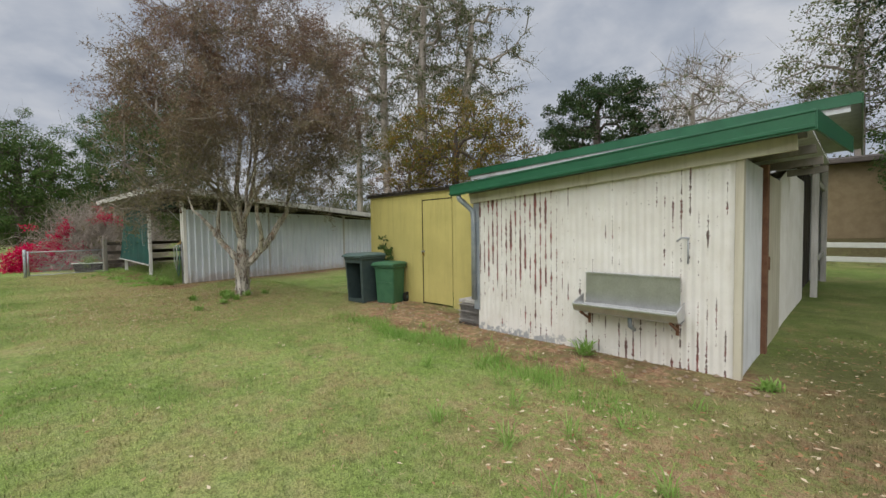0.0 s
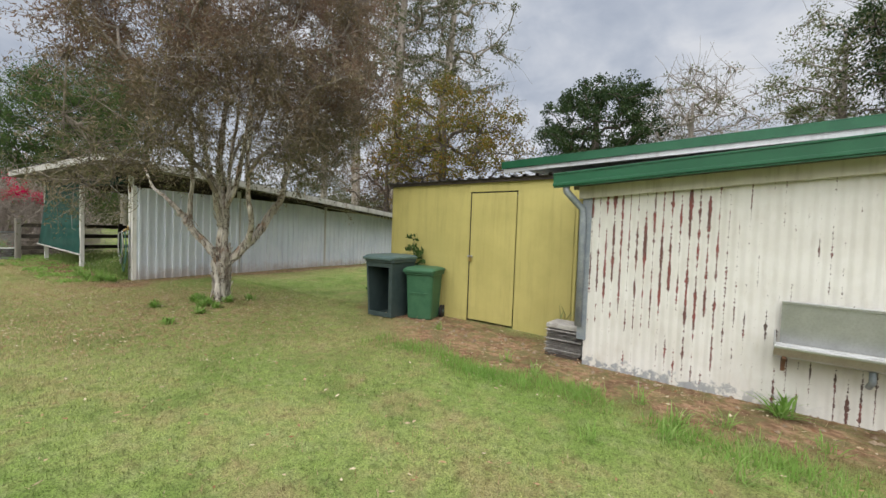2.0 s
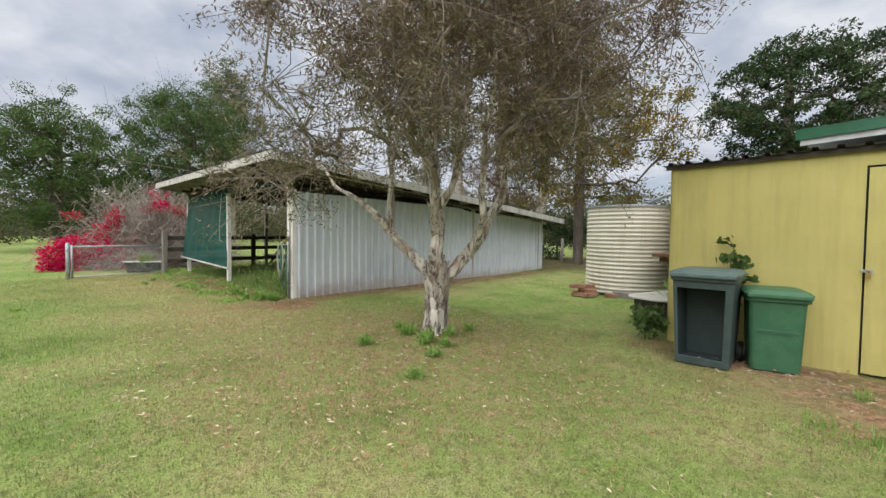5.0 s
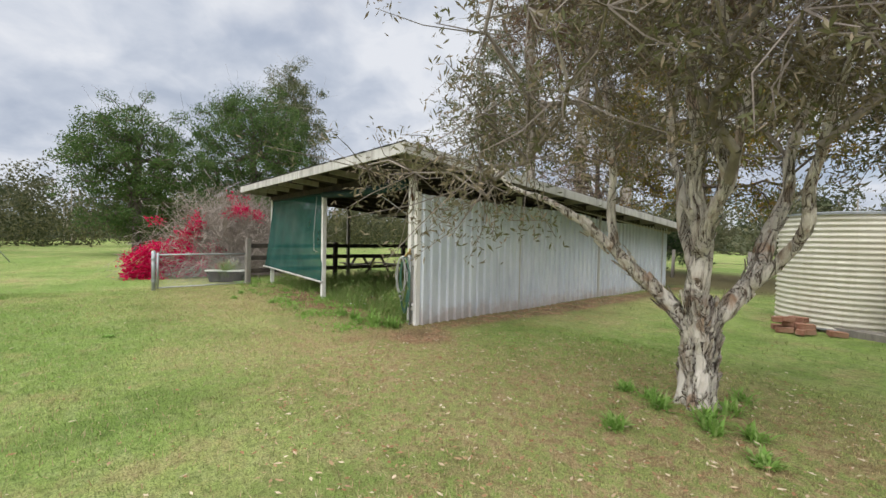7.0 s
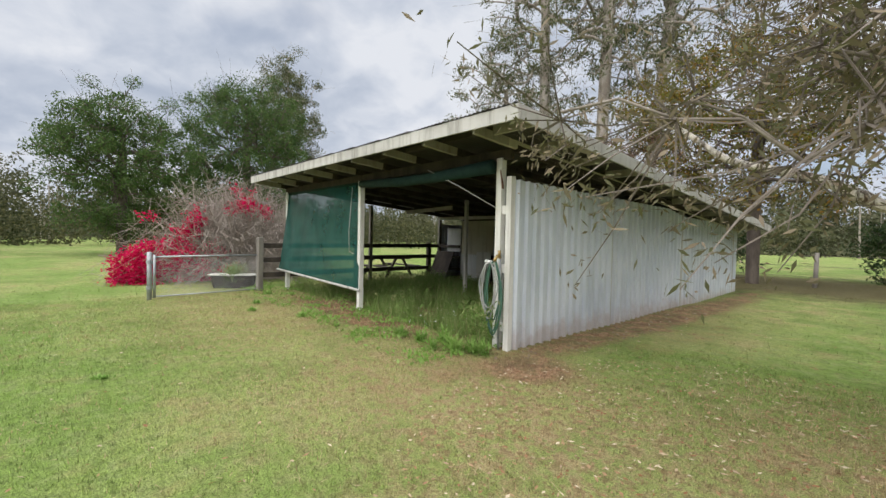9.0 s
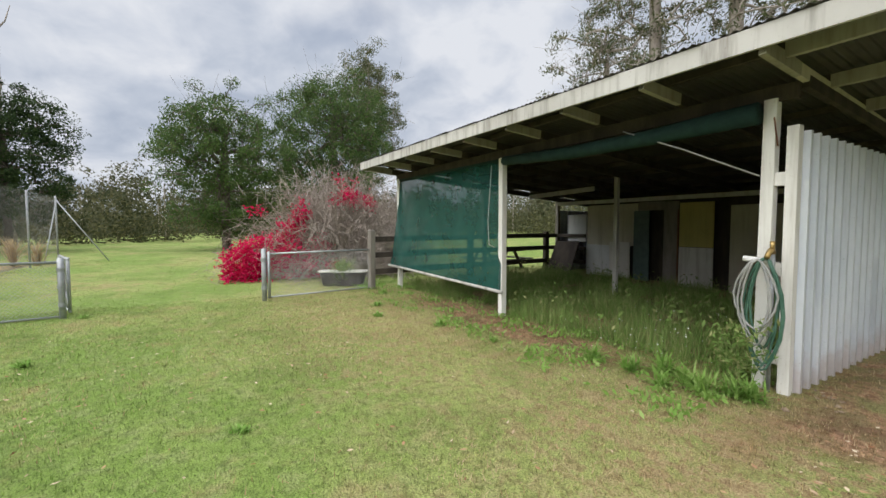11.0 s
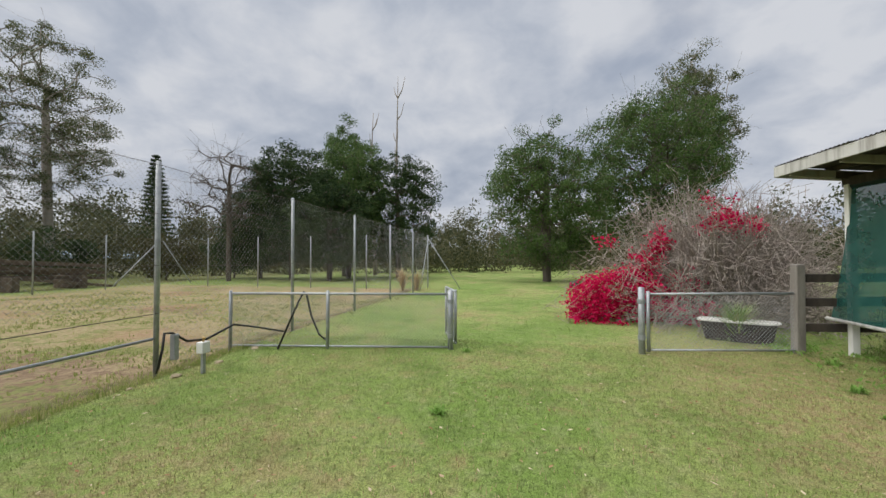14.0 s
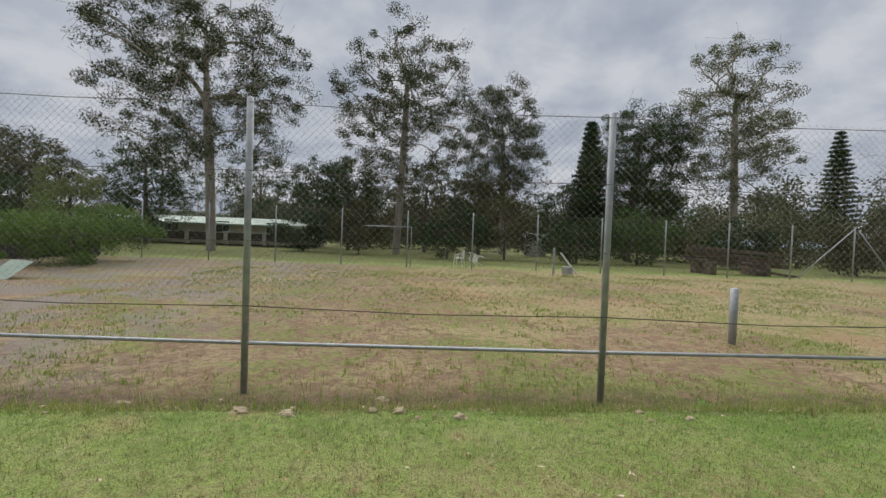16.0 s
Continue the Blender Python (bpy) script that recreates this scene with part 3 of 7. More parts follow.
def part(name, shape, material, parent=None, label="", smooth=False, bevel=0.0, m=None):
    me = shape.mesh(name, smooth) if isinstance(shape, Shape) else shape
    ob = new(name, me)
    if not me.materials:
        me.materials.append(material)
    if parent is not None:
        ob.parent = parent
    if m is not None:
        ob.matrix_basis = m
    if bevel:
        b = ob.modifiers.new("bevel", "BEVEL")
        b.width, b.segments, b.limit_method = bevel, 2, "ANGLE"
    if label:
        tagged(ob, label)
    return ob


def whole(name, shape, material, label, category, m=None, smooth=False, bevel=0.0, group="", kind=""):
    ob = part(name, shape, material, None, "", smooth, bevel, settle(m))
    return tagged(ob, label, category, group, kind)


def wave(t, pitch, amp, kind="round"):
    if kind == "round":
        return amp * math.sin(2 * math.pi * t / pitch)
    u = (t / pitch) % 1.0                # narrow raised ribs
    return amp * (min(1.0, max(0.0, (0.17 - abs(u - 0.5)) / 0.05)) * 2 - 1)


def sheet(w, z0, z1a, z1b, pitch, amp, kind="round", t0=0.0, steps=8, thick=0.0015):
    """A corrugated sheet along x from 0 to w with upright waves; its top runs from z1a to z1b."""
    if kind == "round":
        xs = [w * i / max(1, int(w / pitch * steps)) for i in range(max(1, int(w / pitch * steps)) + 1)]
    else:
        xs, k = [0.0], math.floor(t0 / pitch)
        while k * pitch - t0 < w + pitch:
            xs += [(k + u) * pitch - t0 for u in (0.33, 0.38, 0.62, 0.67) if 0 < (k + u) * pitch - t0 < w]
            k += 1
        xs.append(w)
    s = Shape()
    v, f, n = [], [], len(xs)
    for off in (0.0, thick):
        for top in (False, True):
            for x in xs:
                v.append((x, -wave(x + t0, pitch, amp, kind) + off, (z1a + (z1b - z1a) * x / w) if top else z0))
    for i in range(n - 1):
        f += [(i, i + 1, n + i + 1, n + i), (2 * n + i + 1, 2 * n + i, 3 * n + i, 3 * n + i + 1), (n + i, n + i + 1, 3 * n + i + 1, 3 * n + i), (2 * n + i, 2 * n + i + 1, i + 1, i)]
    f += [(0, n, 3 * n, 2 * n), (n - 1, 3 * n - 1, 4 * n - 1, 2 * n - 1)]
    return s.add(v, f)


def lie(w, length, pitch, amp, steps=8):
    """A corrugated roof sheet lying along x (across the waves) and y (along them)."""
    s = sheet(w, 0, length, length, pitch, amp, steps=steps)
    s.v = [(x, z, -y) for x, y, z in s.v]
    return s


def np_mesh(name, co, tri_n, material):
    """A mesh out of an array of loose polygons, tri_n corners each."""
    co = np.asarray(co, dtype=np.float32).reshape(-1, 3)
    nv = len(co)
    me = bpy.data.meshes.new(name)
    me.vertices.add(nv)
    me.vertices.foreach_set("co", co.ravel())
    me.loops.add(nv)
    me.loops.foreach_set("vertex_index", np.arange(nv, dtype=np.int32))
    me.polygons.add(nv // tri_n)
    me.polygons.foreach_set("loop_start", np.arange(0, nv, tri_n, dtype=np.int32))
    me.update(calc_edges=True)
    me.materials.append(material)
    return me


def leaves(rng, at, size, aspect=0.35, droop=0.0):
    """Diamond leaves, folded along the rib at random turns; returns corner arrays for quads."""
    n = len(at)
    d = rng.normal(size=(n, 3))
    d[:, 2] -= droop
    d /= np.linalg.norm(d, axis=1)[:, None]
    s = np.cross(d, rng.normal(size=(n, 3)))
    s /= np.linalg.norm(s, axis=1)[:, None] + 1e-6
    k = (size * rng.uniform(0.6, 1.3, n))[:, None]
    a, b = at - d * k * 0.5, at + d * k * 0.5
    mid = at - d * k * 0.08
    return np.stack([a, mid + s * k * aspect * 0.5, b, mid - s * k * aspect * 0.5], axis=1)


def rise(v, lo, hi):
    f = min(1.0, max(0.0, (v - lo) / (hi - lo)))
    return f * f * (3 - 2 * f)


def ground_z(x, y):
    z = 0.016 * min(max(y - 3.0, 0.0), 10.0)
    south = 0.06 * x - y                     # the lawn ends in a low bank above the court
    if south > 5.1:
        z += -0.10 * rise(south, 5.12, 5.42) + 0.005 * min(south - 5.1, 20.0)
    z += 0.80 * rise(y, 18.4, 22.0) * rise(x, -4.0, -1.0)
    z += 0.07 * math.exp(-((x + 9.2) ** 2 + (y - 3.44) ** 2) / 0.9)
    z += 0.03 * noise.noise((x * 0.35, y * 0.35, 3.0)) + 0.012 * noise.noise((x * 1.6, y * 1.6, 1.0))
    r = math.hypot(x + 12, y)
    return z + 0.6 * noise.noise((x * 0.02, y * 0.02, 7.0)) * min(1.0, max(0.0, (r - 45) / 60))


# ---- ground ----
def axis(lo, hi, step, far):
    a = list(np.arange(lo, hi + 1e-6, step))
    out, k = [], step
    while a[-1] + k < far:
        k *= 1.35
        a.append(a[-1] + k)
    b, k = lo, step
    while b - k > -far:
        k *= 1.35
        b -= k
        out.append(b)
    return out[::-1] + a


gx, gy = axis(-42, 12, 0.25, 900), axis(-26, 24, 0.2, 900)
ground = Shape()
ground.v = [(x, y, ground_z(x, y)) for y in gy for x in gx]
ground.f = [(j * len(gx) + i, j * len(gx) + i + 1, (j + 1) * len(gx) + i + 1, (j + 1) * len(gx) + i) for j in range(len(gy) - 1) for i in range(len(gx) - 1)]
whole("ground", ground, M_GROUND, "mown green lawn with straw patches and bare earth", "ground", smooth=True, kind="structure")

# ---- front shed: white peeling iron under a green-edged roof ----


def moved(shape, m):
    shape.v = [tuple(m @ Vector(p)) for p in shape.v]
    return shape


def wall_sheets(parent, material, length, z0, top, pitch, amp, m, width=0.76, kind="round", name="sheet", start=0.0, label=""):
    """Sheets side by side along x; top(x) gives the upper edge; each laps 4 mm over the last."""
    x, k = start, 0
    while x < length - 0.02:
        w = min(width, length - x)
        s = sheet(w, z0, top(x), top(x + w), pitch, amp, kind, t0=x)
        s.v = [(px + x, py - 0.002 * (k % 2), pz) for px, py, pz in s.v]
        part(name, moved(s, m), material, parent, label)
        x, k = x + w, k + 1


shed = thing("garden_shed", "white peeling corrugated iron shed with green roof edge", "shed", pose(-3.25, 4.72, 0))
front_wall = part("front_sill", Shape().box(0.0, 3.1, 0.03, 0.07, -0.1, 0.02), M_GREYWOOD, shed)
part("front_girt", Shape().box(0.0, 3.1, 0.03, 0.07, 1.70, 1.80), M_GREYWOOD, shed)
wall_sheets(shed, M_PEEL, 3.12, -0.08, lambda x: 1.87 + 0.0641 * x, 0.0762, 0.0042, Matrix(), 0.78, label="peeling white corrugated sheet")
side_m = pose(3.12, 0.0, 0, 0, 0, 90)
part("corner_flashing", Shape().box(3.105, 3.135, -0.016, 0.07, -0.08, 2.07).box(3.07, 3.135, -0.02, -0.012, -0.08, 2.07), M_CREAM, shed, bevel=0.004)
wall_sheets(shed, M_PALEROOF, 1.06, -0.08, lambda x: 2.06, 0.0762, 0.0085, side_m, 0.78, start=0.08, label="grey-blue corrugated sheet")
part("door_post", Shape().box(3.08, 3.17, 1.07, 1.19, -0.1, 2.1), M_RUST, shed, "rust-brown door post", bevel=0.006)
sliding_door = part("sliding_door", Shape().box(3.10, 3.14, 1.22, 2.36, 0.04, 2.02), M_CREAM, shed, "off-white sliding door", bevel=0.004)
part("door_handle", Shape().box(3.14, 3.17, 1.27, 1.30, 0.95, 1.1), M_RUST, sliding_door)
# Black strip stands in for the shade in the gap beside the door.
part("door_gap_shade", Shape().box(3.08, 3.12, 2.37, 2.43, 0.0, 2.04), M_BLACK, shed)
wall_sheets(shed, M_PEEL, 5.55, -0.08, lambda x: 2.06 if x < 3.2 else 2.25, 0.0762, 0.0055, side_m, 0.78, start=2.44)
wall_sheets(shed, M_BLUEGREY, 3.2, -0.08, lambda x: 1.86, 0.0762, 0.0085, pose(0.0, 3.2, 0, 0, 0, -90), 0.8)
wall_sheets(shed, M_BLUEGREY, 3.12, -0.08, lambda x: 2.06 - 0.064 * x, 0.0762, 0.0085, pose(3.12, 3.2, 0, 0, 0, 180), 0.78)
part("wall_plate", Shape().beam((-0.1, -0.045, 1.895), (3.5, -0.045, 2.125), 0.035, 0.13), M_CREAM, shed, "cream timber plate under the roof edge", bevel=0.004)
roof_tilt = math.degrees(math.atan(0.0605))
roof = lie(3.55, 3.86, 0.0762, 0.0085)
moved(roof, pose(-0.3, 3.3, 2.075, 0, 0, 0) @ Matrix.Rotation(-math.atan(0.0605), 4, "Y") @ pose(0, 0, 0, 0, 0, -90))
part("roof_sheet", roof, M_PALEROOF, shed)
fascia = Shape().beam((-0.32, -0.24, 2.005), (3.62, -0.24, 2.245), 0.022, 0.14)
part("fascia_cap", Shape().beam((-0.32, -0.222, 2.083), (3.62, -0.222, 2.323), 0.075, 0.018), M_GREEN, shed, bevel=0.003)
part("fascia_lip", Shape().beam((-0.32, -0.256, 1.968), (3.62, -0.256, 2.208), 0.02, 0.03), M_GREEN, shed, bevel=0.003)
part("front_fascia", fascia, M_GREEN, shed, "green folded metal fascia", bevel=0.003)
part("barge", Shape().beam((3.62, -0.24, 2.245), (3.80, 1.4, 2.245), 0.022, 0.14).beam((3.60, -0.24, 2.323), (3.78, 1.4, 2.323), 0.06, 0.018), M_GREEN, shed, "green metal barge", bevel=0.003)
for k in range(4):
    part("rafter", Shape().beam((-0.2, 0.05 + k * 1.03, 1.985), (3.55, 0.05 + k * 1.03, 2.215), 0.045, 0.09), M_GREYWOOD, shed, bevel=0.004)
pipe = Shape().tube([(-0.2, -0.2, 1.97), (-0.19, -0.19, 1.9), (-0.12, -0.1, 1.80), (-0.06, -0.05, 1.72), (-0.05, -0.045, 1.6), (-0.05, -0.045, 0.45)], 0.037, 12)
part("downpipe", pipe, M_BLUEGREY, shed, "blue-grey metal downpipe", smooth=True)
part("corner_strip", Shape().box(-0.07, 0.03, -0.02, -0.010, 0.3, 1.84), M_BLUEGREY, shed, "blue-grey corner flashing")

# stainless wash trough on its wall
trough = thing("wash_trough", "stainless steel wash trough fixed to the white wall", "sink", pose(-1.1, 4.70, 0))
part("splashback", Shape().box(-0.49, 0.49, -0.03, -0.012, 0.60, 0.945).box(-0.49, 0.49, -0.045, -0.012, 0.925, 0.95), M_STEEL, trough, bevel=0.003)
basin = Shape()
prof = [(-0.035, 0.60), (-0.05, 0.53), (-0.15, 0.515), (-0.235, 0.545), (-0.262, 0.615), (-0.288, 0.615), (-0.288, 0.595), (-0.272, 0.595), (-0.246, 0.534), (-0.155, 0.503), (-0.042, 0.518), (-0.025, 0.59)]
n = len(prof)
basin.add([(x, y, z) for x in (-0.53, 0.53) for y, z in prof], [(i, (i + 1) % n, n + (i + 1) % n, n + i) for i in range(n)])
for x in (-0.53, 0.518):
    basin.add([(x + d, y, z) for d in (0, 0.012) for y, z in ((-0.03, 0.53), (-0.24, 0.53), (-0.285, 0.62), (-0.03, 0.70))], [(3, 2, 1, 0), (4, 5, 6, 7), (0, 1, 5, 4), (1, 2, 6, 5), (2, 3, 7, 6), (3, 0, 4, 7)])
part("basin", basin, M_STEEL, trough, "shallow folded basin with grey grime", bevel=0.002)
for x in (-0.46, 0.46):
    part("bracket", Shape().beam((x, -0.005, 0.36), (x, -0.005, 0.60), 0.03, 0.012, (0, 1, 0)).beam((x, -0.01, 0.41), (x, -0.23, 0.52), 0.025, 0.02), M_RUST, trough)
part("waste_pipe", Shape().tube([(0.05, -0.15, 0.51), (0.05, -0.15, 0.42), (0.05, -0.03, 0.36)], 0.022, 10), M_BLUEGREY, trough, smooth=True)
spigot = whole("wall_tap", Shape().tube([(0, 0, 0), (0, -0.05, 0.005), (-0.05, -0.06, 0.005), (-0.09, -0.06, -0.03)], 0.009, 8).tube([(0, -0.02, 0), (0, -0.02, -0.25)], 0.008, 8),
               M_GALV, "small grey pipe tap on the white wall", "tap", pose(-0.55, 4.705, 1.33), smooth=True)

# stack of ridged sheets by the corner
stack = thing("sheet_stack", "stack of grey ridged sheets beside the shed corner", "building material", pose(-3.52, 4.95, 0))
for k in range(14):
    s = lie(0.44, 0.36, 0.076, 0.0028, 6)
    part("ridged_sheet", moved(s, pose(-0.21 + random.uniform(-0.02, 0.02), -0.17 + random.uniform(-0.02, 0.02), 0.06 + k * 0.0205, 0, 0, random.uniform(-2, 2))), M_STACK, stack)
part("top_block", Shape().box(-0.2, 0.2, -0.16, 0.16, 0.345, 0.40), M_STACK, stack, "pale block lying on top", bevel=0.012)
part("base_block", Shape().box(-0.2, 0.2, -0.16, 0.16, -0.03, 0.055), M_WOOD_AND_SHADE, stack, bevel=0.006)

# ---- rear shed with the higher roof ----
rear = thing("rear_shed", "long open shed with green-edged pale roof", "shed", pose(-6.25, 7.95, 0))
wall_sheets(rear, M_PALEROOF, 5.8, -0.08, lambda x: 2.66 + 0.036 * x, 0.0762, 0.0085, pose(0.15, 0.25, 0), 0.78)
wall_sheets(rear, M_PALEROOF, 5.1, -0.08, lambda x: 2.65, 0.0762, 0.0085, pose(0.15, 5.35, 0, 0, 0, -90), 0.78)
wall_sheets(rear, M_PALEROOF, 6.1, -0.08, lambda x: 2.86 - 0.036 * x, 0.0762, 0.0085, pose(6.25, 5.35, 0, 0, 0, 180), 0.78)
part("front_fascia", Shape().beam((0, -0.05, 2.86), (6.85, -0.05, 3.10), 0.022, 0.14).beam((0, -0.03, 2.935), (6.85, -0.03, 3.175), 0.07, 0.018), M_GREEN, rear, "green folded metal fascia", bevel=0.003)
part("fascia_board", Shape().beam((0.05, -0.01, 2.765), (6.75, -0.01, 3.0), 0.03, 0.11), M_PALEROOF, rear, "white board under the green fascia", bevel=0.004)
r2 = lie(5.6, 6.9, 0.0762, 0.0085)
moved(r2, pose(-0.02, 5.55, 2.93, 0, 0, 0) @ Matrix.Rotation(-math.atan(0.035), 4, "Y") @ pose(0, 0, 0, 0, 0, -90))
part("roof_sheet", r2, M_PALEROOF, rear)
part("barge", Shape().beam((6.86, -0.05, 3.10), (6.86, 5.55, 3.10), 0.022, 0.14), M_GREEN, rear, "green metal barge", bevel=0.003)
for y in (2.6, 5.25):
    part("post", Shape().box(6.22, 6.32, y - 0.05, y + 0.05, -0.1, 3.0), M_WHITE, rear, "white timber post", bevel=0.005)
for z in (0.8, 2.3):
    part("rail", Shape().box(6.24, 6.28, 2.6, 5.25, z - 0.06, z + 0.06), M_WHITE, rear, "white timber rail", bevel=0.004)
for k in range(6):
    part("slat", Shape().box(6.0, 6.03, 2.6 + k * 0.45, 2.95 + k * 0.45, 0.0, 2.6), M_WOOD_AND_SHADE, rear)

# ---- yellow shed ----
ys = thing("yellow_shed", "small yellow painted corrugated iron shed with closed door", "shed", pose(-7.11, 5.565, 0.0))
YTOP = 2.22
for a, b in ((0.0, 1.715), (2.535, 3.43)):
    wall_sheets(ys, M_YELLOW, b, -0.05, lambda x: YTOP, 0.0762, 0.0009, Matrix(), 0.86, start=a)
part("lintel_sheet", moved(sheet(0.82, 2.055, YTOP, YTOP, 0.0762, 0.0009, t0=1.715), pose(1.715, 0, 0)), M_YELLOW, ys)
ydoor = part("door", moved(sheet(0.785, 0.075, 2.035, 2.035, 0.0762, 0.0009, t0=1.73), pose(1.732, 0.004, 0)), M_YELLOW, ys, "yellow sheet-metal door")
# Black backing strips that give the slit round the door its shade.
part("door_frame", Shape().box(1.69, 1.722, 0.02, 0.06, 0, 2.08).box(2.526, 2.56, 0.02, 0.06, 0, 2.08).box(1.69, 2.56, 0.02, 0.06, 2.045, 2.09), M_BLACK, ys)
part("hasp", Shape().box(1.70, 1.79, -0.022, -0.010, 1.04, 1.07), M_GALV, ydoor, bevel=0.002)
part("padlock", Shape().box(1.735, 1.775, -0.04, -0.018, 0.98, 1.03).tube([(1.742, -0.03, 1.03), (1.745, -0.03, 1.06), (1.765, -0.03, 1.06), (1.768, -0.03, 1.03)], 0.004, 6), M_BRASS, ydoor, bevel=0.002)
for x in (0.03, 3.33):
    part("corner_trim", Shape().box(x, x + 0.055, -0.014, -0.009, -0.04, YTOP), M_YELLOW, ys)
wall_sheets(ys, M_YELLOW, 1.4, -0.05, lambda x: YTOP - 0.06 * x, 0.0762, 0.008, pose(3.43, 0, 0, 0, 0, 90), 0.7)
wall_sheets(ys, M_YELLOW, 1.4, -0.05, lambda x: YTOP - 0.06 * (1.4 - x), 0.0762, 0.008, pose(0, 1.4, 0, 0, 0, -90), 0.7)
wall_sheets(ys, M_YELLOW, 3.43, -0.05, lambda x: YTOP - 0.09, 0.0762, 0.008, pose(3.43, 1.4, 0, 0, 0, 180), 0.86)
for k in range(3):
    part("vent", Shape().box(3.435, 3.452, 0.4, 0.6, 1.55 + k * 0.14, 1.64 + k * 0.14), M_BLACK, ys, "dark vent slot", bevel=0.003)
yroof = sheet(3.6, 0, 1.62, 1.62, 0.19, 0.016, "rib")
yroof.v = [(x, z, -y) for x, y, z in yroof.v]
part("roof_sheet", moved(yroof, pose(-0.08, -0.1, YTOP + 0.035, -3.4, 0, 0)), M_ROOF, ys, "dark ribbed roof sheet")
part("roof_edge", Shape().box(-0.05, 3.48, -0.05, -0.03, YTOP - 0.035, YTOP + 0.015), M_WOOD_AND_SHADE, ys)

# ---- bins ----


def rounded(w, d, r=0.05, k=4):
    """Corner points of a rounded rectangle."""
    out = []
    for cx, cy, a0 in ((w / 2 - r, d / 2 - r, 0), (-w / 2 + r, d / 2 - r, 90), (-w / 2 + r, -d / 2 + r, 180), (w / 2 - r, -d / 2 + r, 270)):
        out += [(cx + r * math.cos(radians(a0 + 90 * i / k)), cy + r * math.sin(radians(a0 + 90 * i / k))) for i in range(k + 1)]
    return out


def rings(levels, close=True):
    """Lofts rounded rectangles (w, d, z, r)."""
    s = Shape()
    n = None
    for w, d, z, r in levels:
        p = rounded(w, d, r)
        n = len(p)
        s.v += [(x, y, z) for x, y in p]
    for i in range(len(levels) - 1):
        s.f += [(i * n + j, i * n + (j + 1) % n, (i + 1) * n + (j + 1) % n, (i + 1) * n + j) for j in range(n)]
    if close:
        s.f += [tuple(range(n - 1, -1, -1)), tuple((len(levels) - 1) * n + j for j in range(n))]
    return s


def wheelie_bin(label, m, h, w, d, body_mat, lid_mat, broken):
    b = thing("wheelie_bin", label, "bin", m, "bins by the yellow shed")
    wb, db = w * 0.88, d * 0.84
    top = h - 0.07
    if broken:
        body = Shape()
        t = 0.014

        def at(sx, sy, f):
            ww, dd = wb + (w - wb) * f, db + (d - db) * f
            return Vector((sx * ww / 2, sy * dd / 2, 0.03 + (top - 0.03) * f))

        def panel(a, bb, c, e, inset):
            q = [a, bb, c, e]
            nn = (bb - a).cross(e - a).normalized() * inset
            k = [p - nn for p in q]
            part("body_panel", Shape().add(q + k, [(0, 1, 2, 3), (7, 6, 5, 4), (0, 4, 5, 1), (1, 5, 6, 2), (2, 6, 7, 3), (3, 7, 4, 0)]), body_mat, b, bevel=0.004)
        panel(at(1, -1, 0), at(1, 1, 0), at(1, 1, 1), at(1, -1, 1), t)
        panel(at(-1, 1, 0), at(-1, -1, 0), at(-1, -1, 1), at(-1, 1, 1), t)
        panel(at(1, 1, 0), at(-1, 1, 0), at(-1, 1, 1), at(1, 1, 1), t)
        panel(at(-1, -1, 0), at(1, -1, 0), at(1, -1, 0.07), at(-1, -1, 0.07), t)
        panel(at(-1, -1, 0.86), at(1, -1, 0.86), at(1, -1, 1), at(-1, -1, 1), t)
        panel(at(-1, -1, 0.07), at(-0.86, -1, 0.07), at(-0.86, -1, 0.86), at(-1, -1, 0.86), t)
        panel(at(0.74, -1, 0.07), at(1, -1, 0.07), at(1, -1, 0.86), at(0.74, -1, 0.86), t)
        body.box(-wb / 2, wb / 2, -db / 2, db / 2, 0.02, 0.035)
    else:
        body = rings([(wb * 0.9, db * 0.9, 0.01, 0.05), (wb, db, 0.03, 0.05), (wb + (w - wb) * 0.55, db + (d - db) * 0.55, 0.03 + (top - 0.03) * 0.55, 0.05), (w, d, top, 0.05)])
    part("floor_pan" if broken else "body", body, body_mat, b)
    part("rim", rings([(w + 0.01, d + 0.01, top - 0.055, 0.05), (w + 0.05, d + 0.05, top - 0.045, 0.055), (w + 0.05, d + 0.05, top - 0.005, 0.055), (w, d, top, 0.05)]), body_mat, b)
    part("lid", rings([(w + 0.07, d + 0.07, top, 0.06), (w + 0.08, d + 0.08, top + 0.03, 0.06), (w + 0.02, d + 0.02, top + 0.055, 0.06), (w - 0.1, d - 0.1, top + 0.07, 0.06)]), lid_mat, b)
    if not broken:
        part("front_ridge", Shape().box(-w * 0.36, w * 0.36, -d / 2 + 0.005, -d / 2 + 0.03, h * 0.5, h * 0.5 + 0.018), body_mat, b, bevel=0.004)
    part("lid_lip", Shape().box(-w / 2 - 0.02, w / 2 + 0.02, -d / 2 - 0.06, -d / 2 - 0.02, top - 0.01, top + 0.028), lid_mat, b, bevel=0.008)
    part("handle", Shape().tube([(-w / 2 + 0.03, d / 2, top - 0.03), (-w / 2 + 0.03, d / 2 + 0.08, top + 0.02), (w / 2 - 0.03, d / 2 + 0.08, top + 0.02), (w / 2 - 0.03, d / 2, top - 0.03)], 0.015, 8), body_mat, b, smooth=True)
    for s in (-1, 1):
        wheel = part("wheel", Shape().tube([(s * (wb / 2 + 0.01), db / 2 + 0.03, 0.10), (s * (wb / 2 + 0.055), db / 2 + 0.03, 0.10)], 0.10, 20), M_BLACK, b)
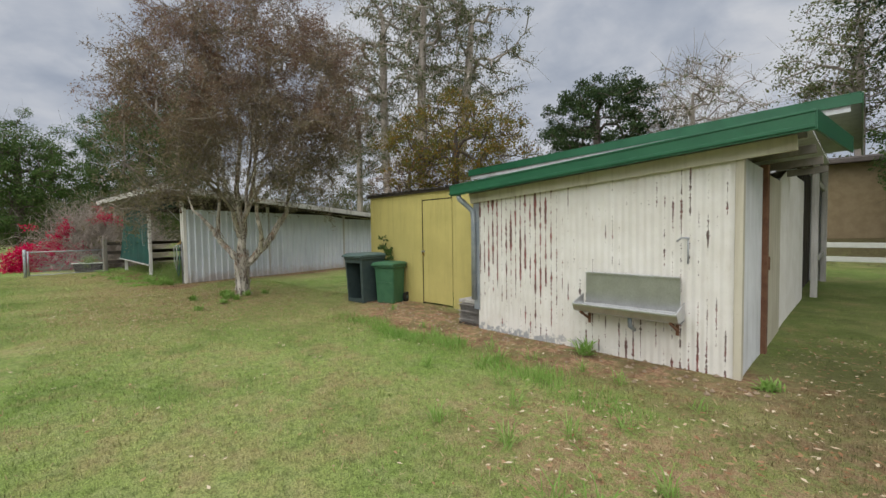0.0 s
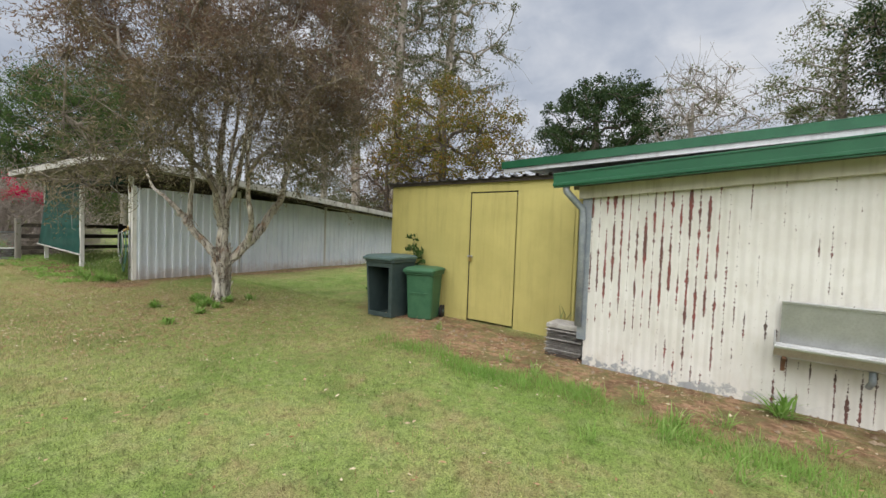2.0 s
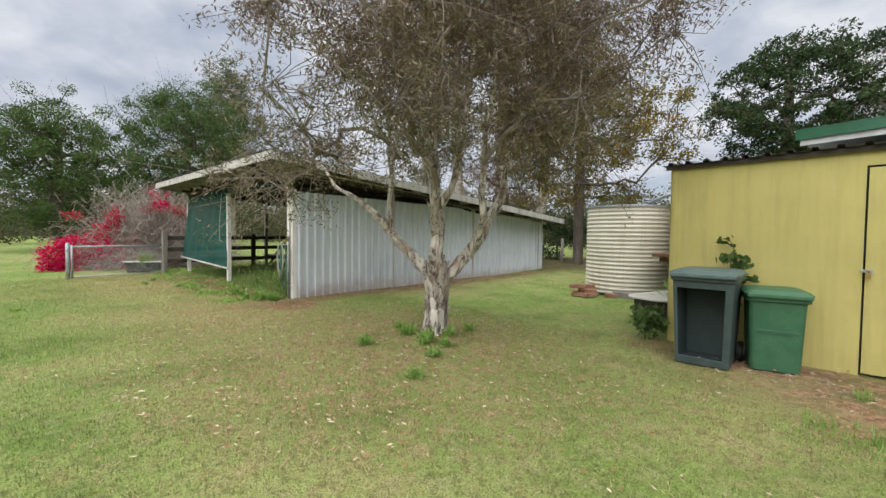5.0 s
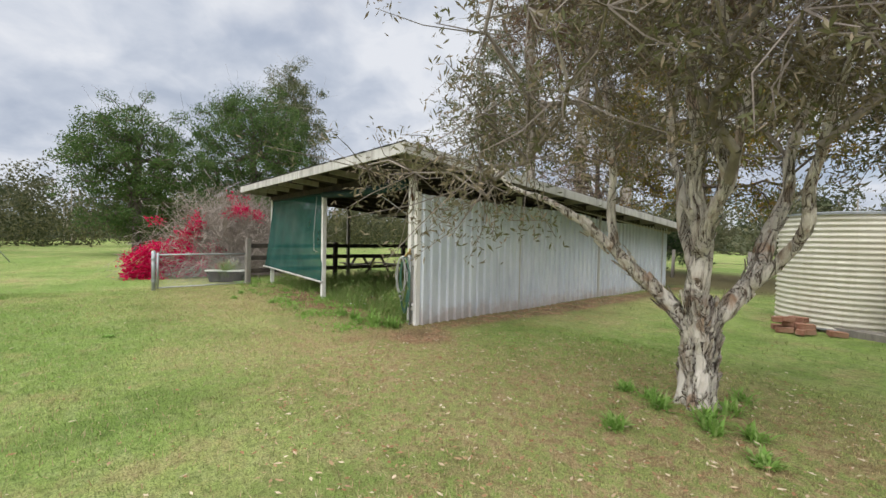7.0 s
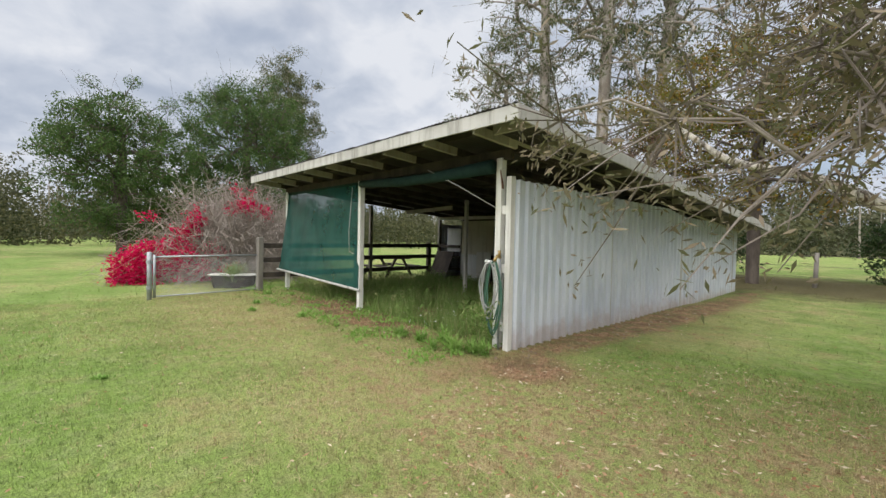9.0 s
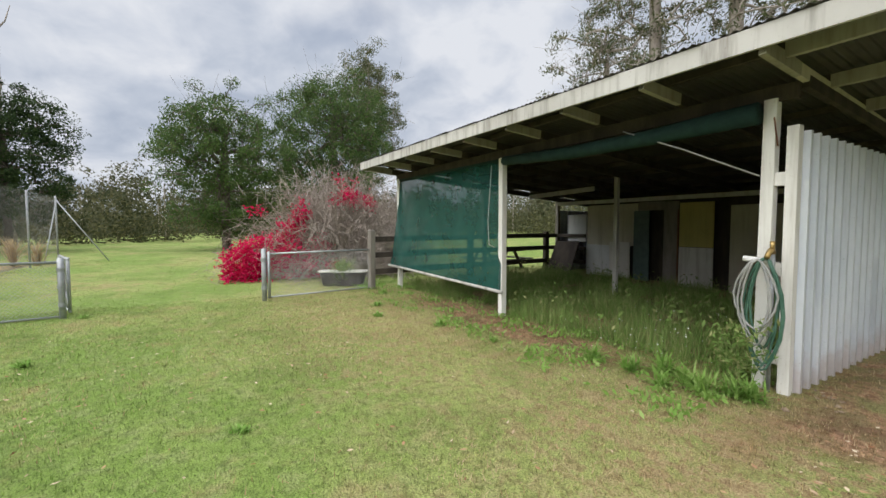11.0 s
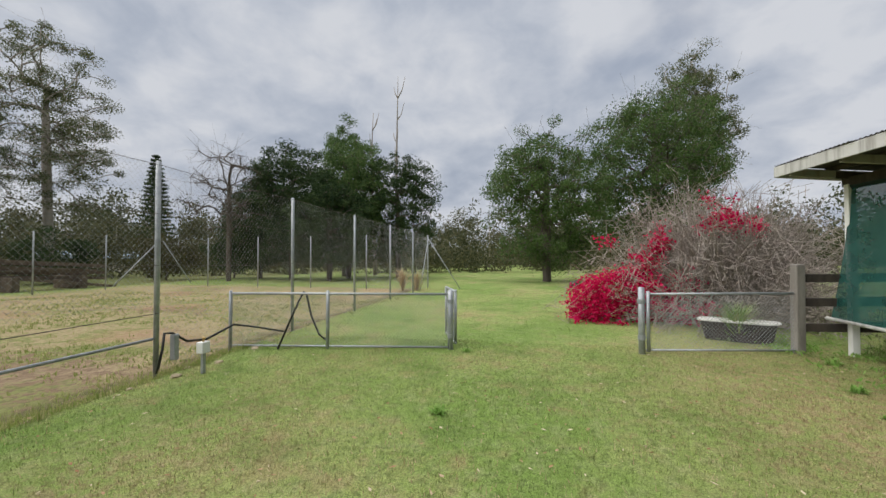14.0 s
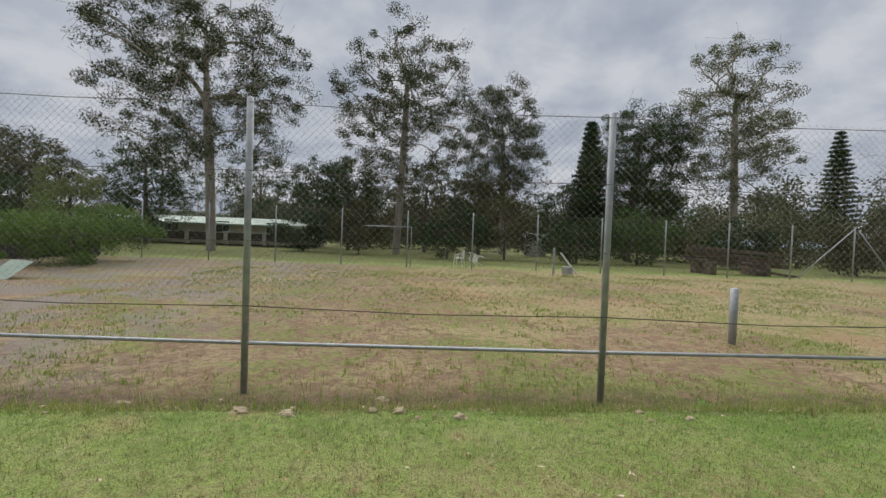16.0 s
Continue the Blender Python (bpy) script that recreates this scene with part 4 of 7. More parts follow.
        part("hub", Shape().tube([(s * (wb / 2 + 0.05), db / 2 + 0.03, 0.10), (s * (wb / 2 + 0.062), db / 2 + 0.03, 0.10)], 0.035, 12), M_BINLID, wheel)
    part("axle", Shape().tube([(-wb / 2, db / 2 + 0.03, 0.10), (wb / 2, db / 2 + 0.03, 0.10)], 0.012, 8), M_GALV, b)
    part("front_rib", Shape().box(-wb * 0.36, wb * 0.36, -(db + (d - db) * 0.45) / 2 - 0.012, -(db + (d - db) * 0.45) / 2 + 0.01, 0.40, 0.42) if not broken else Shape().box(-wb * 0.4, wb * 0.4, db / 2 + 0.02, db / 2 + 0.05, 0.4, 0.42), body_mat, b)
    return b


wheelie_bin("dark green wheelie bin with broken-out front beside shed", pose(-6.52, 4.98, 0.03, 0, 0, 6), 1.0, 0.54, 0.60, M_BINDARK, M_BINLID, True)
wheelie_bin("smaller green wheelie bin with closed lid beside shed", pose(-6.0, 5.22, 0.03, 0, 0, 18), 0.83, 0.46, 0.46, M_BINGREEN, M_BINGREEN, False)

# ---- tanks, bath and bricks behind the yellow shed ----


def ribbed_tank(label, x, y, z0, z1, r):
    tk = thing("water_tank", label, "water tank", pose(x, y, 0), "rain-water tanks")
    h = z1 - z0
    k = int(h / 0.088)
    prof = [(r + 0.014 * math.cos(2 * math.pi * i / 8), z0 + h * i / (8 * k)) for i in range(8 * k + 1)]
    part("shell", Shape().lathe(prof, 64), M_TANK, tk, "ribbed cream tank wall", smooth=True)
    part("lid", Shape().lathe([(r + 0.03, z1 - 0.02), (r + 0.03, z1 + 0.015), (r * 0.6, z1 + 0.05), (0.01, z1 + 0.07)], 64), M_GALV, tk, "grey lid", smooth=False)
    part("floor_plate", Shape().lathe([(r + 0.02, z0 + 0.01), (r + 0.02, z0 - 0.02), (0.01, z0 - 0.02)], 48), M_GALV, tk)
    return tk


t1 = ribbed_tank("ribbed cream water tank standing on the grass", -9.32, 9.36, 0.15, 2.0, 0.875)
t2 = ribbed_tank("ribbed cream water tank raised on a stand", -7.34, 9.19, 1.05, 2.3, 0.87)
part("inlet_pipe", Shape().tube([(-0.9, -0.1, 2.25), (-1.05, -0.2, 2.2), (-1.5, 0.1, 2.08)], 0.04, 10), M_GALV, t2, smooth=True)
stand = thing("tank_stand", "rusty plate on white block piers under the tank", "stand", pose(-7.34, 9.19, -0.1))
part("plate", Shape().box(-1.0, 1.0, -1.0, 1.0, 1.08, 1.14), M_RUST, stand, bevel=0.005)
for y in (-0.675, 0.675):
    part("bearer", Shape().box(-0.95, 0.95, y - 0.075, y + 0.075, 0.98, 1.08), M_RUST, stand, bevel=0.005)
for px, py in ((-0.55, -0.62), (0.6, -0.62), (-0.55, 0.65), (0.6, 0.65)):
    part("pier", Shape().box(px - 0.17, px + 0.17, py - 0.15, py + 0.15, -0.05, 0.98), M_ENAMEL, stand, "white-washed block pier", bevel=0.012)
tub = thing("bathtub", "old white enamel bathtub planted with weeds", "bathtub", pose(-7.42, 6.85, -0.05, 0, 0, 78))
out = [(1.45, 0.5, 0.10, 0.2), (1.52, 0.62, 0.25, 0.24), (1.56, 0.68, 0.50, 0.28)]
part("outer_shell", rings(out), M_TUBOUT, tub, "dark cast-iron outside", smooth=False)
part("rim", rings([(1.56, 0.68, 0.495, 0.28), (1.68, 0.80, 0.505, 0.3), (1.68, 0.80, 0.525, 0.3), (1.54, 0.66, 0.535, 0.28), (1.46, 0.58, 0.515, 0.26)]), M_ENAMEL, tub, bevel=0.004)
for px, py in ((-0.6, -0.2), (0.6, -0.2), (-0.6, 0.2), (0.6, 0.2)):
    part("foot", Shape().tube([(px, py, 0.0), (px, py, 0.12)], [0.05, 0.03], 8), M_TUBOUT, tub)
for k in range(3):
    whole("timber_sleeper", Shape().box(-1.2, 1.2, -0.1, 0.1, 0, 0.12), M_GREYWOOD, "grey weathered timber sleeper on the grass", "timber", pose(-8.25 + 0.12 * k, 8.35 + 0.4 * k, 0.07, 0, 0, -14 + 5 * k), bevel=0.01, group="sleepers by the tank")
brick_me = Shape().box(-0.115, 0.115, -0.055, 0.055, 0, 0.076).mesh("brick")
brick_me.materials.append(M_BRICK)
rb = random.Random(4)
for k in range(14):
    layer = 0 if k < 7 else (1 if k < 11 else 2)
    ob = new("brick", brick_me)
    ob.matrix_world = pose(-9.6 + rb.uniform(-0.3, 0.5), 8.1 + rb.uniform(-0.22, 0.25), 0.09 + layer * 0.078, rb.uniform(-6, 6), rb.uniform(-6, 6), rb.uniform(0, 180))
    tagged(ob, "loose old brick in a heap beside the tank", "brick", "heap of bricks")

# ---- open grey shed ----
S0 = pose(-13.74, 3.41, 0, 0, 0, 2)
S = WEST @ S0
gs = thing("open_shed", "open-fronted shed of grey sheet iron with skillion roof", "shed", S0)


def roof_z(v):
    return 3.0 - 0.0885 * (v + 0.95)


def eave_v(u):
    return -0.80 - (0.72 - u) * 0.0379


def wall_top(v):
    return 2.32 - 0.018 * v if v < 5.78 else 2.10 - 0.018 * (v - 5.8)


wm = pose(0.03, 0, 0, 0, 0, 90)
wall_sheets(gs, M_GREY, 5.8, -0.08, wall_top, 0.19, 0.026, wm, 0.83, "rib", label="weathered grey ribbed sheet")
wall_sheets(gs, M_GREY, 9.6, -0.08, lambda v: min(wall_top(v), 2.1), 0.19, 0.026, wm, 0.76, "rib", start=5.8)
wall_sheets(gs, M_GREY, 8.0, -0.08, lambda v: 1.95, 0.19, 0.012, pose(0.0, 9.62, 0, 0, 0, 180), 0.8, "rib")
wall_sheets(gs, M_GREY, 4.3, -0.08, lambda v: 2.0, 0.19, 0.012, pose(-7.95, 9.6, 0, 0, 0, -90), 0.86, "rib")
u = -8.0
while u < 0.70:
    w = min(0.762, 0.72 - u)
    v0 = eave_v(u + w / 2)
    rs = lie(w, 9.95 - v0, 0.0762, 0.009)
    part("roof_sheet", moved(rs, Matrix.Translation((u, v0 - 0.03, roof_z(v0) + 0.012)) @ Matrix.Rotation(-math.atan(0.0885), 4, "X")), M_ROOF, gs, "rusted corrugated roof sheet")
    u += w - 0.0001
part("front_fascia", Shape().beam((-8.02, eave_v(-8.02), roof_z(eave_v(-8)) - 0.085), (0.74, eave_v(0.74), roof_z(eave_v(0.7)) - 0.085), 0.03, 0.17), M_WHITE, gs, "flaking white fascia board", bevel=0.004)
for ux in (0.735, -8.02):
    part("barge_board", Shape().beam((ux, eave_v(ux), roof_z(eave_v(ux)) - 0.085), (ux, 9.95, roof_z(9.95) - 0.085), 0.03, 0.17), M_WHITE, gs, "flaking white barge board", bevel=0.004)
# Inner rafters and battens near black: shade under the roof put into their colour.
for k in range(9):
    ux = 0.03 - k * 0.97
    v0 = eave_v(ux) + 0.04
    part("rafter", Shape().beam((ux, v0, roof_z(v0) - 0.145), (ux, 9.85, roof_z(9.85) - 0.145), 0.05, 0.11), M_CREAM if k == 0 else M_WOOD_AND_SHADE, gs, bevel=0.004)
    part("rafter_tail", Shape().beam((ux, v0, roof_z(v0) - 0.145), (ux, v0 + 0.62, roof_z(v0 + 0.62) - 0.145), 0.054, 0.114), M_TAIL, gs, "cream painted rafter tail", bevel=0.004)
for k in range(12):
    v = -0.45 + k * 0.92
    part("batten", Shape().beam((-7.95, v, roof_z(v) - 0.05), (0.05, v, roof_z(v) - 0.05), 0.05, 0.07), M_WOOD_AND_SHADE, gs, bevel=0.004)
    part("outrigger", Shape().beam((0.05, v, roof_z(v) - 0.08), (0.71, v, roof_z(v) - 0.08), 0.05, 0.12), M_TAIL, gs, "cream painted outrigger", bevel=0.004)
post_a = Shape().beam((-0.22, 0.0, -0.1), (-0.19, -0.03, 2.62), 0.10, 0.10, (0, 1, 0))
part("corner_post", post_a, M_POST, gs, "leaning white timber post", bevel=0.006)
part("wall_post", Shape().box(-0.07, 0.02, -0.06, 0.03, -0.1, 2.36), M_POST, gs, "white timber post at the sheet edge", bevel=0.006)
for z in (0.25, 1.05, 1.85):
    part("packing_block", Shape().box(-0.20, -0.05, -0.045, 0.01, z, z + 0.12), M_POST, gs, bevel=0.005)
part("bracket_strap", Shape().beam((-0.13, -0.06, 2.2), (-0.16, -0.07, 2.45), 0.05, 0.012), M_RUST, gs)
part("front_post", Shape().box(-3.92, -3.82, -0.20, -0.10, -0.1, 2.62), M_POST, gs, "white timber post", bevel=0.006)
part("front_post", Shape().box(-7.80, -7.70, -0.30, -0.20, -0.1, 2.66), M_POST, gs, "white timber post", bevel=0.006)
part("inner_post", Shape().box(-4.05, -3.97, 2.88, 2.96, -0.1, 2.52), M_WHITE, gs, "white timber post", bevel=0.005)
for v, top in ((2.4, 2.5), (5.25, 2.3)):
    part("side_post", Shape().box(-8.0, -7.9, v, v + 0.1, -0.1, top), M_GREYWOOD, gs, bevel=0.006)
part("head_beam", Shape().beam((0.0, -0.02, 2.66), (-7.85, -0.26, 2.70), 0.06, 0.14), M_WOOD_AND_SHADE, gs, "dark timber beam over the opening", bevel=0.005)
part("wall_beam", Shape().beam((0.03, 0, 2.72), (0.03, 9.5, 1.98), 0.05, 0.1), M_WOOD_AND_SHADE, gs)
for v in (2.6, 5.75, 9.4):
    part("stud", Shape().box(-0.05, 0.04, v - 0.04, v + 0.05, -0.05, roof_z(v) - 0.2), M_WHITE, gs, bevel=0.004)
part("loose_rail", Shape().beam((-6.6, 2.9, 2.26), (-4.6, 2.95, 2.32), 0.04, 0.10), M_WHITE, gs, bevel=0.004)
for z in (0.45, 0.85, 1.22):
    part("yard_rail", Shape().beam((-7.95, 0.0, z), (-7.95, 5.3, z), 0.05, 0.12), M_WOOD_AND_SHADE, gs, "dark timber yard rail", bevel=0.006)
    part("yard_rail", Shape().beam((-7.9, 5.3, z), (-6.85, 5.3, z), 0.05, 0.10), M_WOOD_AND_SHADE, gs, "dark timber yard rail", bevel=0.006)

# partition of odd boards at the back of the open bay
for name, u0, u1, z0, z1, dv, mat, lab in (
        ("board", -6.85, -5.95, 0.05, 0.98, 0.05, M_PALEROOF, "pale loose board"), ("board", -7.55, -6.85, 1.05, 1.85, 0.04, M_PALEROOF, "pale grey hatch board"),
        ("board", -5.98, -5.36, 0.0, 1.08, -0.04, M_BOARD, "whitish loose sheet"), ("board", -6.85, -5.2, 0.98, 2.1, 0.08, M_CREAM, "dull cream wall board"),
        ("board", -5.30, -4.86, 0.0, 1.9, 0.03, M_BINLID, "dull green board"), ("board", -4.48, -4.12, 0.0, 2.1, 0.02, M_GREYWOOD, "bare timber board"),
        ("board", -4.08, -3.32, 1.02, 2.05, 0.0, M_YELLOW, "faded yellow board"), ("board", -4.08, -3.32, 0.0, 1.01, 0.0, M_BOARD, "whitish lower board"),
        ("board", -3.0, -0.1, 0.0, 1.95, 0.03, M_CREAM, "dull cream wall board"), ("board", -5.2, -4.48, 1.9, 2.12, 0.05, M_GREYWOOD, "bare timber board")):
    part(name, Shape().box(u0, u1, 5.3 + dv, 5.33 + dv, z0, z1), mat, gs, lab, bevel=0.004)
part("partition_beam", Shape().beam((-7.9, 5.24, 2.2), (0.0, 5.24, 2.16), 0.06, 0.10), M_BOARD, gs, "white beam across the back", bevel=0.005)
# Dark sheet added so the openings between the boards look shaded.
part("gap_shade_sheet", Shape().box(-6.85, 0.0, 5.52, 5.55, -0.05, 2.35), M_WOOD_AND_SHADE, gs)
part("orange_strip", Shape().box(-4.12, -4.09, 5.28, 5.30, 0.0, 1.9), M_RUST, gs)
leaning = whole("leaning_board", Shape().beam((0, 0, 0.0), (0, 0.45, 1.05), 0.9, 0.025), M_WOOD_AND_SHADE, "dark board leaning inside the shed", "board", S0 @ pose(-7.3, 4.6, 0), bevel=0.004)

# shade cloth blind, hung between two posts, its foot blown outwards
blind = thing("shade_blind", "green shade-cloth blind hanging with white bottom bar", "blind", S0)
cl = Shape()
NU, NV = 44, 26
for j in range(NV + 1):
    for i in range(NU + 1):
        a, b = i / NU, j / NV                     # across from the near post, down from the beam
        uu = -3.84 - (3.9 + 0.22 * b) * a
        top_v, bot_v = -0.16 - 0.10 * a, -0.21 - 0.22 * a
        zz = (2.56 + 0.05 * a) * (1 - b) + (0.42 + 0.13 * a) * b
        rip = 0.014 * math.sin(uu * 9 + b * 3) * math.sin(math.pi * b) + 0.03 * math.sin(math.pi * b) * math.sin(3.1 * a + 0.4)
        pinch = 0.16 * math.sin(math.pi * b * 0.9) * (1 if a > 0.97 else 0) * 0.4
        cl.v.append((uu + pinch, top_v * (1 - b) + bot_v * b - rip, zz))
cl.f = [(j * (NU + 1) + i, j * (NU + 1) + i + 1, (j + 1) * (NU + 1) + i + 1, (j + 1) * (NU + 1) + i) for j in range(NV) for i in range(NU)]
part("cloth", cl, M_CLOTH, blind, "green woven shade cloth", smooth=True)
part("bottom_bar", Shape().tube([(-3.80, -0.215, 0.415), (-8.02, -0.435, 0.555)], 0.028, 10), M_WHITE, blind, "white bottom bar", smooth=True)
part("top_roll", Shape().tube([(-3.78, -0.12, 2.60), (-7.8, -0.24, 2.63)], 0.05, 10), M_ROLL, blind, smooth=True)
part("cord", Shape().tube([(-3.98, -0.30, 2.5), (-3.99, -0.36, 1.6), (-3.96, -0.36, 1.2), (-3.88, -0.3, 1.15)], 0.008, 6), M_HOSEPALE, blind, smooth=True)
roll = thing("rolled_blind", "second green blind rolled up under the beam", "blind", S0)
part("roll", Shape().tube([(-0.25, -0.14, 2.50), (-1.3, -0.17, 2.47), (-2.4, -0.18, 2.48), (-3.75, -0.22, 2.55)], [0.10, 0.085, 0.085, 0.07], 12), M_ROLL, roll, smooth=True)
part("tie_rope", Shape().tube([(-1.55, -0.25, 2.58), (-0.9, -0.16, 2.28), (-0.26, -0.06, 1.95)], 0.009, 6), M_HOSEPALE, roll, "pale tie rope", smooth=True)

# tap and coiled hose on the corner post
tap = thing("hose_tap", "standpipe tap with white arm fixed to the shed post", "tap", S0 @ pose(-0.2, -0.09, 0))
part("standpipe", Shape().tube([(0.08, 0, 0.0), (0.08, 0, 1.32)], 0.016, 10), M_GALV, tap, smooth=True)
part("tap_body", Shape().tube([(0.08, 0, 1.26), (0.08, -0.06, 1.28), (0.08, -0.12, 1.22)], 0.022, 10).tube([(0.08, -0.02, 1.28), (0.08, -0.02, 1.36)], 0.02, 10), M_BRASS, tap, "brass tap", smooth=True)
part("white_arm", Shape().tube([(0.06, -0.05, 1.18), (-0.12, -0.07, 1.20)], 0.028, 10), M_WHITEPLASTIC, tap, smooth=True)


def coil(cx, z_top, drop, width, loops, seed, y0):
    rg = random.Random(seed)
    pts = []
    for k in range(loops * 16 + 1):
        a = 2 * math.pi * k / 16
        dz = drop * (1 + 0.12 * math.sin(a * 0.37 + seed))
        ww = width * (1 + 0.25 * math.sin(a * 0.23 + seed * 2))
        pts.append((cx + ww * math.sin(a) * (0.55 + 0.45 * math.sin((1 - math.cos(a)) * 0.5 * math.pi * 0.9)), y0 - 0.012 * (k % 16) / 4 - 0.02 * rg.random(), z_top - dz * (1 - math.cos(a)) / 2))
    return pts


part_h = thing("garden_hose", "green garden hose coiled over the tap", "hose", S0 @ pose(-0.2, -0.13, 0))
part("green_coil", Shape().tube(coil(0.06, 1.22, 0.92, 0.13, 4, 1, -0.03), 0.011, 6), M_HOSE, part_h, smooth=True)
part("grey_coil", Shape().tube(coil(0.02, 1.20, 0.70, 0.14, 3, 5, -0.08), 0.010, 6), M_HOSEPALE, part_h, "grey inner loops", smooth=True)

# ---- fences and gates ----


def netting(a, b, z0, z1, pitch, r):
    """Diamond wire netting between two feet a and b: crossing wires, each a thin rod."""
    s = Shape()
    a, b = Vector((*a, 0)), Vector((*b, 0))
    length, h = (b - a).length, z1 - z0
    d = (b - a) / length
    side = Vector((d.y, -d.x, 0))
    k = -int(h / pitch) - 1
    while k * pitch < length:
        for flip in (1, -1):
            lo, hi = max(0.0, -k * pitch), min(h, length - k * pitch)
            if hi - lo > 0.01:
                pts = []
                for t in (lo, hi):
                    x = k * pitch + t
                    pts.append(a + d * (x if flip > 0 else length - x) + Vector((0, 0, z0 + t)) + side * (0.004 * flip))
                s.tube(pts, r, 3, caps=False)
        k += 1
    return s


def post_pipe(x, y, h, r, z0=-0.2):
    return Shape().tube([(x, y, z0), (x, y, h - 0.01), (x, y, h)], [r, r, r * 0.6], 12)


def span(name, label, a, b, zt, zb, post_at, parent_m=None):
    """Pipe-framed netting panel between two posts."""
    g = thing(name, label, "fence" if name != "gate" else "gate", pose(a[0], a[1], 0))
    q = (b[0] - a[0], b[1] - a[1])
    part("top_rail", Shape().tube([(0, 0, zt), (*q, zt + 0.01)], 0.021, 10), M_GALV, g, smooth=True)
    part("bottom_rail", Shape().tube([(0, 0, zb), (*q, zb)], 0.017, 10), M_GALV, g, smooth=True)
    part("netting", netting((0, 0), q, zb, zt, 0.06, 0.0023), M_WIRE, g, "galvanised diamond netting")
    for f in post_at:
        part("post", post_pipe(q[0] * f, q[1] * f, zt + 0.06, 0.03), M_GALV, g, smooth=True)
    return g


# gate panel by the shed
right_gate = span("gate", "open galvanised pipe gate panel with diamond netting", (-21.13, -0.17), (-21.5, 2.1), 0.95, 0.06, ())
part("gate_post", post_pipe(-0.02, -0.06, 1.06, 0.05), M_GALV, right_gate, smooth=True)
part("stile", Shape().tube([(0.02, 0.03, 0.04), (0.02, 0.03, 1.0)], 0.028, 10), M_GALV, right_gate, smooth=True)
for z in (0.22, 0.8):
    part("hinge", Shape().tube([(-0.02, -0.06, z), (-0.02, -0.06, z + 0.07)], 0.062, 12), M_GALV, right_gate)
corner = whole("fence_post", Shape().box(-0.07, 0.07, -0.07, 0.07, -0.2, 1.42), M_GREYWOOD, "grey weathered timber post", "post", pose(-21.55, 2.18, 0, 0, 1, 12), bevel=0.015)
yard = thing("yard_fence", "weathered dark timber rails beside the shed", "fence", pose(-21.55, 2.18, 0))
for z in (0.42, 0.82, 1.2):
    part("rail", Shape().beam((0, 0, z), (-0.35, 5.8, z + 0.03), 0.045, 0.13), M_WOOD_AND_SHADE, yard, bevel=0.008)
for k in (0.5, 1.0):
    part("post", Shape().box(-0.35 * k - 0.07, -0.35 * k + 0.07, 5.8 * k - 0.07, 5.8 * k + 0.07, -0.2, 1.35), M_WOOD_AND_SHADE, yard, bevel=0.012)

# fence towards the court, and the leaf that stands open
left_fence = span("wire_fence", "galvanised pipe fence with diamond netting", (-20.88, -3.30), (-20.36, -7.10), 0.93, 0.04, (0.55, 1.0))
part("gate_post", post_pipe(0, 0, 1.0, 0.045), M_GALV, left_fence, smooth=True)
for z in (0.2, 0.5, 0.78):
    part("hinge", Shape().tube([(0, 0, z), (0, 0, z + 0.06)], 0.054, 12), M_GALV, left_fence)
leaf = span("gate", "galvanised pipe gate leaf standing open", (-20.94, -3.22), (-21.95, -3.58), 0.97, 0.10, ())
part("stile", Shape().tube([(-0.03, -0.01, 0.08), (-0.03, -0.01, 1.0)], 0.024, 10).tube([(-1.01, -0.36, 0.08), (-1.01, -0.36, 0.98)], 0.022, 10), M_GALV, leaf, smooth=True)
part("brace", Shape().tube([(-0.03, -0.01, 0.12), (-1.0, -0.35, 0.75)], 0.016, 8), M_GALV, leaf, smooth=True)

hose = thing("black_hose", "black poly pipe draped over the wire fence", "hose", pose(-20.66, -5.85, 0))
part("loop", Shape().tube([(0.28, -0.35, 0.0), (0.17, -0.2, 0.45), (0.07, -0.06, 0.85), (0.04, 0.0, 0.965), (0.05, 0.05, 0.93), (0.08, 0.16, 0.55), (0.07, 0.30, 0.24), (0.03, 0.42, 0.13)], 0.017, 8), M_BLACK, hose, smooth=True)
line = thing("black_pipe", "black poly water pipe sagging between posts", "pipe", pose(-18.75, -6.97, 0))
part("pipe", Shape().tube([(0.05, 0.07, 0.0), (-0.02, 0.08, 0.3), (-0.05, 0.08, 0.52), (-0.2, 0.06, 0.50), (-0.5, 0.02, 0.33), (-0.9, 0.0, 0.28), (-1.5, 0.02, 0.42), (-2.0, 0.1, 0.30), (-2.4, 0.4, 0.16)], 0.018, 8), M_BLACK, line, smooth=True)
part("valve", Shape().box(-0.28, -0.2, 0.02, 0.1, 0.12, 0.48), M_GALV, line, bevel=0.01)
meter = thing("tap_post", "short grey post with white box", "tap", pose(-18.85, -6.32, 0))
part("stake", Shape().box(-0.025, 0.025, -0.02, 0.02, -0.1, 0.30), M_GALV, meter, bevel=0.004)
part("box", Shape().box(-0.07, 0.07, -0.05, 0.05, 0.27, 0.42), M_WHITEPLASTIC, meter, "white plastic box", bevel=0.01)
part("spout", Shape().tube([(0, 0, 0.42), (0.0, 0.0, 0.48), (0.03, 0.05, 0.47)], 0.014, 8), M_BRASS, meter, smooth=True)

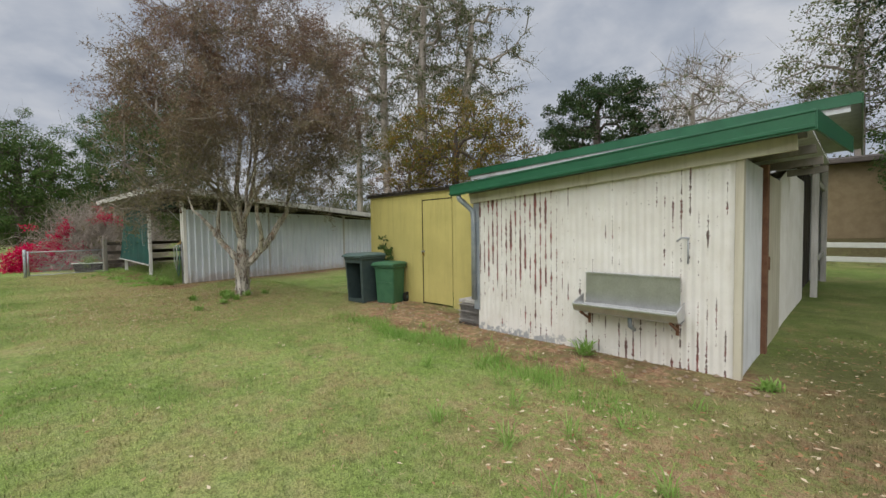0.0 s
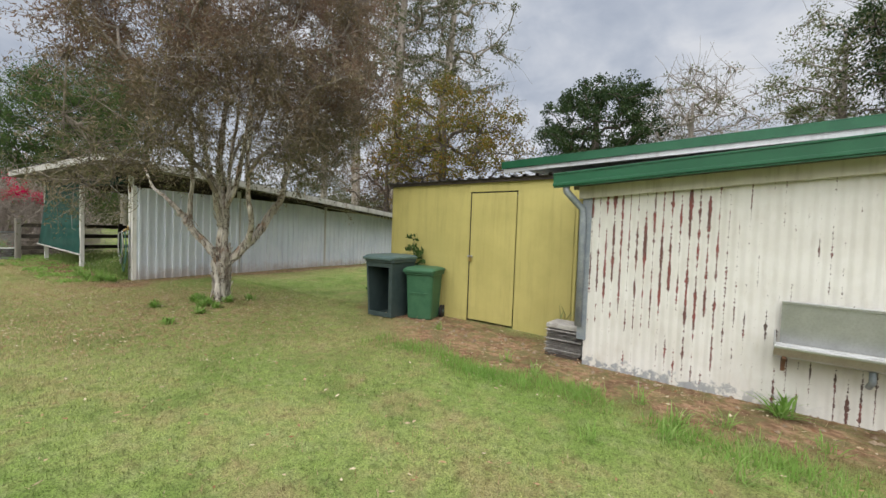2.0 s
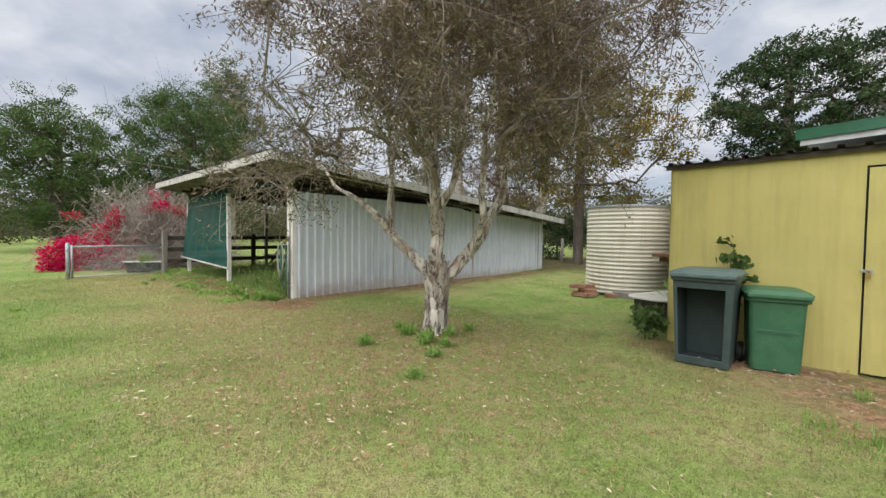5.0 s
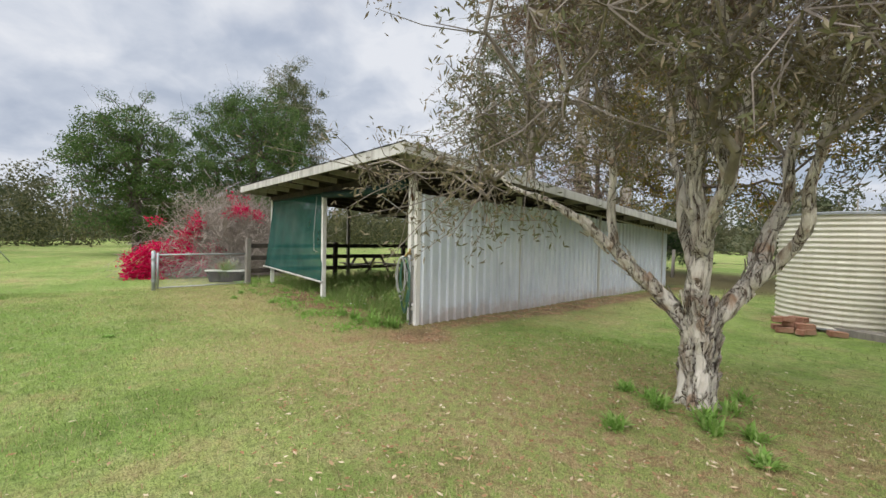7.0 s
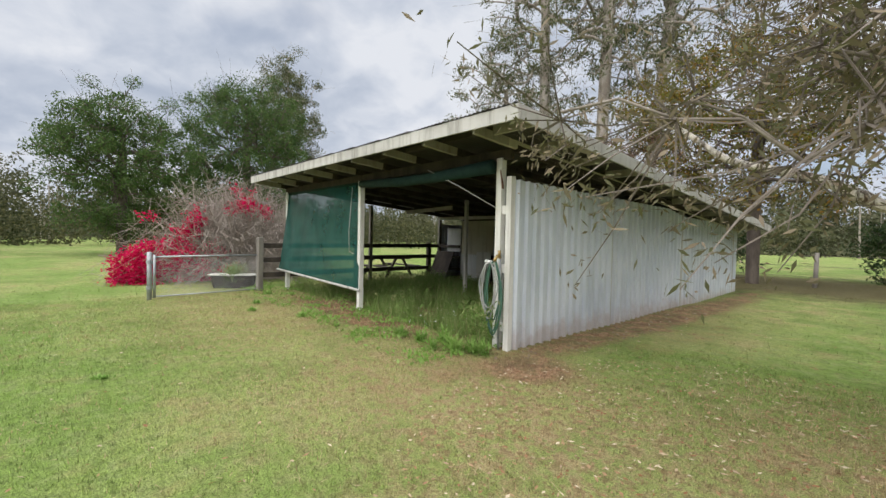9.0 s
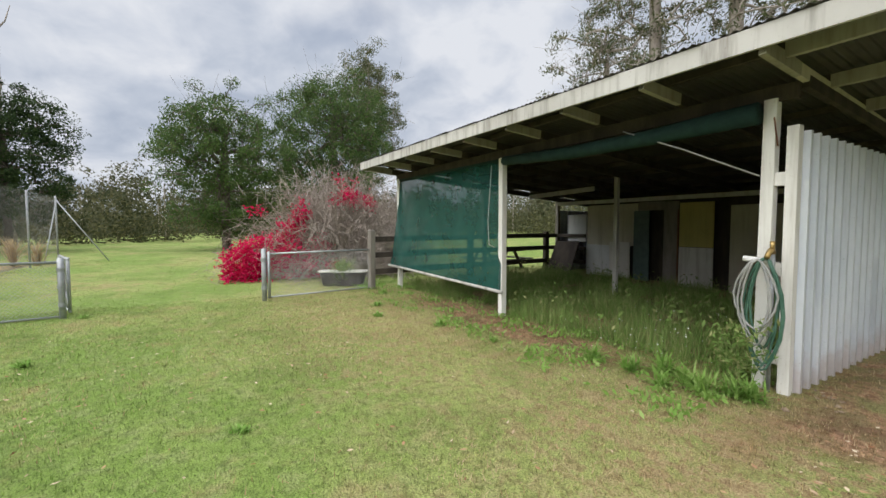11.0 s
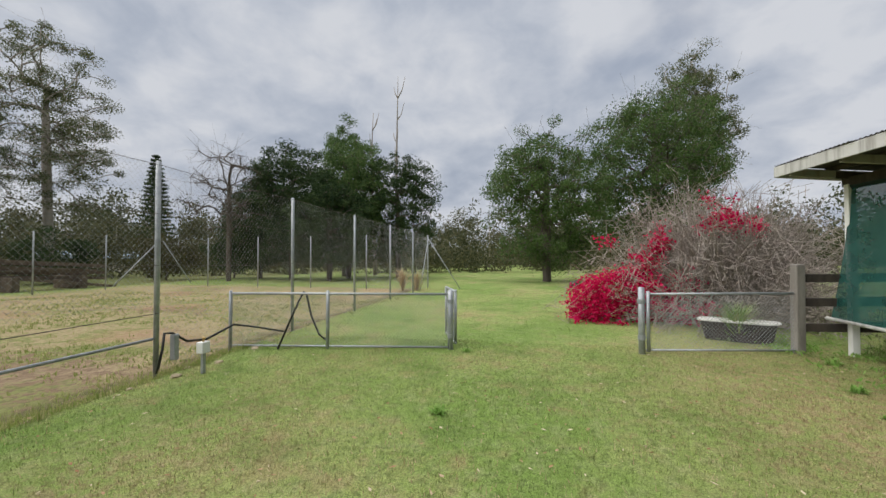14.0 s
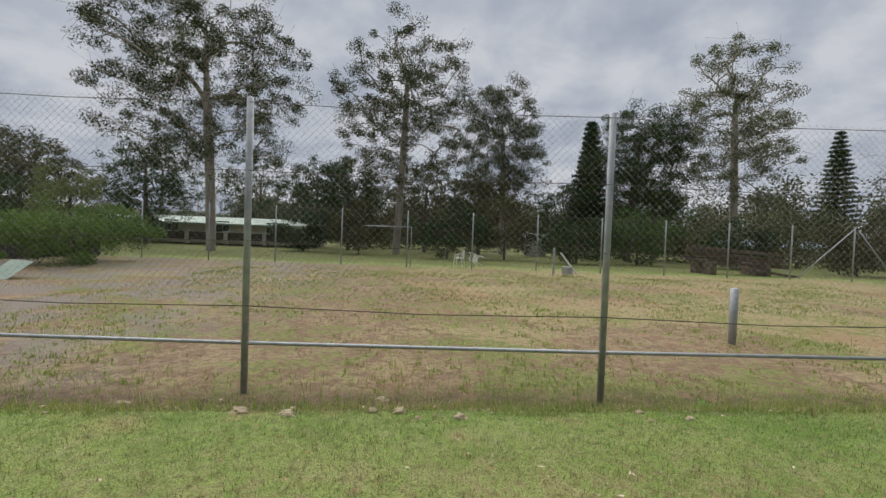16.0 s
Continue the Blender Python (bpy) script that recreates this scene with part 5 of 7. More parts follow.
# ---- court enclosure ----
court = thing("court_fence", "tall grey poles with wire netting round the court", "fence", pose(-18.75, -6.97, 0))
CX = [14.3, 10.7, 7.14, 3.5, 0.0, -3.45, -6.95, -10.5, -14.0, -17.3]
for i, x in enumerate(CX):
    y = 0.0 if x > -1 else x * 0.018
    part("pole", post_pipe(x, y, 2.88, 0.034), M_GALV, court, "grey steel pole", smooth=True)
part("low_rail", Shape().tube([(14, 0, 0.43), (7, 0, 0.42), (3.5, 0, 0.43), (0.05, 0, 0.46)], 0.019, 10), M_GALV, court, "galvanised pipe rail", smooth=True)
for z, r in ((2.82, 0.0035), (2.15, 0.0035), (1.45, 0.003), (0.80, 0.0055)):
    pts = []
    for i in range(len(CX) - 1):
        pts += [(CX[i], 0.03, z), ((CX[i] + CX[i + 1]) / 2, 0.03, z - 0.03)]
    part("strand", Shape().tube([p for p in pts if p[0] > -0.1 or z > 1], r, 5), M_DARKWIRE, court, smooth=True)
part("netting", netting((14.3, 0.02), (0, 0.02), 0.9, 2.84, 0.075, 0.0011), M_WIRE, court, "fine wire netting")
part("netting", netting((0, 0.02), (-17.3, -0.3), 0.05, 2.84, 0.095, 0.0011), M_WIRE, court, "wire netting")
part("brace", Shape().tube([(-17.3, -0.3, 2.7), (-17.0, 1.5, 0.0)], 0.022, 8).tube([(-17.3, -0.3, 2.6), (-15.6, -0.3, 0.05)], 0.022, 8), M_GALV, court, smooth=True)
far = thing("court_fence", "far court fence of grey poles and wire netting", "fence", pose(-35.9, -24.4, 0))
for k in range(13):
    part("pole", post_pipe(k * 3.4, 0, 2.92, 0.034), M_GALV, far, "grey steel pole", smooth=True)
for k in range(1, 5):
    part("pole", post_pipe(-0.05, k * 3.4, 2.92, 0.034), M_GALV, far, "grey steel pole", smooth=True)
part("top_strand", Shape().tube([(0, 0, 2.85), (40, 0, 2.85)], 0.006, 5), M_DARKWIRE, far)
part("netting", netting((0, 0), (40.5, 0), 0.1, 2.85, 0.2, 0.0017), M_DARKWIRE, far, "wire netting")
part("netting", netting((-0.05, 0), (-0.05, 17.2), 0.1, 2.85, 0.2, 0.0017), M_DARKWIRE, far, "wire netting")
part("brace", Shape().tube([(-0.1, 0.1, 2.75), (-2.0, 0.4, 0.1)], 0.03, 8).tube([(0.1, 0.0, 2.75), (3.0, 0.0, 0.1)], 0.03, 8), M_GALV, far, "pale brace pipe", smooth=True)
part("door_frame", Shape().tube([(23.6, 0.05, 0), (23.6, 0.05, 2.05), (26.0, 0.05, 2.05)], 0.03, 8), M_GALV, far, smooth=True)
whole("short_post", post_pipe(0, 0, 0.98, 0.062), M_GALV, "short grey steel post standing in the court", "post", pose(-18.62, -9.69, -0.10), smooth=True)

# ---- white rail fence, neighbour's house ----
rf = thing("rail_fence", "white post-and-rail timber fence", "fence", pose(-0.95, 17.25, 0.16))
for k in range(9):
    x, y = k * 2.70, -k * 0.06
    part("post", Shape().box(x - 0.07, x + 0.07, y - 0.07, y + 0.07, -0.2, 0.86).box(x - 0.085, x + 0.085, y - 0.085, y + 0.085, 0.84, 0.88), M_WHITEPLASTIC, rf, bevel=0.01)
for z in (0.30, 0.72):
    for k in range(8):
        part("rail", Shape().beam((k * 2.70, -k * 0.06, z), (k * 2.70 + 2.70, -k * 0.06 - 0.06, z), 0.045, 0.15), M_WHITEPLASTIC, rf, bevel=0.006)


def gabled(name, label, m, w, d, h, roof_h, wall_mat, roof_mat, n_win=3, over=0.5, posts=0):
    hs = thing(name, label, "house", m)
    part("wall", Shape().box(0, w, 0, 0.2, -0.3, h).box(0, w, d - 0.2, d, -0.3, h).box(0, 0.2, 0.2, d - 0.2, -0.3, h).box(w - 0.2, w, 0.2, d - 0.2, -0.3, h), wall_mat, hs)
    s = Shape()
    s.add([(-over, -over, h), (w + over, -over, h), (w + over, d / 2, h + roof_h), (-over, d / 2, h + roof_h), (-over, d + over, h), (w + over, d + over, h),
           (-over, -over, h - 0.15), (w + over, -over, h - 0.15), (w + over, d + over, h - 0.15), (-over, d + over, h - 0.15)],
          [(0, 1, 2, 3), (3, 2, 5, 4), (6, 7, 1, 0), (4, 5, 8, 9), (0, 3, 4, 9, 6), (1, 7, 8, 5, 2), (9, 8, 7, 6)])
    part("roof", s, roof_mat, hs)
    for k in range(n_win):
        x = w * (k + 0.7) / (n_win + 0.4)
        win = part("window", Shape().box(x - 0.65, x + 0.65, -0.03, 0.0, 0.9, 1.95), M_GLASSDARK, hs)
        part("window_frame", Shape().box(x - 0.72, x + 0.72, -0.06, -0.02, 1.95, 2.02).box(x - 0.72, x + 0.72, -0.08, -0.02, 0.83, 0.9).box(x - 0.72, x - 0.65, -0.06, -0.02, 0.9, 1.95).box(x + 0.65, x + 0.72, -0.06, -0.02, 0.9, 1.95).box(x - 0.02, x + 0.02, -0.05, -0.02, 0.9, 1.95), M_WHITEPLASTIC, win)
    for k in range(posts):
        part("veranda_post", Shape().box(w * k / max(1, posts - 1) - 0.17, w * k / max(1, posts - 1) + 0.17, -over - 1.2, -over - 0.9, -0.3, 1.0), M_CONCRETE, hs)
        if k < posts - 1:
            part("railing", Shape().box(w * k / (posts - 1), w * (k + 1) / (posts - 1), -over - 1.1, -over - 1.05, 0.1, 0.85), M_WOOD_AND_SHADE, hs)
    return hs


gabled("house", "tan rendered neighbour house with dark roof", pose(-5.2, 22.6, 1.0), 11.8, 8, 3.0, 0.6, M_TANWALL, M_DARKROOF, 0)
gabled("house", "long low house with pale green iron roof", pose(21.5, -45, 0.45, 0, 0, 182), 22, 8, 1.75, 0.75, M_CREAM, M_PALEGREENROOF, 4, 0.8, 7)
gabled("house", "small house with blue-grey roof beyond the court", pose(-54, -60, 0.2, 0, 0, 150), 11, 7, 1.8, 0.9, M_CREAM, M_BLUEROOF, 3)
gabled("garden_hut", "small white garden hut beyond the court", pose(-23.0, -46, 0.1, 0, 0, 170), 2.2, 2.2, 1.7, 0.7, M_WHITE, M_PALEROOF, 0, 0.2)
tin = thing("tin_shed", "dark grey tin shed behind the court shrubs", "shed", pose(9.6, -21.8, 0, 0, 0, 172))
wall_sheets(tin, M_ROOF, 5, -0.1, lambda x: 1.55, 0.19, 0.012, Matrix(), 0.86, "rib")
wall_sheets(tin, M_ROOF, 4, -0.1, lambda x: 1.55, 0.19, 0.012, pose(5, 0, 0, 0, 0, 90), 0.86, "rib")
part("roof", Shape().box(-0.3, 5.3, -0.3, 4.3, 1.56, 1.64), M_PALEROOF, tin)
whole("roof_offcut", moved(lie(1.1, 0.8, 0.0762, 0.009), pose(0, 0, 0, 38, 0, 0)), M_PALEGREENROOF, "pale green iron offcut leaning by the fence", "building material", pose(-0.7, -14.8, -0.05, 0, 0, 160))

logs = thing("timber_stack", "stack of long dark old timber beams", "timber", pose(-30.3, -27.7, 0.1))
rl = random.Random(3)
for k in range(7):
    z = 0.15 + 0.16 * (k % 6)
    a = Vector((1.6 - rl.uniform(0, 0.6), rl.uniform(-0.4, 0.4), z + 0.55))
    part("beam", Shape().beam(a, a + Vector((-5.2 + rl.uniform(-0.5, 0.5), 1.2 + rl.uniform(-0.3, 0.3), -0.1 - 0.55 * (k == 6) - 0.3 * rl.random())), 0.16, 0.15), M_OLDBEAM, logs, bevel=0.01)
for x in (0.6, -2.6):
    part("trestle", Shape().box(x - 0.15, x + 0.15, -0.6, 1.4, -0.1, 0.62), M_OLDBEAM, logs, bevel=0.01)


def plastic_chair(m):
    c = thing("garden_chair", "white plastic garden chair by the far fence", "chair", m, "chairs by the far fence")
    part("seat", Shape().box(-0.24, 0.24, -0.22, 0.22, 0.40, 0.44), M_WHITEPLASTIC, c, bevel=0.012)
    for k in range(5):
        part("back_slat", Shape().box(-0.22 + k * 0.095, -0.16 + k * 0.095, 0.20, 0.23, 0.44, 0.85), M_WHITEPLASTIC, c, bevel=0.006)
    part("back_top", Shape().box(-0.24, 0.24, 0.20, 0.235, 0.80, 0.88), M_WHITEPLASTIC, c, bevel=0.01)
    for sx in (-1, 1):
        for sy in (-1, 1):
            part("leg", Shape().beam((sx * 0.25, sy * 0.24, 0), (sx * 0.21, sy * 0.19, 0.41), 0.05, 0.04), M_WHITEPLASTIC, c, bevel=0.006)
        part("arm", Shape().box(sx * 0.24 - 0.025, sx * 0.24 + 0.025, -0.2, 0.22, 0.62, 0.65).box(sx * 0.24 - 0.02, sx * 0.24 + 0.02, -0.2, -0.16, 0.42, 0.63), M_WHITEPLASTIC, c, bevel=0.006)
    return c


ch = plastic_chair(pose(-14.9, -25.3, 0.07, 0, 0, 70))
copy_thing(ch, pose(-15.9, -25.6, 0.25, 70, 0, 120))
junk = thing("pipe_stand", "old pipe stand with leaning pipe and drum", "stand", pose(-19.2, -22.3, 0.06))
part("upright", post_pipe(0, 0, 1.2, 0.05), M_GALV, junk)
part("leaning_pipe", Shape().tube([(-0.3, 0, 1.0), (-1.1, 0.1, 0.0)], 0.04, 8), M_WHITEPLASTIC, junk)
part("drum", Shape().lathe([(0.01, 0), (0.25, 0), (0.25, 0.35), (0.22, 0.35), (0.01, 0.33)], 20, (-0.6, 0.2)), M_GALV, junk)

tubp = thing("planter_tub", "dark tub planter with white rim behind gate", "planter", pose(-22.5, 1.75, 0, 0, 0, 62))
part("tub", rings([(1.0, 0.36, 0.0, 0.12), (1.16, 0.48, 0.36, 0.16)]), M_TUBOUT, tubp)
part("rim", rings([(1.14, 0.46, 0.355, 0.16), (1.26, 0.58, 0.365, 0.2), (1.26, 0.58, 0.385, 0.2), (1.12, 0.44, 0.39, 0.16)]), M_ENAMEL, tubp, "white rim")
table = thing("picnic_table", "dark weathered timber picnic table in the yard", "table", pose(-23.6, 7.3, 0, 0, 0, 10))
for k in range(4):
    part("plank", Shape().box(-0.9, 0.9, -0.34 + k * 0.175, -0.18 + k * 0.175, 0.70, 0.74), M_WOOD_AND_SHADE, table, bevel=0.004)
for sy in (-1, 1):
    part("bench", Shape().box(-0.9, 0.9, sy * 0.72 - 0.13, sy * 0.72 + 0.13, 0.42, 0.46), M_WOOD_AND_SHADE, table, bevel=0.004)
    for sx in (-0.65, 0.65):
        part("leg", Shape().beam((sx, sy * 0.65, 0), (sx, sy * 0.18, 0.70), 0.05, 0.09), M_WOOD_AND_SHADE, table)
for sx in (-0.6, 0.6):
    part("cross_bar", Shape().box(sx - 0.025, sx + 0.025, -0.8, 0.8, 0.36, 0.42), M_WOOD_AND_SHADE, table)

# ---- trees ----


def skeleton(rng, trunk, ends, bias=0.6, sag=0.0):
    """Limbs from a trunk line to each end, every limb leaving the nearest wood below it. Returns nodes, parents and loads."""
    nodes, parent = [np.array(p, float) for p in trunk], [i - 1 for i in range(len(trunk))]
    start = np.array(trunk[-1], float)
    first = max(1, int(len(trunk) * 0.45))
    order = sorted(range(len(ends)), key=lambda i: np.linalg.norm(ends[i] - start))
    for i in order:
        e = np.array(ends[i], float)
        arr = np.array(nodes[first:])
        dist = np.linalg.norm(arr - e, axis=1) + bias * np.maximum(0, arr[:, 2] - e[2] + 0.15 * np.linalg.norm(arr - e, axis=1)) * 1.5
        j = int(np.argmin(dist)) + first
        a = nodes[j]
        length = np.linalg.norm(e - a)
        steps = max(2, min(6, int(length / 0.45)))
        last = j
        bow = rng.normal(0, 0.06 * length, 3)
        for s in range(1, steps + 1):
            f = s / steps
            p = a + (e - a) * f + bow * math.sin(math.pi * f) + np.array((0, 0, 0.10 * length * math.sin(math.pi * f) - sag * f * f))
            nodes.append(p)
            parent.append(last)
            last = len(nodes) - 1
    load = np.zeros(len(nodes))
    kids = np.zeros(len(nodes), int)
    for i in range(len(nodes)):
        if parent[i] >= 0:
            kids[parent[i]] += 1
    load[kids == 0] = 1
    for i in range(len(nodes) - 1, 0, -1):
        load[parent[i]] += load[i]
    return nodes, parent, load


def limbs(nodes, parent, load, tip, trunk_r, n_trunk, power=0.5, sides=6):
    s = Shape()
    k = trunk_r / max(1e-6, load[0] ** power)
    r = [max(tip, k * l ** power) for l in load]
    for i in range(1, len(nodes)):
        p = parent[i]
        ra = r[p] if i < n_trunk or load[p] < load[i] * 1.6 else r[i] * 1.15
        s.tube([nodes[p], nodes[i]], [ra, r[i]], sides if r[i] > 0.03 else 4, caps=False)
    return s


def tree(name, label, x, y, h, crown, leaf_material, bark, trunk_r, clumps, per, leaf, spread=0.5, seed=0, lean=(0, 0), droop=0.3, aspect=0.4, hollow=0.35, twigs=0, sag=0.0, category="tree", flat=0.7):
    """crown: (rx, ry, z_low, z_high). Clumps of leaves sit at the limb ends, thinner inside."""
    rng = np.random.default_rng(seed + 11)
    if h > 6 and per:
        clumps, per, leaf, spread = int(clumps * 2.3), int(per * 0.62), leaf * 0.76, spread * 0.80
    z0 = ground_z(x, y)
    tr = thing(name, label, category, pose(x, y, z0))
    rx, ry, zl, zh = crown
    cz, rz = (zl + zh) / 2, (zh - zl) / 2
    ends = []
    while len(ends) < clumps:
        q = rng.uniform(-1, 1, 3)
        d = np.linalg.norm(q)
        if d < 1 and d > hollow * rng.random() ** 0.5:
            lump = min(1.08, 1 + 0.32 * noise.noise((q[0] * 2.2 + seed, q[1] * 2.2, q[2] * 2.2)))
            ends.append(np.array((q[0] * rx * lump + lean[0] * (cz + q[2] * rz) / h, q[1] * ry * lump + lean[1] * (cz + q[2] * rz) / h, cz + q[2] * rz * lump)))
    n_t = 7
    top = cz + 0.35 * rz
    trunk = [(lean[0] * f * top / h + 0.03 * h * 0.15 * math.sin(5 * f + seed) * f, lean[1] * f * top / h + 0.004 * h * math.cos(4 * f + seed) * f, -0.1 + (top + 0.1) * f) for f in [i / (n_t - 1) for i in range(n_t)]]
    nodes, parent, load = skeleton(rng, trunk, ends, sag=sag)
    part("trunk", limbs(nodes, parent, load, 0.004 + 0.0007 * h, trunk_r, n_t), bark, tr, smooth=True)
    ends = np.array(ends)
    at = np.repeat(ends, per, axis=0)
    off = rng.normal(size=at.shape)
    off /= np.maximum(1.0, np.linalg.norm(off, axis=1) / 1.9)[:, None]
    off *= 0.62 * spread * rng.uniform(0.55, 1.3, (len(ends), 1)).repeat(per, axis=0)
    off[:, 2] *= flat
    if per:
        part("crown", np_mesh("crown", leaves(rng, at + off, leaf, aspect, droop).reshape(-1, 3), 4, leaf_material), leaf_material, tr)
    if twigs:
        s = Shape()
        for e in ends:
            for _ in range(twigs):
                d = rng.normal(size=3) * spread * 1.3
                s.tube([e, e + d * 0.5 + rng.normal(size=3) * 0.06, e + d], [0.008 + 0.0008 * h, 0.006, 0.003 + 0.0003 * h], 3, caps=False)
        part("twig_spray", s, bark, tr)
    return tr


# the paperbark by the path: forked trunk with two leaning limbs
rng = np.random.default_rng(5)
pb = thing("paperbark_tree", "paperbark tree with pale flaking forked trunk and bronze leaves", "tree", pose(-9.2, 3.5, 0.09))
stem = [(0, 0, -0.15), (0.0, 0.0, 0.0), (-0.02, 0.0, 0.3), (-0.03, 0.01, 0.5), (-0.02, 0.02, 0.64)]
arms = [
    [(-0.03, 0.0, 0.60), (-0.24, -0.07, 0.84), (-0.45, -0.18, 1.09), (-0.66, -0.28, 1.32), (-0.95, -0.36, 1.58), (-1.27, -0.43, 1.79), (-1.8, -0.5, 1.97), (-2.3, -0.5, 2.4)],
    [(-0.02, 0.02, 0.60), (-0.05, 0.03, 1.1), (-0.02, 0.02, 1.5), (-0.12, 0.0, 1.9), (-0.06, -0.04, 2.25), (-0.17, 0.02, 2.8), (-0.1, 0.1, 3.8), (0.0, 0.1, 5.2)],
    [(0.0, 0.02, 0.60), (0.14, 0.22, 0.84), (0.24, 0.46, 1.12), (0.25, 0.70, 1.5), (0.34, 0.88, 1.8), (0.30, 1.0, 2.2), (0.5, 1.15, 3.0), (0.7, 1.4, 4.3)],
    [(-0.06, 0.03, 1.2), (0.06, -0.10, 1.5), (0.24, -0.22, 1.85), (0.18, -0.34, 2.3), (0.3, -0.5, 3.2), (0.4, -0.6, 4.4)],
    [(-0.66, -0.28, 1.32), (-0.72, -0.22, 1.8), (-0.78, -0.2, 2.5), (-0.95, -0.2, 3.5), (-1.0, -0.2, 4.4)],
    [(0.20, 0.36, 1.0), (0.42, 0.28, 1.2), (0.66, 0.16, 1.55), (0.72, 0.05, 2.1), (0.9, 0.0, 2.9), (1.05, -0.1, 4.0)],
    [(-0.05, 0.03, 1.05), (-0.22, 0.16, 1.45), (-0.30, 0.22, 1.9), (-0.48, 0.35, 2.5), (-0.55, 0.5, 3.4), (-0.7, 0.6, 4.6)],
    [(-0.02, 0.02, 1.55), (0.14, 0.12, 1.9), (0.18, 0.24, 2.5), (0.3, 0.3, 3.3), (0.35, 0.4, 4.8)],
]
wood = Shape()


def flaky(pts, r0, r1, sides=16):
    """A stem with an uneven, fluted skin."""
    fine_p, rr = [], []
    for i in range(len(pts) - 1):
        for k in range(6):
            f = k / 6
            fine_p.append(Vector(pts[i]).lerp(Vector(pts[i + 1]), f))
    fine_p.append(Vector(pts[-1]))
    for k in range(2):
        fine_p = [q + Vector((noise.noise((q.z * 3.1, q.x * 2, 1.5)), noise.noise((q.z * 3.1, q.y * 2, 6.5)), 0)) * 0.022 for q in fine_p]
        fine_p = [fine_p[0]] + [(fine_p[i - 1] + fine_p[i] * 2 + fine_p[i + 1]) / 4 for i in range(1, len(fine_p) - 1)] + [fine_p[-1]]
    n0 = len(wood.v)
    m = len(fine_p)
    wood.tube(fine_p, [r0 + (r1 - r0) * (i / (m - 1)) ** 0.8 for i in range(m)], sides)
    for i in range(n0, len(wood.v)):
        p = Vector(wood.v[i])
        c = fine_p[(i - n0) // sides]
        k = 1 + 0.30 * noise.noise((p.x * 9, p.y * 9, p.z * 2.6)) + 0.14 * noise.noise((p.x * 26, p.y * 26, p.z * 7))
        wood.v[i] = tuple(c + (p - c) * k)


flk_limbs = []
flaky(stem, 0.138, 0.115, 22)
for pts, r0, r1 in zip(arms, (0.084, 0.10, 0.09, 0.062, 0.05, 0.058, 0.062, 0.055), (0.018, 0.03, 0.03, 0.02, 0.02, 0.02, 0.02, 0.02)):
    flaky(pts, r0, r1, 14)
for k in range(7):
    a = 2 * math.pi * k / 7 + 0.3
    flaky([(0.07 * math.cos(a), 0.07 * math.sin(a), 0.30), (0.13 * math.cos(a), 0.13 * math.sin(a), 0.05), (0.21 * math.cos(a), 0.21 * math.sin(a), -0.06)], 0.05, 0.03, 8)
for pts, r0 in zip(arms[:4], (0.09, 0.10, 0.09, 0.065)):
    for k in range(46):                 # strips of bark lifting off the limbs
        i = int(rng.integers(0, 4))
        f = rng.random()
        c = Vector(pts[i]).lerp(Vector(pts[i + 1]), f)
        d = (Vector(pts[i + 1]) - Vector(pts[i])).normalized()
        o = d.cross(Vector(rng.normal(size=3))).normalized()
        sd = d.cross(o)
        L, w = rng.uniform(0.05, 0.16), rng.uniform(0.012, 0.032)
        q0 = c + o * r0 * 0.85
        q1 = q0 + d * L + o * rng.uniform(0.005, 0.035)
        flk_limbs.append([tuple(q0 - sd * w), tuple(q0 + sd * w), tuple(q1 + sd * w * 0.6), tuple(q1 - sd * w * 0.5)])
part("trunk", wood, M_PAPERBARK, pb, "pale papery trunk and limbs", smooth=True)
flk = Shape()
for q in flk_limbs:
    flk.add(q, [(0, 1, 2, 3)])
for k in range(220):
    a, z = rng.uniform(0, 2 * math.pi), rng.uniform(0.03, 0.8)
    r = 0.108 + 0.024 * rng.random()
    w, hgt, out = rng.uniform(0.015, 0.045), rng.uniform(0.06, 0.22), rng.uniform(0.008, 0.045)
    c, s_, t = np.array((r * math.cos(a), r * math.sin(a), z)), np.array((-math.sin(a), math.cos(a), 0)), np.array((math.cos(a), math.sin(a), 0))
    flk.add([c - s_ * w, c + s_ * w, c + s_ * w * 0.6 + t * out + (0, 0, hgt), c - s_ * w * 0.5 + t * out * 1.3 + (0, 0, hgt * 0.9)], [(0, 1, 2, 3)])
part("loose_bark", flk, M_PAPERBARK, pb)
tips = []
rt = np.random.default_rng(8)
while len(tips) < 245:
    q = rt.uniform(-1, 1, 3)
    d = np.linalg.norm(q)
    if 0.25 < d < 1 and not (q[2] < -0.35 and math.hypot(q[0], q[1]) < 0.35):
        lump = 1 + 0.25 * noise.noise((q[0] * 2.4, q[1] * 2.4, q[2] * 2.4 + 3))
        w = 1.0 if q[2] > -0.5 else 0.9
        tips.append(np.array((0.4 + 2.2 * q[0] * lump * w, 0.2 + 2.5 * q[1] * lump * w, 4.4 + 2.6 * q[2] * lump)))
for k in range(34):                     # low skirt, and a spray hanging towards the lawn
    a, r_ = rt.uniform(0, 2 * math.pi), rt.uniform(1.3, 2.1)
    tips.append(np.array((max(-1.1, r_ * math.cos(a)), r_ * math.sin(a), rt.uniform(2.25, 3.0))))
for k in range(8):
    tips.append(np.array((-1.15, -1.4, 1.95)) + rt.normal(0, 1, 3) * (0.4, 0.4, 0.22))
base_nodes, base_par = [], []
for pts in arms:
    for i, p in enumerate(pts):
        base_nodes.append(np.array(p, float))
trunk_line = base_nodes
nodes, parent, load = [np.array(p) for p in trunk_line], [-1] * len(trunk_line), None
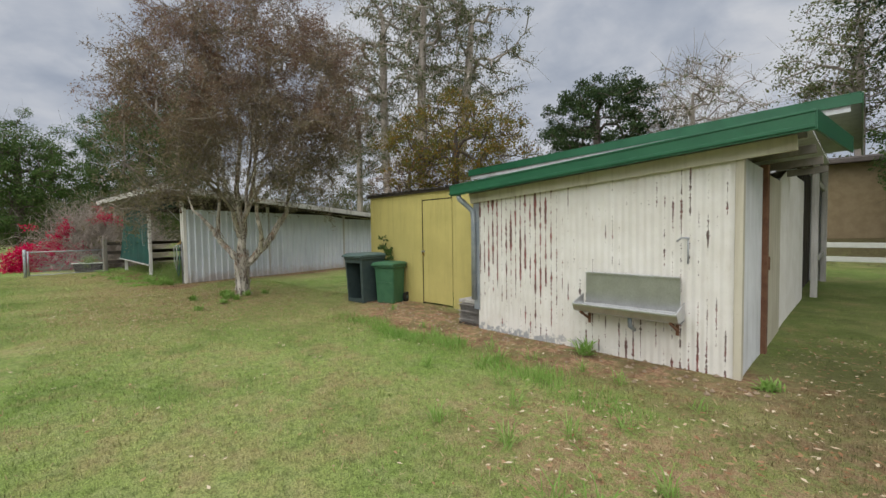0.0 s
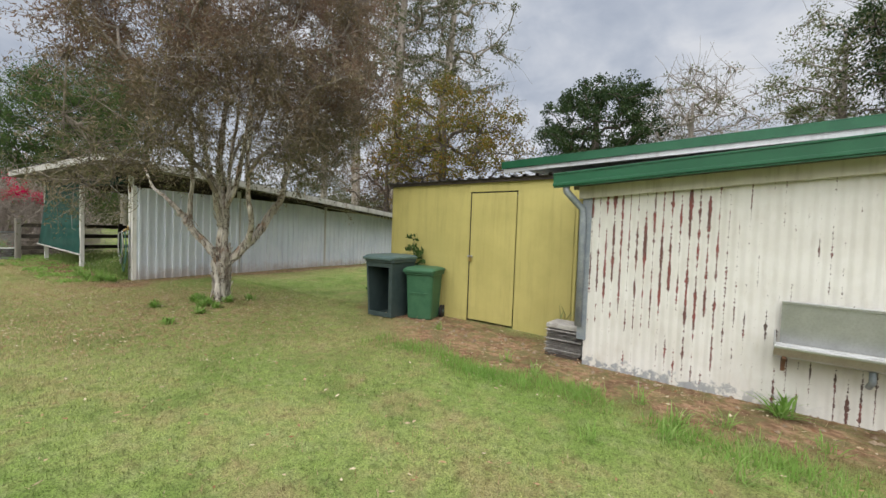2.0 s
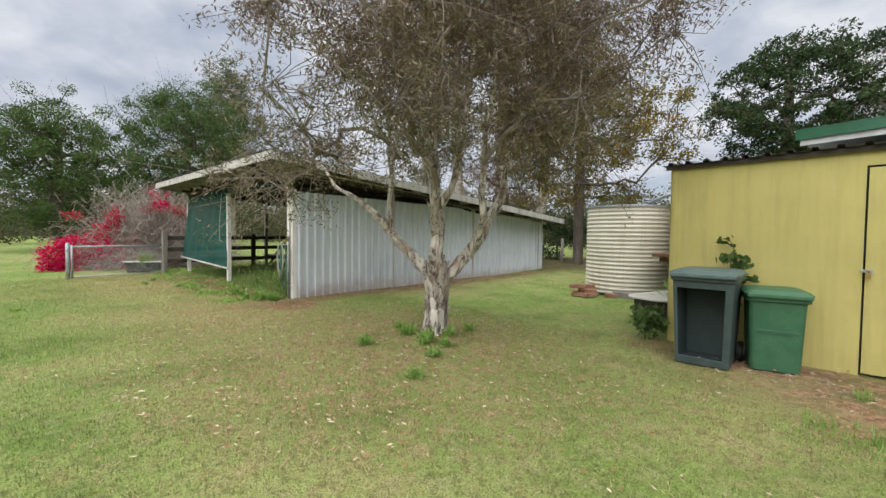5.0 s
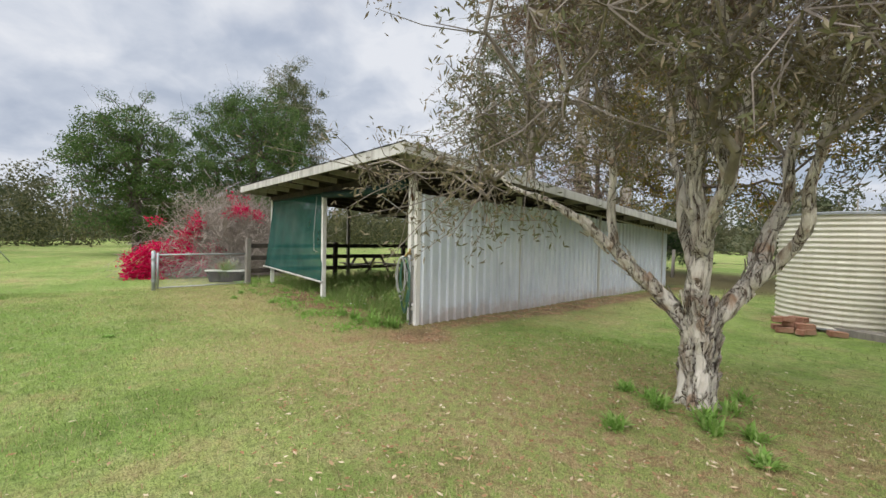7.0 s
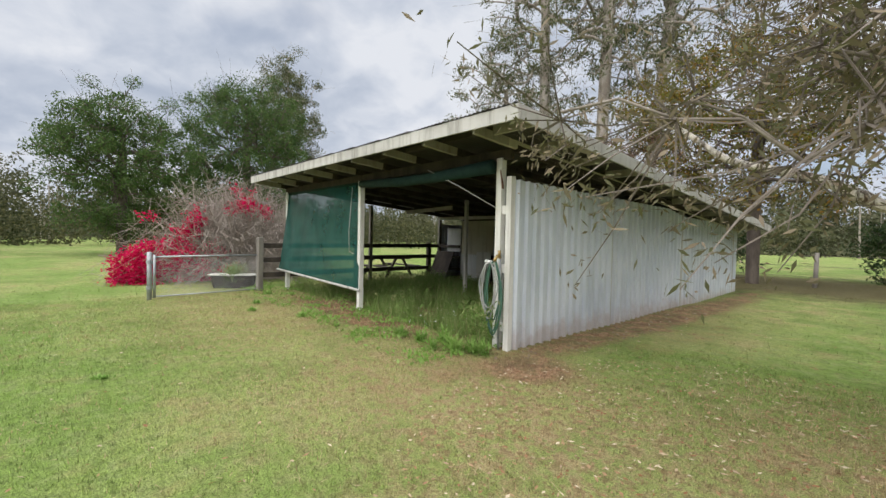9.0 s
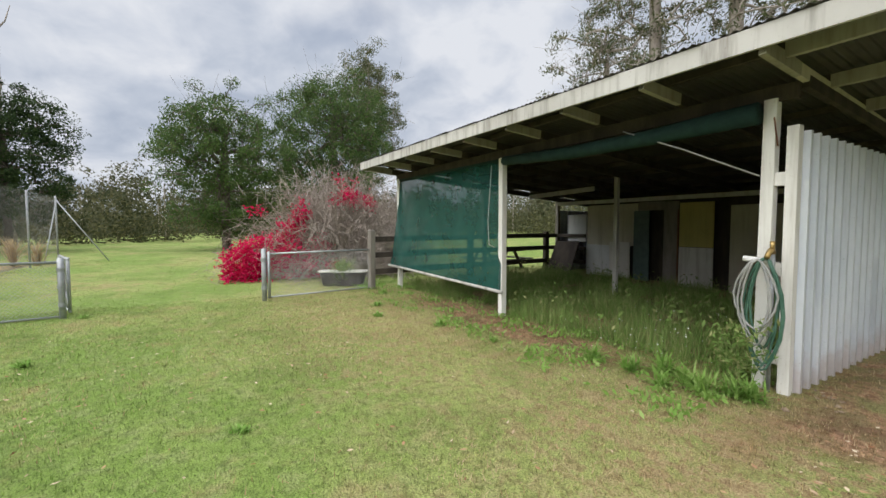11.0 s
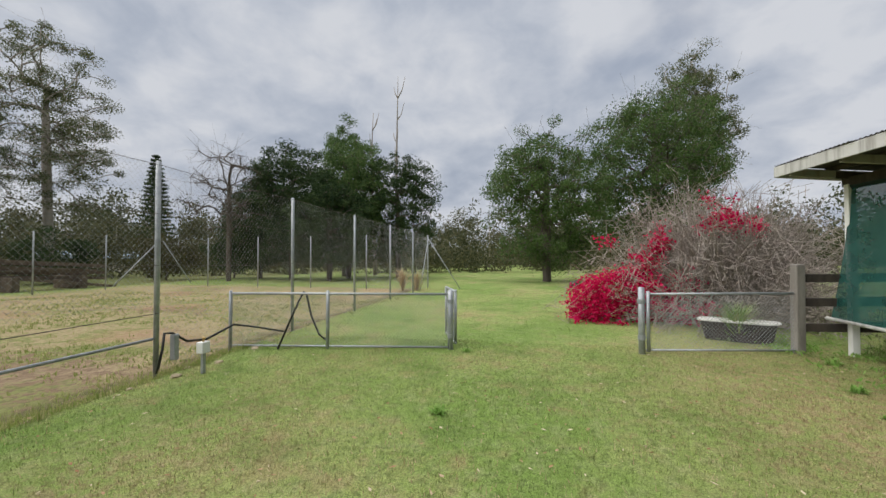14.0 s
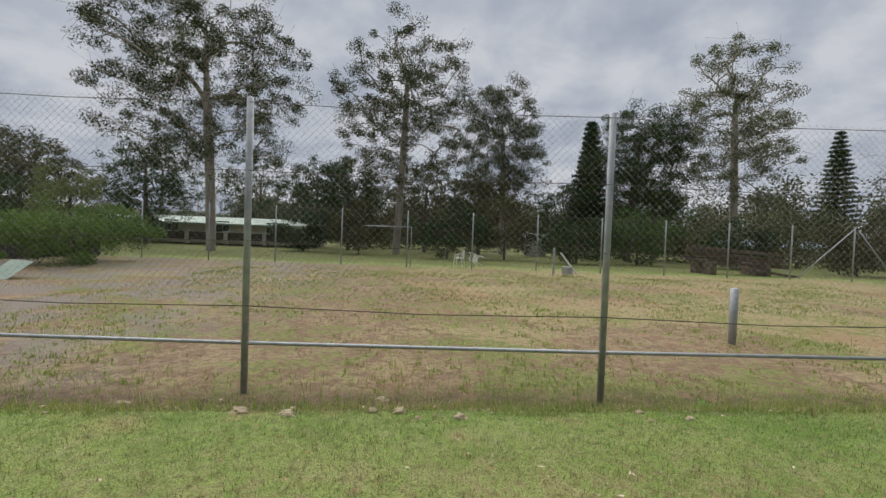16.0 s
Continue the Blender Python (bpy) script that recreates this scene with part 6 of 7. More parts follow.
for e in sorted(tips, key=lambda e: np.linalg.norm(e - np.array((0, 0, 3)))):
    arr = np.array(nodes)
    ok = arr[:, 2] > 1.35
    dist = np.linalg.norm(arr - e, axis=1) + 1.2 * np.maximum(0, arr[:, 2] - e[2] + 0.2) + 100 * (~ok)
    j = int(np.argmin(dist))
    a, last = nodes[j], j
    length = np.linalg.norm(e - a)
    steps = max(2, int(length / 0.3))
    bow = rt.normal(0, 0.09 * length, 3)
    for s in range(1, steps + 1):
        f = s / steps
        nodes.append(a + (e - a) * f + bow * math.sin(math.pi * f) + (0, 0, 0.08 * length * math.sin(math.pi * f)) + rt.normal(0, 0.025, 3))
        parent.append(last)
        last = len(nodes) - 1
load = np.zeros(len(nodes))
has = set(parent)
for i in range(len(nodes) - 1, -1, -1):
    if i not in has:
        load[i] += 1
    if parent[i] >= 0:
        load[parent[i]] += load[i]
arm_of = [k for k, pts in enumerate(arms) for _ in pts]
for i in range(len(arm_of), len(nodes)):
    arm_of.append(arm_of[parent[i]])
brs = [Shape() for _ in arms]
for i in range(len(nodes)):
    if parent[i] >= 0:
        br = brs[arm_of[i]]
        ra, rb_ = 0.008 * load[parent[i]] ** 0.5 if parent[i] >= len(trunk_line) else 0.008 * load[i] ** 0.5 * 1.2, 0.008 * load[i] ** 0.5
        br.tube([nodes[parent[i]], nodes[i]], [max(0.006, ra), max(0.005, rb_)], 6, caps=False)
for br in brs:
    if br.f:
        part("branch", br, M_GREYBARK, pb, "grey-brown branches", smooth=True)
tw = Shape()
tw_ends = []
for e in tips:
    for k in range(12):
        d = rt.normal(size=3) * (0.36, 0.36, 0.30)
        d[2] -= 0.06
        tw.tube([e, e + d * 0.55 + rt.normal(size=3) * 0.05, e + d], [0.006, 0.0045, 0.0025], 3, caps=False)
        tw_ends += [e + d * f for f in ((0.45, 0.65, 0.85, 1.0) if e[2] > 3.0 else (0.85, 1.0))]
part("twig_spray", tw, M_DULLTWIG, pb, "fine grey-brown twigs")
tw_ends = np.array(tw_ends)
at = np.repeat(tw_ends, 12, axis=0) + rt.normal(0, 0.06, (len(tw_ends) * 12, 3))
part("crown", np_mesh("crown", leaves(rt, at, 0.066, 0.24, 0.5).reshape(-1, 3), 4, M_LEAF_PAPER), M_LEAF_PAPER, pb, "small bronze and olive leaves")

# trees behind the sheds
for i, (x, y, h, lean) in enumerate(((-24.7, 23.0, 25, (1.0, 0)), (-27.6, 22.0, 26, (-1.5, 0.5)), (-23.0, 25.5, 24, (1.5, 1)))):
    tree("gum_tree", "tall sparse gum tree with pale bare limbs", x, y, h, (5.0, 4.5, 7.5, h), M_LEAF_GUM, M_GUMBARK, 0.36, 75, 75, 0.36, 0.75, 20 + i, lean, 0.9, 0.28, 0.1, 4)
tree("gum_tree", "grey-green bushy gum tree behind the shed", -31.5, 21.5, 16, (4.2, 4, 4, 16), M_LEAF_GUM, M_GUMBARK, 0.28, 90, 110, 0.30, 0.7, 31, (0.5, 0), 0.7, 0.3, 0.2, 4)
tree("autumn_tree", "bushy tree with yellow and orange autumn leaves", -14.6, 16.6, 9, (4.6, 4.0, 2.2, 9.2), M_LEAF_YELLOW, M_DARKBARK, 0.22, 130, 150, 0.16, 0.55, 41, droop=0.3, aspect=0.5, twigs=3)
tree("autumn_tree", "slim tree with reddish brown leaves", -19.5, 17.5, 7, (2.6, 2.4, 1.5, 7), M_LEAF_PAPER, M_DARKBARK, 0.16, 60, 110, 0.15, 0.5, 44, twigs=3)
tree("shade_tree", "dense rounded dark green tree behind the sheds", -7.9, 18.6, 8, (2.7, 2.6, 3.6, 8.2), M_LEAF_DARK, M_DARKBARK, 0.22, 110, 190, 0.17, 0.42, 51, hollow=0.6, flat=0.6)
tree("bare_tree", "nearly bare tree with thin grey limbs", -4.6, 20.5, 9, (2.6, 2.2, 3.0, 9.0), M_LEAF_LIGHT, M_GUMBARK, 0.14, 60, 26, 0.15, 0.5, 54, twigs=9)
tree("light_tree", "feathery light green tree", 0.5, 25.5, 11.0, (3.0, 2.6, 4, 11.5), M_LEAF_LIGHT, M_GUMBARK, 0.18, 60, 100, 0.2, 0.6, 57, twigs=4)
tree("shade_tree", "large dark spreading tree behind the white fence", 10.0, 25.2, 15, (9.4, 7.0, 2.6, 16), M_LEAF_DARK, M_DARKBARK, 0.45, 280, 380, 0.22, 1.0, 61, (0.5, 0), 0.5, 0.45, 0.3, 3)
tree("shade_tree", "leafy green tree beside the neighbour house", 3.0, 20.3, 5.6, (2.3, 1.6, 1.3, 5.8), M_LEAF_GREEN, M_DARKBARK, 0.09, 80, 120, 0.14, 0.42, 64, twigs=3)
tree("shade_tree", "dark spreading tree overhanging the lawn", 17.5, 18.5, 12, (6.0, 5.0, 3.2, 13), M_LEAF_DARK, M_DARKBARK, 0.34, 140, 170, 0.24, 0.8, 66, droop=0.5, aspect=0.45, twigs=2)

tree("shade_tree", "green tree overhanging the shed side lawn", 8.9, 10.4, 12, (7.4, 7.2, 3.9, 13), M_LEAF_DARK, M_DARKBARK, 0.36, 235, 400, 0.2, 1.1, 68, droop=0.4, aspect=0.45, twigs=2)

for i, (x, y, h, r) in enumerate(((-17.5, 19.5, 2.6, 2.2), (-21.5, 18.5, 3.2, 2.4), (-10.8, 21.0, 2.4, 2.0), (-25.5, 20.5, 3.6, 2.6), (-6.0, 22.0, 2.6, 2.2))):
    tree("garden_bush", "low dark shrub under the trees behind the sheds", x, y, h, (r, r * 0.7, 0.1, h), M_LEAF_OLIVE if i % 2 else M_LEAF_DARK, M_DARKBARK, 0.06, 50, 90, 0.16, 0.45, 180 + i, hollow=0.4, category="shrub")
wire = thing("wire_fence", "old timber post and wire fence under the trees", "fence", pose(-26.0, 17.0, 0.15))
for k in range(9):
    part("post", Shape().tube([(k * 2.6, 0.12 * math.sin(k), -0.2), (k * 2.6 + 0.03, 0.12 * math.sin(k), 1.15)], [0.07, 0.06], 9), M_GREYWOOD, wire, smooth=True)
for z in (0.35, 0.7, 1.05):
    part("strand", Shape().tube([(k * 2.6, 0.12 * math.sin(k), z) for k in range(9)], 0.006, 5), M_DARKWIRE, wire)

# paddock trees beyond the gate
tree("shade_tree", "rounded dark green paddock tree", -43.5, -0.6, 10.5, (4.3, 4.2, 0.9, 10.8), M_LEAF_GREEN, M_DARKBARK, 0.3, 150, 240, 0.22, 0.72, 71, hollow=0.4, flat=0.85, twigs=2)
tree("shade_tree", "broad green paddock tree", -49.0, 8.0, 15, (5.2, 5.0, 1.4, 15.2), M_LEAF_GREEN, M_DARKBARK, 0.38, 190, 240, 0.25, 0.9, 74, hollow=0.35, flat=0.85, twigs=2)
tree("gum_tree", "tall gum tree above the paddock trees", -58.4, 14.4, 21, (3.9, 3.6, 6, 22.0), M_LEAF_GUM, M_GUMBARK, 0.34, 110, 170, 0.36, 0.9, 77, droop=0.7, aspect=0.3, twigs=2)
for i, (x, y, h, r) in enumerate(((-44.5, -20.6, 11.2, 3.3), (-47.5, -17.0, 12.6, 3.6), (-49.5, -13.2, 11.0, 3.6), (-46.0, -24.5, 8.5, 3.0), (-52, -19.5, 15.6, 2.6), (-43.5, -16.8, 8.0, 3.0))):
    tree("shade_tree", "dense dark green tree beyond the court", x, y, h, (r, r, 1.0, h), M_LEAF_GREEN if i in (1, 4) else M_LEAF_DARK, M_DARKBARK, 0.22, 100, 230, 0.27, 0.75, 80 + i, hollow=0.55)
def dead_tree(x, y, h, seed):
    """A bare trunk with a few limbs that rise steeply."""
    rg_ = np.random.default_rng(seed)
    d = thing("dead_tree", "bare dead tree trunk rising above the green trees", "tree", pose(x, y, 0))
    line = [Vector((0.35 * math.sin(2.2 * f + seed), 0.5 * f * math.cos(seed) + 0.25 * math.sin(4 * f + seed), h * f - 0.2)) for f in [i / 9 for i in range(10)]]
    part("trunk", Shape().tube(line, [0.22 * (1 - 0.88 * i / 9) for i in range(10)], 8), M_GREYBARK, d, smooth=True)
    for k in range(8):
        i = int(rg_.integers(4, 9))
        a_, L = rg_.uniform(0, 2 * math.pi), rg_.uniform(0.9, 2.6)
        o = Vector((math.cos(a_), math.sin(a_), 0))
        p0 = line[i]
        part("limb", Shape().tube([p0, p0 + o * L * 0.22 + Vector((0, 0, L * 0.35)), p0 + o * L * 0.38 + Vector((0, 0, L))], [0.075, 0.05, 0.02], 5), M_GREYBARK, d, smooth=True)
    return d


dead_tree(-56.0, -15.0, 21.5, 3)
dead_tree(-55.5, -17.7, 17.5, 8)
tree("bare_tree", "leafless grey tree beyond the court", -41.5, -24.0, 9.8, (3.6, 3.4, 3.0, 10.2), M_TWIG, M_DARKBARK, 0.2, 70, 0, 0.1, 0.7, 93, twigs=10)
for i, (x, y, h, r, mat_, k) in enumerate(((-40.5, -39.5, 20.5, 4.6, M_LEAF_GUM, 90), (-31.5, -41.0, 14.3, 4.4, M_LEAF_DARK, 130), (-21.0, -47.5, 18.5, 4.3, M_LEAF_GUMDARK, 120), (-10.2, -39.0, 20.5, 5.2, M_LEAF_GUMDARK, 110), (2.8, -33.5, 20.5, 6.4, M_LEAF_GUMDARK, 150))):
    tree("gum_tree", "tall spreading gum tree behind the court" if i != 1 else "dense dark gum tree behind the court", x, y, h, (r * 1.18, r, h * 0.24, h), mat_, M_GUMBARK if i != 1 else M_DARKBARK, 0.34, k, 300, 0.25, 0.8, 100 + i, (0.8 * (-1) ** i, 0), 0.7, 0.32, 0.3, 2)
for i, (x, y, h, r, mat_) in enumerate(((-12.5, -46, 9.5, 4.2, M_LEAF_OLIVE), (-17.8, -43, 8.5, 3.6, M_LEAF_OLIVE), (-5.0, -44, 9.0, 3.6, M_LEAF_DARK), (12, -40, 10, 4.0, M_LEAF_DARK), (19, -36, 9, 4.5, M_LEAF_OLIVE), (27, -33, 9, 5, M_LEAF_DARK), (23, -38, 9.5, 5, M_LEAF_DARK), (-1.0, -47, 9.5, 4.5, M_LEAF_DARK), (-27, -44, 8, 3.5, M_LEAF_DARK), (-36, -45, 8, 4, M_LEAF_GREEN), (9, -57, 12.5, 6, M_LEAF_DARK), (-5, -58, 12, 6, M_LEAF_OLIVE), (21, -56, 13, 7, M_LEAF_DARK), (-16, -57, 11, 6, M_LEAF_DARK), (33, -48, 12, 6, M_LEAF_OLIVE))):
    tree("bushy_tree", "low bushy olive-green tree behind the court", x, y, h, (r, r * 0.9, 0.6, h), mat_, M_DARKBARK, 0.2, 75, 120, 0.28, 0.7, 120 + i, hollow=0.5)
for i, (x, y, h, r, mat_) in enumerate(((-24, -33, 4.0, 3.0, M_LEAF_DARK), (-19, -35, 5.2, 3.2, M_LEAF_OLIVE), (-14.5, -34, 4.5, 3.0, M_LEAF_DARK), (-7.5, -36, 4.5, 2.6, M_LEAF_OLIVE), (-2.5, -38, 3.2, 2.4, M_LEAF_DARK), (-29, -34, 4.2, 2.8, M_LEAF_GREEN), (-36, -33, 3.6, 2.6, M_LEAF_DARK), (13.5, -28, 5.0, 3.2, M_LEAF_DARK), (-42, -30, 3.6, 2.8, M_LEAF_OLIVE), (-46, -27, 4.2, 2.8, M_LEAF_DARK))):
    tree("garden_bush", "rounded bush behind the far court fence", x, y, h, (r, r * 0.7, 0.1, h), mat_, M_DARKBARK, 0.08, 60, 110, 0.2, 0.55, 160 + i, hollow=0.5, category="shrub")
tree("court_shrub", "leafy green shrub behind the court fence", 1.0, -19.8, 2.6, (2.4, 3.2, 0.1, 2.5), M_LEAF_SHRUB, M_DARKBARK, 0.06, 110, 190, 0.12, 0.38, 140, category="shrub")
tree("court_shrub", "yellow-green shrub behind the court fence", 5.2, -24.5, 4.3, (2.3, 1.6, 0.5, 4.5), M_LEAF_LIGHT, M_DARKBARK, 0.08, 70, 130, 0.14, 0.4, 141, category="shrub")


def pine(x, y, h, r, seed):
    rg = np.random.default_rng(seed)
    p = thing("pine_tree", "tall narrow dark hoop pine in tiers", "tree", pose(x, y, 0))
    part("trunk", Shape().tube([(0, 0, -0.2), (0, 0, h * 0.5), (0, 0, h)], [h * 0.014, h * 0.009, 0.02], 8), M_DARKBARK, p, smooth=True)
    pts, arms_ = [], Shape()
    tiers = 26
    for t in range(tiers):
        f = t / (tiers - 1)
        z = h * (0.10 + 0.88 * f)
        rr = r * (1 - f) ** 0.75 + 0.15
        for k in range(12):
            a = 2 * math.pi * (k + rg.random() * 0.6) / 12
            d = np.array((math.cos(a), math.sin(a), 0.12))
            e = np.array((0, 0, z)) + d * rr * rg.uniform(0.75, 1.08)
            arms_.tube([(0, 0, z), e], [0.03, 0.012], 3, caps=False)
            g = rg.random(48)[:, None] ** 0.7
            pts.append(np.array((0, 0, z)) + (e - np.array((0, 0, z))) * g + rg.normal(0, 0.10 + 0.02 * r, (48, 3)) * (1, 1, 0.35))
    part("branchwork", arms_, M_DARKBARK, p)
    part("crown", np_mesh("crown", leaves(rg, np.concatenate(pts), 0.46, 0.3, 0.0).reshape(-1, 3), 4, M_LEAF_DARK), M_LEAF_DARK, p)


pine(-68.5, -58.6, 18.2, 3.3, 7)
pine(-28.6, -43.5, 13.5, 2.4, 9)

# bougainvillea: a bare grey thicket with crimson flowers low down and in trails
bg = thing("bougainvillea", "bare twiggy bougainvillea thicket with crimson flowers", "shrub", pose(-25.4, 2.4, 0))
rg = np.random.default_rng(17)
th, fl = Shape(), []
for k in range(1900):
    a, el = rg.uniform(0, 2 * math.pi), rg.uniform(0.15, 1.45)
    length = rg.uniform(1.8, 3.65)
    d = np.array((math.cos(a) * math.cos(el) * 0.85, math.sin(a) * math.cos(el) * 1.05, math.sin(el)))
    root = np.array((rg.normal(0, 0.35), rg.normal(0.2, 0.5), 0.0))
    p1, p2, p3 = root + d * length * 0.45 + rg.normal(0, 0.10, 3), root + d * length * 0.8 + rg.normal(0, 0.18, 3), root + d * length + rg.normal(0, 0.28, 3) - (0, 0, 0.25 * length * math.cos(el))
    p3[2] = max(0.1, p3[2])
    th.tube([root, p1, p2, p3], [0.011, 0.008, 0.006, 0.004], 3, caps=False)
    for _ in range(5):
        b0 = p1 + (p3 - p1) * rg.random()
        th.tube([b0, b0 + rg.normal(0, 0.24, 3)], [0.007, 0.004], 3, caps=False)
part("thicket", th, M_TWIG, bg, "dense grey bare twigs")
for k in range(300):                    # low skirt of flowers on the lawn side
    y = rg.uniform(-3.3, -0.4)
    top = 1.1 * (1 - ((y + 1.9) / 1.9) ** 2) + 0.15
    fl.append((rg.normal(0.45, 0.45), y, max(0.06, rg.uniform(0, 1) * max(0.2, top))))
for k in range(55):                     # a trail climbing to the right
    f = rg.random()
    fl.append((0.5 + rg.normal(0, 0.15), -1.95 + 0.8 * f + rg.normal(0, 0.14), 0.8 + 1.2 * f + rg.normal(0, 0.12)))
for cx, cy, cz, k in ((0.6, 0.15, 2.42, 22), (0.6, 0.62, 2.25, 16), (0.4, -2.6, 2.0, 2), (0.6, -0.75, 0.95, 22), (0.7, -0.35, 0.35, 22), (0.4, 0.1, 2.9, 3)):
    fl += [(cx + rg.normal(0, 0.12), cy + rg.normal(0, 0.17), cz + rg.normal(0, 0.10)) for _ in range(k)]
fl = np.repeat(np.array(fl), 34, axis=0)
fl = fl + rg.normal(0, 0.10, fl.shape)
fl[:, 2] = np.maximum(fl[:, 2], 0.04)
part("blossom", np_mesh("blossom", leaves(rg, fl, 0.075, 0.75, 0.2).reshape(-1, 3), 4, M_PETAL), M_PETAL, bg, "crimson papery flowers")

# distant woods all round, one mass of clumps
rg = np.random.default_rng(23)
cl = []
for k in range(600):
    a = rg.uniform(radians(150), radians(410))
    d = rg.uniform(70, 104)
    hgt = 6.0 + 7.5 * rg.random() ** 1.6 + 2.5 * noise.noise((math.cos(a) * 5, math.sin(a) * 5, 2.0))
    cx, cy, cr = -18 + d * math.sin(a), -5 + d * math.cos(a), rg.uniform(2.0, 3.6)
    n_c = int(8 + hgt)
    q = rg.normal(0, 0.46, (n_c, 3)) * (cr, cr, hgt * 0.30) + (cx, cy, hgt * 0.62)
    low = rg.normal(0, 0.8, (9, 3)) * (cr, cr, 1.5) + (cx, cy, 2.0)
    cl += list(q) + list(low)
cl = np.repeat(np.array(cl), 22, axis=0)
cl = cl + rg.normal(0, 1, cl.shape) * (0.62, 0.62, 0.5)
cl[:, 2] = np.maximum(cl[:, 2], 0.1)
woods = new("distant_woods", np_mesh("distant_woods", leaves(rg, cl, 0.56, 0.5, 0.3).reshape(-1, 3), 4, M_LEAF_WOODS))
tagged(woods, "distant olive-green woods along the horizon", "woods", kind="stuff")
belt = []
for k in range(250):
    a = rg.uniform(radians(170), radians(338))
    d = rg.uniform(45, 62)
    hgt = 2.4 + 7.0 * rg.random() ** 1.7
    cx, cy = -13 + d * math.sin(a), -1 + d * math.cos(a)
    if -36 < cy < -19 and cx > -40 or cx > -3:
        continue
    belt += list(rg.normal(0, 0.6, (16, 3)) * (2.3, 2.3, hgt * 0.34) + (cx, cy, hgt * 0.42))
belt = np.repeat(np.array(belt), 24, axis=0)
belt = belt + rg.normal(0, 1, belt.shape) * (0.5, 0.5, 0.38)
belt[:, 2] = np.maximum(belt[:, 2], 0.08)
thicket = new("understory", np_mesh("understory", leaves(rg, belt, 0.30, 0.5, 0.3).reshape(-1, 3), 4, M_LEAF_UNDER))
tagged(thicket, "dark scrubby undergrowth at the edge of the paddock", "woods", kind="stuff")
trunks = Shape()
for k in range(90):
    a, d = rg.uniform(0, 2 * math.pi), rg.uniform(70, 90)
    x, y = -18 + d * math.sin(a), -5 + d * math.cos(a)
    hh = rg.uniform(5, 10)
    trunks.tube([(x, y, -1.0), (x + rg.normal(0, 0.3), y, hh)], [0.14, 0.06], 5, caps=False)
tagged(new("distant_trunks", trunks.mesh("distant_trunks")), "grey distant tree trunks in the woods", "woods", kind="stuff").data.materials.append(M_GUMBARK)

# Added dark ring that keeps bright sky from showing through the distant woods.
backing_ring = Shape()
RN = 240
for ring, (d, k) in enumerate(((104, 0.0), (112, 0.75), (125, 1.0), (180, 0.4))):
    for i in range(RN):
        a = 2 * math.pi * i / RN
        top = 6.3 + 2.2 * noise.noise((math.cos(a) * 6, math.sin(a) * 6, 1.0)) + 1.2 * noise.noise((math.cos(a) * 30, math.sin(a) * 30, 2.0))
        backing_ring.v.append((-18 + d * math.sin(a), -5 + d * math.cos(a), -1.0 + top * k))
backing_ring.f = [(j * RN + i, j * RN + (i + 1) % RN, (j + 1) * RN + (i + 1) % RN, (j + 1) * RN + i) for j in range(3) for i in range(RN)]
whole("backdrop", backing_ring, plain("woods_backing", (0.045, 0.055, 0.025), (0.08, 0.085, 0.04), 0.35, 0.95, bump=1.0, dist=0.8, fine=1.5), "added dark ring closing sky gaps behind the woods", "hills", kind="structure")

# ---- small plants, litter, grass ----


def clump(name, label, x, y, n, length, width, mat_, seed, stiff=1.2, category="weed", group=""):
    """Blades fanning out of one root, each bent once."""
    rg_ = np.random.default_rng(seed)
    s = Shape()
    for _ in range(n):
        a, t = rg_.uniform(0, 2 * math.pi), abs(rg_.normal(0, 0.55))
        d = np.array((math.cos(a) * math.sin(t), math.sin(a) * math.sin(t), math.cos(t) * stiff))
        d /= np.linalg.norm(d)
        L, w = length * rg_.uniform(0.5, 1.2), width * rg_.uniform(0.7, 1.2)
        sd = np.array((-math.sin(a), math.cos(a), 0)) * w * 0.5
        p0 = rg_.normal(0, 0.03, 3) * (1, 1, 0)
        p1, p2 = p0 + d * L * 0.6, p0 + d * L + np.array((math.cos(a), math.sin(a), -0.6)) * L * 0.18
        s.add([p0 - sd * 0.6, p0 + sd * 0.6, p1 + sd, p1 - sd, p2], [(3, 2, 1, 0), (4, 2, 3)])
    return whole(name, s, mat_, label, category, pose(x, y, ground_z(x, y)), group=group)


rw = random.Random(9)
for x, y, L in ((-1.35, 2.9, 0.16), (-1.75, 3.25, 0.2), (-0.75, 2.75, 0.18), (-2.2, 3.5, 0.16), (-1.0, 2.35, 0.2), (-0.25, 2.1, 0.17), (-0.55, 3.15, 0.15), (-2.6, 3.1, 0.13), (-3.4, 3.6, 0.14), (-1.6, 2.3, 0.16), (-0.9, 3.95, 0.14), (-1.3, 4.05, 0.12), (-1.9, 4.0, 0.15), (-2.5, 4.05, 0.16), (-2.9, 3.95, 0.13), (-3.5, 4.05, 0.15), (-2.2, 3.8, 0.17), (-0.2, 3.75, 0.13), (-3.9, 4.2, 0.12), (-0.45, 2.0, 0.22), (-5.3, 4.75, 0.14), (-0.05, 2.5, 0.18)):
    clump("grass_tuft", "long green grass tuft in the lawn", x, y, 30, L * 1.2, 0.0075, M_WEED, int(abs(x) * 100) % 997, 0.5, group="grass tufts")
